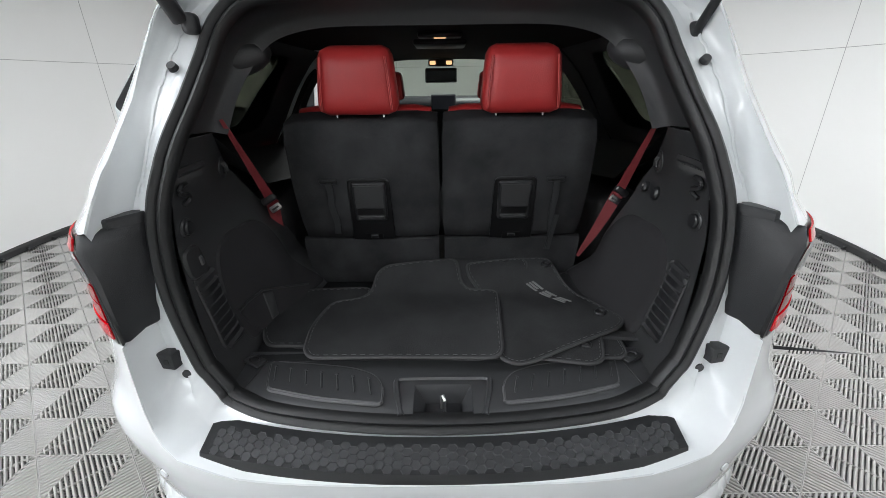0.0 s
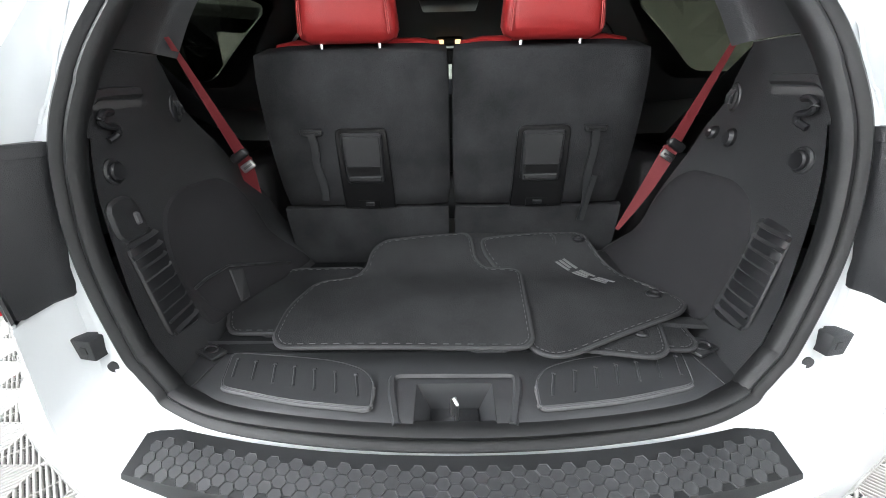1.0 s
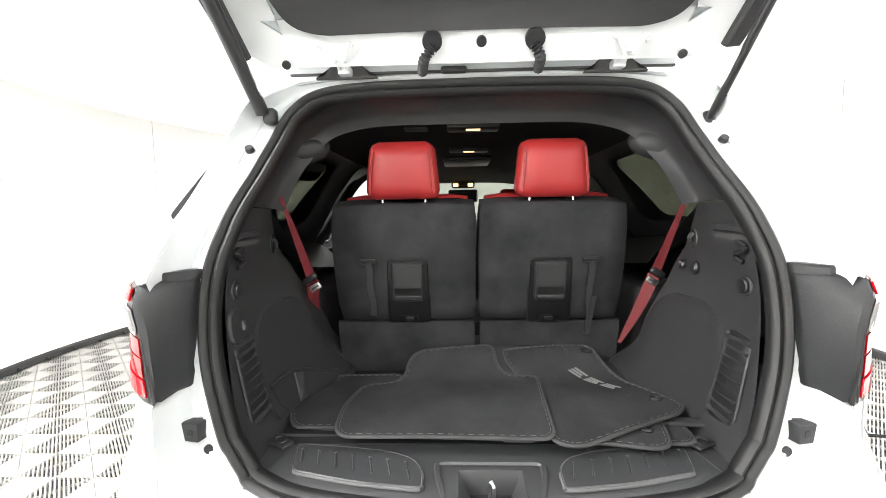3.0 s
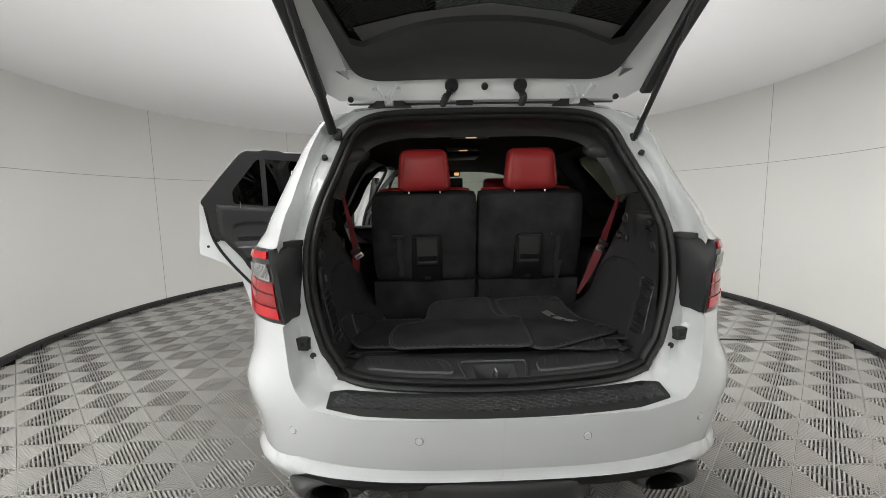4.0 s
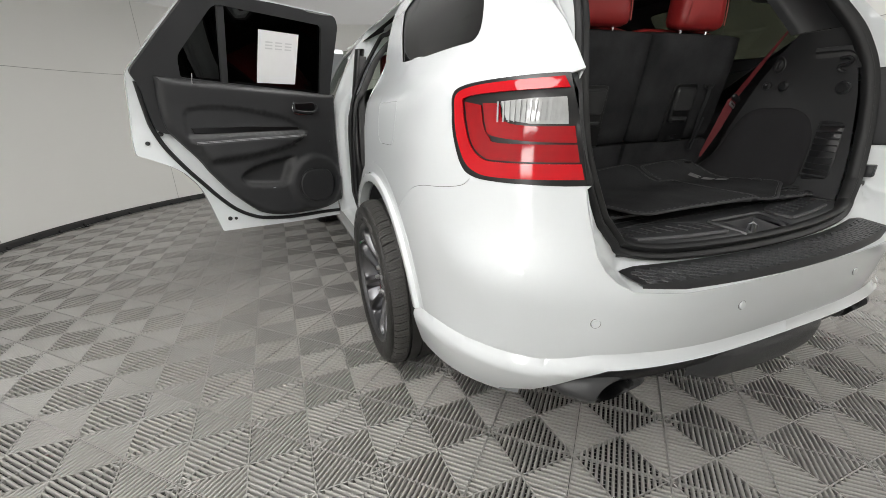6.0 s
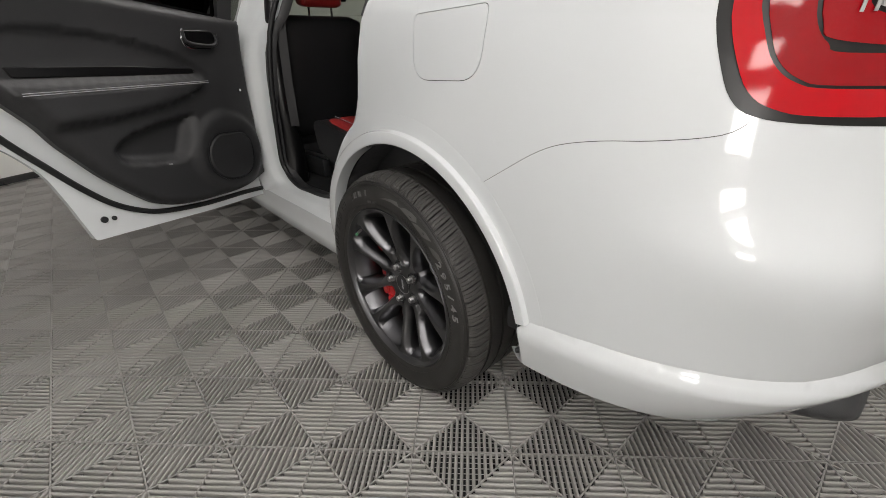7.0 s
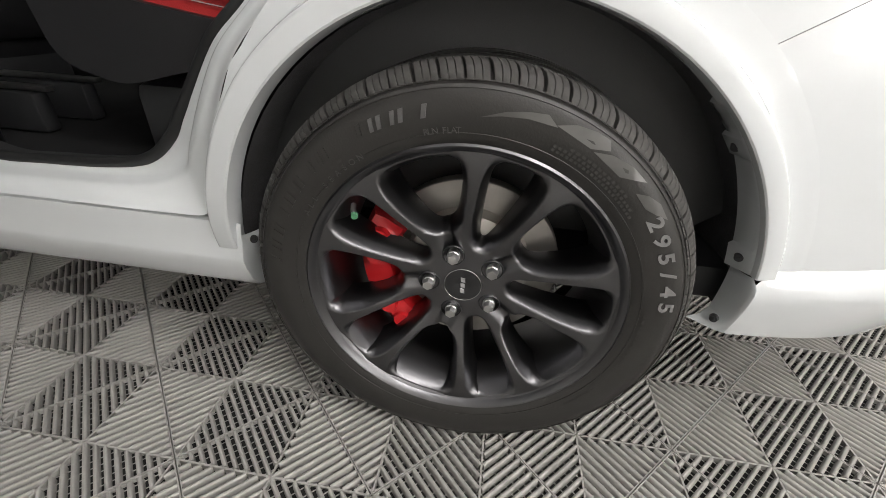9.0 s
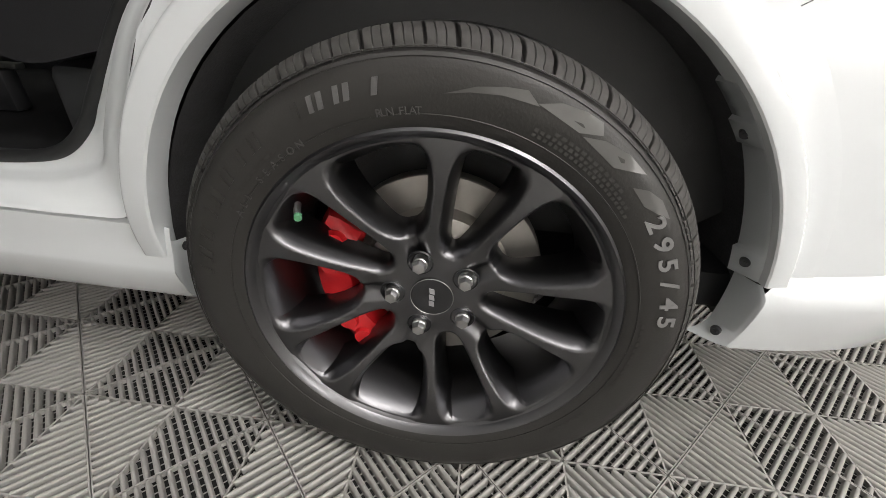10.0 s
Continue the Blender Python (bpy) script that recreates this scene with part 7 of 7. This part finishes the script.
floor_mat("floor_mat", [(0.30, -0.93), (0.477, -0.948), (0.503, -0.926), (0.507, -0.85), (0.515, -0.64), (0.545, -0.51), (0.46, -0.478), (0.30, -0.55)], FLOOR + 0.012, "dark charcoal carpet car mat, half hidden under the pile", [0.02, 0.03, 0.03, 0.05, 0.05, 0.03, 0.04, 0.03], rise=0.03, wave=0.003)
floor_mat("floor_mat", [(0.15, -0.93), (0.39, -0.982), (0.424, -0.962), (0.456, -0.86), (0.42, -0.60), (0.20, -0.60)], FLOOR + 0.021, "dark charcoal carpet car mat with stitched edge beneath another", [0.02, 0.03, 0.02, 0.04, 0.03, 0.03], holes=((0.395, -0.900),), wave=0.002)
floor_mat("floor_mat", [(-0.06, -0.66), (-0.055, -0.50), (0.05, -0.472), (0.152, -0.452), (0.26, -0.474), (0.31, -0.51), (0.25, -0.66)], FLOOR + 0.024, "dark charcoal carpet car mat pushed up against the seat", 0.03, rise=0.080, wave=0.002)
top_mat, top_c, top_h = floor_mat("floor_mat", [(0.154, -0.969), (0.189, -0.993), (0.228, -0.985), (0.352, -0.918), (0.512, -0.836), (0.543, -0.80), (0.541, -0.768), (0.479, -0.675), (0.409, -0.575), (0.388, -0.506), (0.364, -0.486), (0.281, -0.489), (0.131, -0.509), (0.085, -0.517), (0.09, -0.56), (0.13, -0.62)],
                                 FLOOR + 0.034, "dark charcoal carpet car mat with embroidered mark", [0.02, 0.02, 0.02, 0.05, 0.03, 0.02, 0.02, 0.06, 0.05, 0.02, 0.02, 0.05, 0.04, 0.02, 0.02, 0.02], holes=((0.367, -0.525), (0.488, -0.755)), rise=0.070, wave=0.003)
floor_mat("floor_mat", [(-0.345, -0.968), (0.140, -0.972), (0.160, -0.945), (0.186, -0.622), (0.088, -0.614), (0.063, -0.585), (0.056, -0.520), (0.040, -0.490), (-0.20, -0.525), (-0.232, -0.56), (-0.240, -0.62), (-0.278, -0.660), (-0.357, -0.676), (-0.388, -0.81), (-0.372, -0.935)],
          FLOOR + 0.042, "large dark charcoal carpet car mat with pale edge, lying on top", [0.02, 0.02, 0.02, 0.03, 0.02, 0.02, 0.02, 0.015, 0.02, 0.02, 0.03, 0.03, 0.04, 0.08, 0.02], rise=0.066, wave=0.003)


def mat_mark():
    a, b = Vector((0.298, -0.588, 0)), Vector((0.405, -0.690, 0))
    ang = math.atan2(b.y - a.y, b.x - a.x)
    c = (a + b) / 2
    m = Matrix.Translation((c.x, c.y, 0)) @ Matrix.Rotation(ang, 4, "Z")

    def on_mat(x, y, d):
        q = m @ Vector((x, y, 0))
        return (q.x - top_c[0], q.y - top_c[1], top_h(q.x, q.y) - (FLOOR + 0.034) + 0.0012 + d)
    for k in range(3):
        x0 = -0.070 + 0.052 * k
        for lo, hi, w in ((-0.013, -0.007, 0.040), (-0.003, 0.003, 0.034), (0.007, 0.013, 0.042)):
            q = [(x0 + 0.5 * lo, lo), (x0 + w + 0.5 * lo, lo), (x0 + w + 0.5 * hi, hi), (x0 + 0.5 * hi, hi)]
            part("embroidered_bar", extrude(dense(q, 0.01), on_mat, 0.0015), THREAD, top_mat, "pale embroidered bar", smooth=False)


mat_mark()


# ---------------------------------------------------------------- floor of ribbed tiles, seams at 45 degrees to the car
tagged(part("ground", box(9.6, 13.4, 0.1, (CX, 0.9, -0.068)), UNDER, smooth=False), "dark sub-floor under open ribbed floor tiles", "floor", kind="structure")
floor = tagged(new("floor"), "grey open-ribbed interlocking plastic floor tiles laid corner to corner", "floor", kind="structure")
T = 0.305
RIBS = 17


def tile_mesh():
    """One tile about its centre: four triangles of ribs, each rib running out to its edge; lower bars cross under them."""
    bm = bmesh.new()
    pitch = (T - 0.004) / RIBS
    h = T / 2 - 0.0012
    for q in range(4):
        rot = Matrix.Rotation(q * math.pi / 2, 3, "Z")
        for k in range(RIBS):
            x = -h + pitch * (k + 0.5) * (2 * h) / (T - 0.004)
            inner = abs(x) + 0.004
            if h - inner < 0.003:
                continue
            w = pitch * 0.245
            prof = [(-w - 0.0008, -0.018), (-w, -0.0040), (-0.72 * w, -0.0013), (-0.25 * w, 0.0), (0.25 * w, 0.0), (0.72 * w, -0.0013), (w, -0.0040), (w + 0.0008, -0.018)]
            rows = [[rot @ Vector((x + a, y, z)) for a, z in prof] for y in (inner, h - 0.0015)]
            vs = [[bm.verts.new(p) for p in r] for r in rows]
            for j in range(7):
                bm.faces.new([vs[0][j], vs[0][j + 1], vs[1][j + 1], vs[1][j]]).smooth = True
            bm.faces.new([vs[1][j] for j in range(8)])
            bm.faces.new([vs[0][j] for j in reversed(range(8))])
        for k in range(1, 9):
            y = h - (k - 0.5) * pitch
            x1 = y - 0.004
            if x1 < 0.01:
                continue
            p = [rot @ Vector(v) for v in ((-x1, y - 0.0015, -0.013), (x1, y - 0.0015, -0.013), (x1, y + 0.0015, -0.013), (-x1, y + 0.0015, -0.013))]
            bm.faces.new([bm.verts.new(v) for v in p])
        # rim and diagonal
        for a, b, wd, top in (((-h, h - 0.001), (h, h - 0.001), 0.0012, -0.0005), ((0.0, 0.0), (h, h), 0.0022, -0.0022)):
            d = Vector((b[0] - a[0], b[1] - a[1], 0)).normalized()
            s = Vector((-d.y, d.x, 0)) * wd
            c0, c1 = Vector((a[0], a[1], top)), Vector((b[0], b[1], top))
            bm.faces.new([bm.verts.new(rot @ v) for v in (c0 - s, c1 - s, c1 + s, c0 + s)])
            bm.faces.new([bm.verts.new(rot @ v) for v in (c0 + s, c1 + s, c1 + s - Vector((0, 0, 0.014)), c0 + s - Vector((0, 0, 0.014)))])
    bmesh.ops.recalc_face_normals(bm, faces=bm.faces[:])
    for f in bm.faces:
        if f.normal.z < -0.5:
            f.normal_flip()
    me = bpy.data.meshes.new("tile")
    bm.to_mesh(me)
    bm.free()
    me.set_sharp_from_angle(angle=radians(50))
    me.materials.append(TILE)
    return me


def lay_tiles():
    me = tile_mesh()
    c = T / math.sqrt(2)
    near, far = [], []
    # seam corners lie on a net turned by 45 degrees; tile centres half a diagonal away
    for i in range(-32, 33):
        for j in range(-32, 33):
            if (i + j) % 2 == 0:
                continue
            x, y = -1.182 + i * c, 0.564 + j * c
            r = math.hypot(x - CX, y - CY)
            if r > CR + 0.1 and (y > -0.2 or abs(x - CX) > 3.2 or y < -5.1):
                continue
            d = min(math.hypot(x + 1.3, y - 0.3), math.hypot(x + 0.9, y + 1.1) + 0.1, math.hypot(x - 0.2, y + 1.3) + 0.5)
            (near if d < 9 else far).append((d, x, y))
    near.sort()
    turn = Euler((0, 0, math.pi / 4))
    for d, x, y in near[:300]:
        ob = new("tile", me)
        ob.location, ob.rotation_euler, ob.parent = (x, y, 0), turn, floor
    v = np.empty(len(me.vertices) * 3)
    me.vertices.foreach_get("co", v)
    v = v.reshape(-1, 3) @ np.array(turn.to_matrix()).T
    faces = [tuple(p.vertices) for p in me.polygons]
    rest = near[300:]
    verts = np.concatenate([v + np.array((x, y, 0)) for d, x, y in rest])
    n = len(v)
    allf = [tuple(k + n * i for k in f) for i in range(len(rest)) for f in faces]
    big = bpy.data.meshes.new("tiles_far")
    big.from_pydata(verts.tolist(), [], allf)
    big.polygons.foreach_set("use_smooth", [p.use_smooth for p in me.polygons] * len(rest))
    big.set_sharp_from_angle(angle=radians(50))
    big.materials.append(TILE)
    ob = new("tiles_far", big)
    ob.parent = floor
    ob["kind"] = "stuff"


lay_tiles()
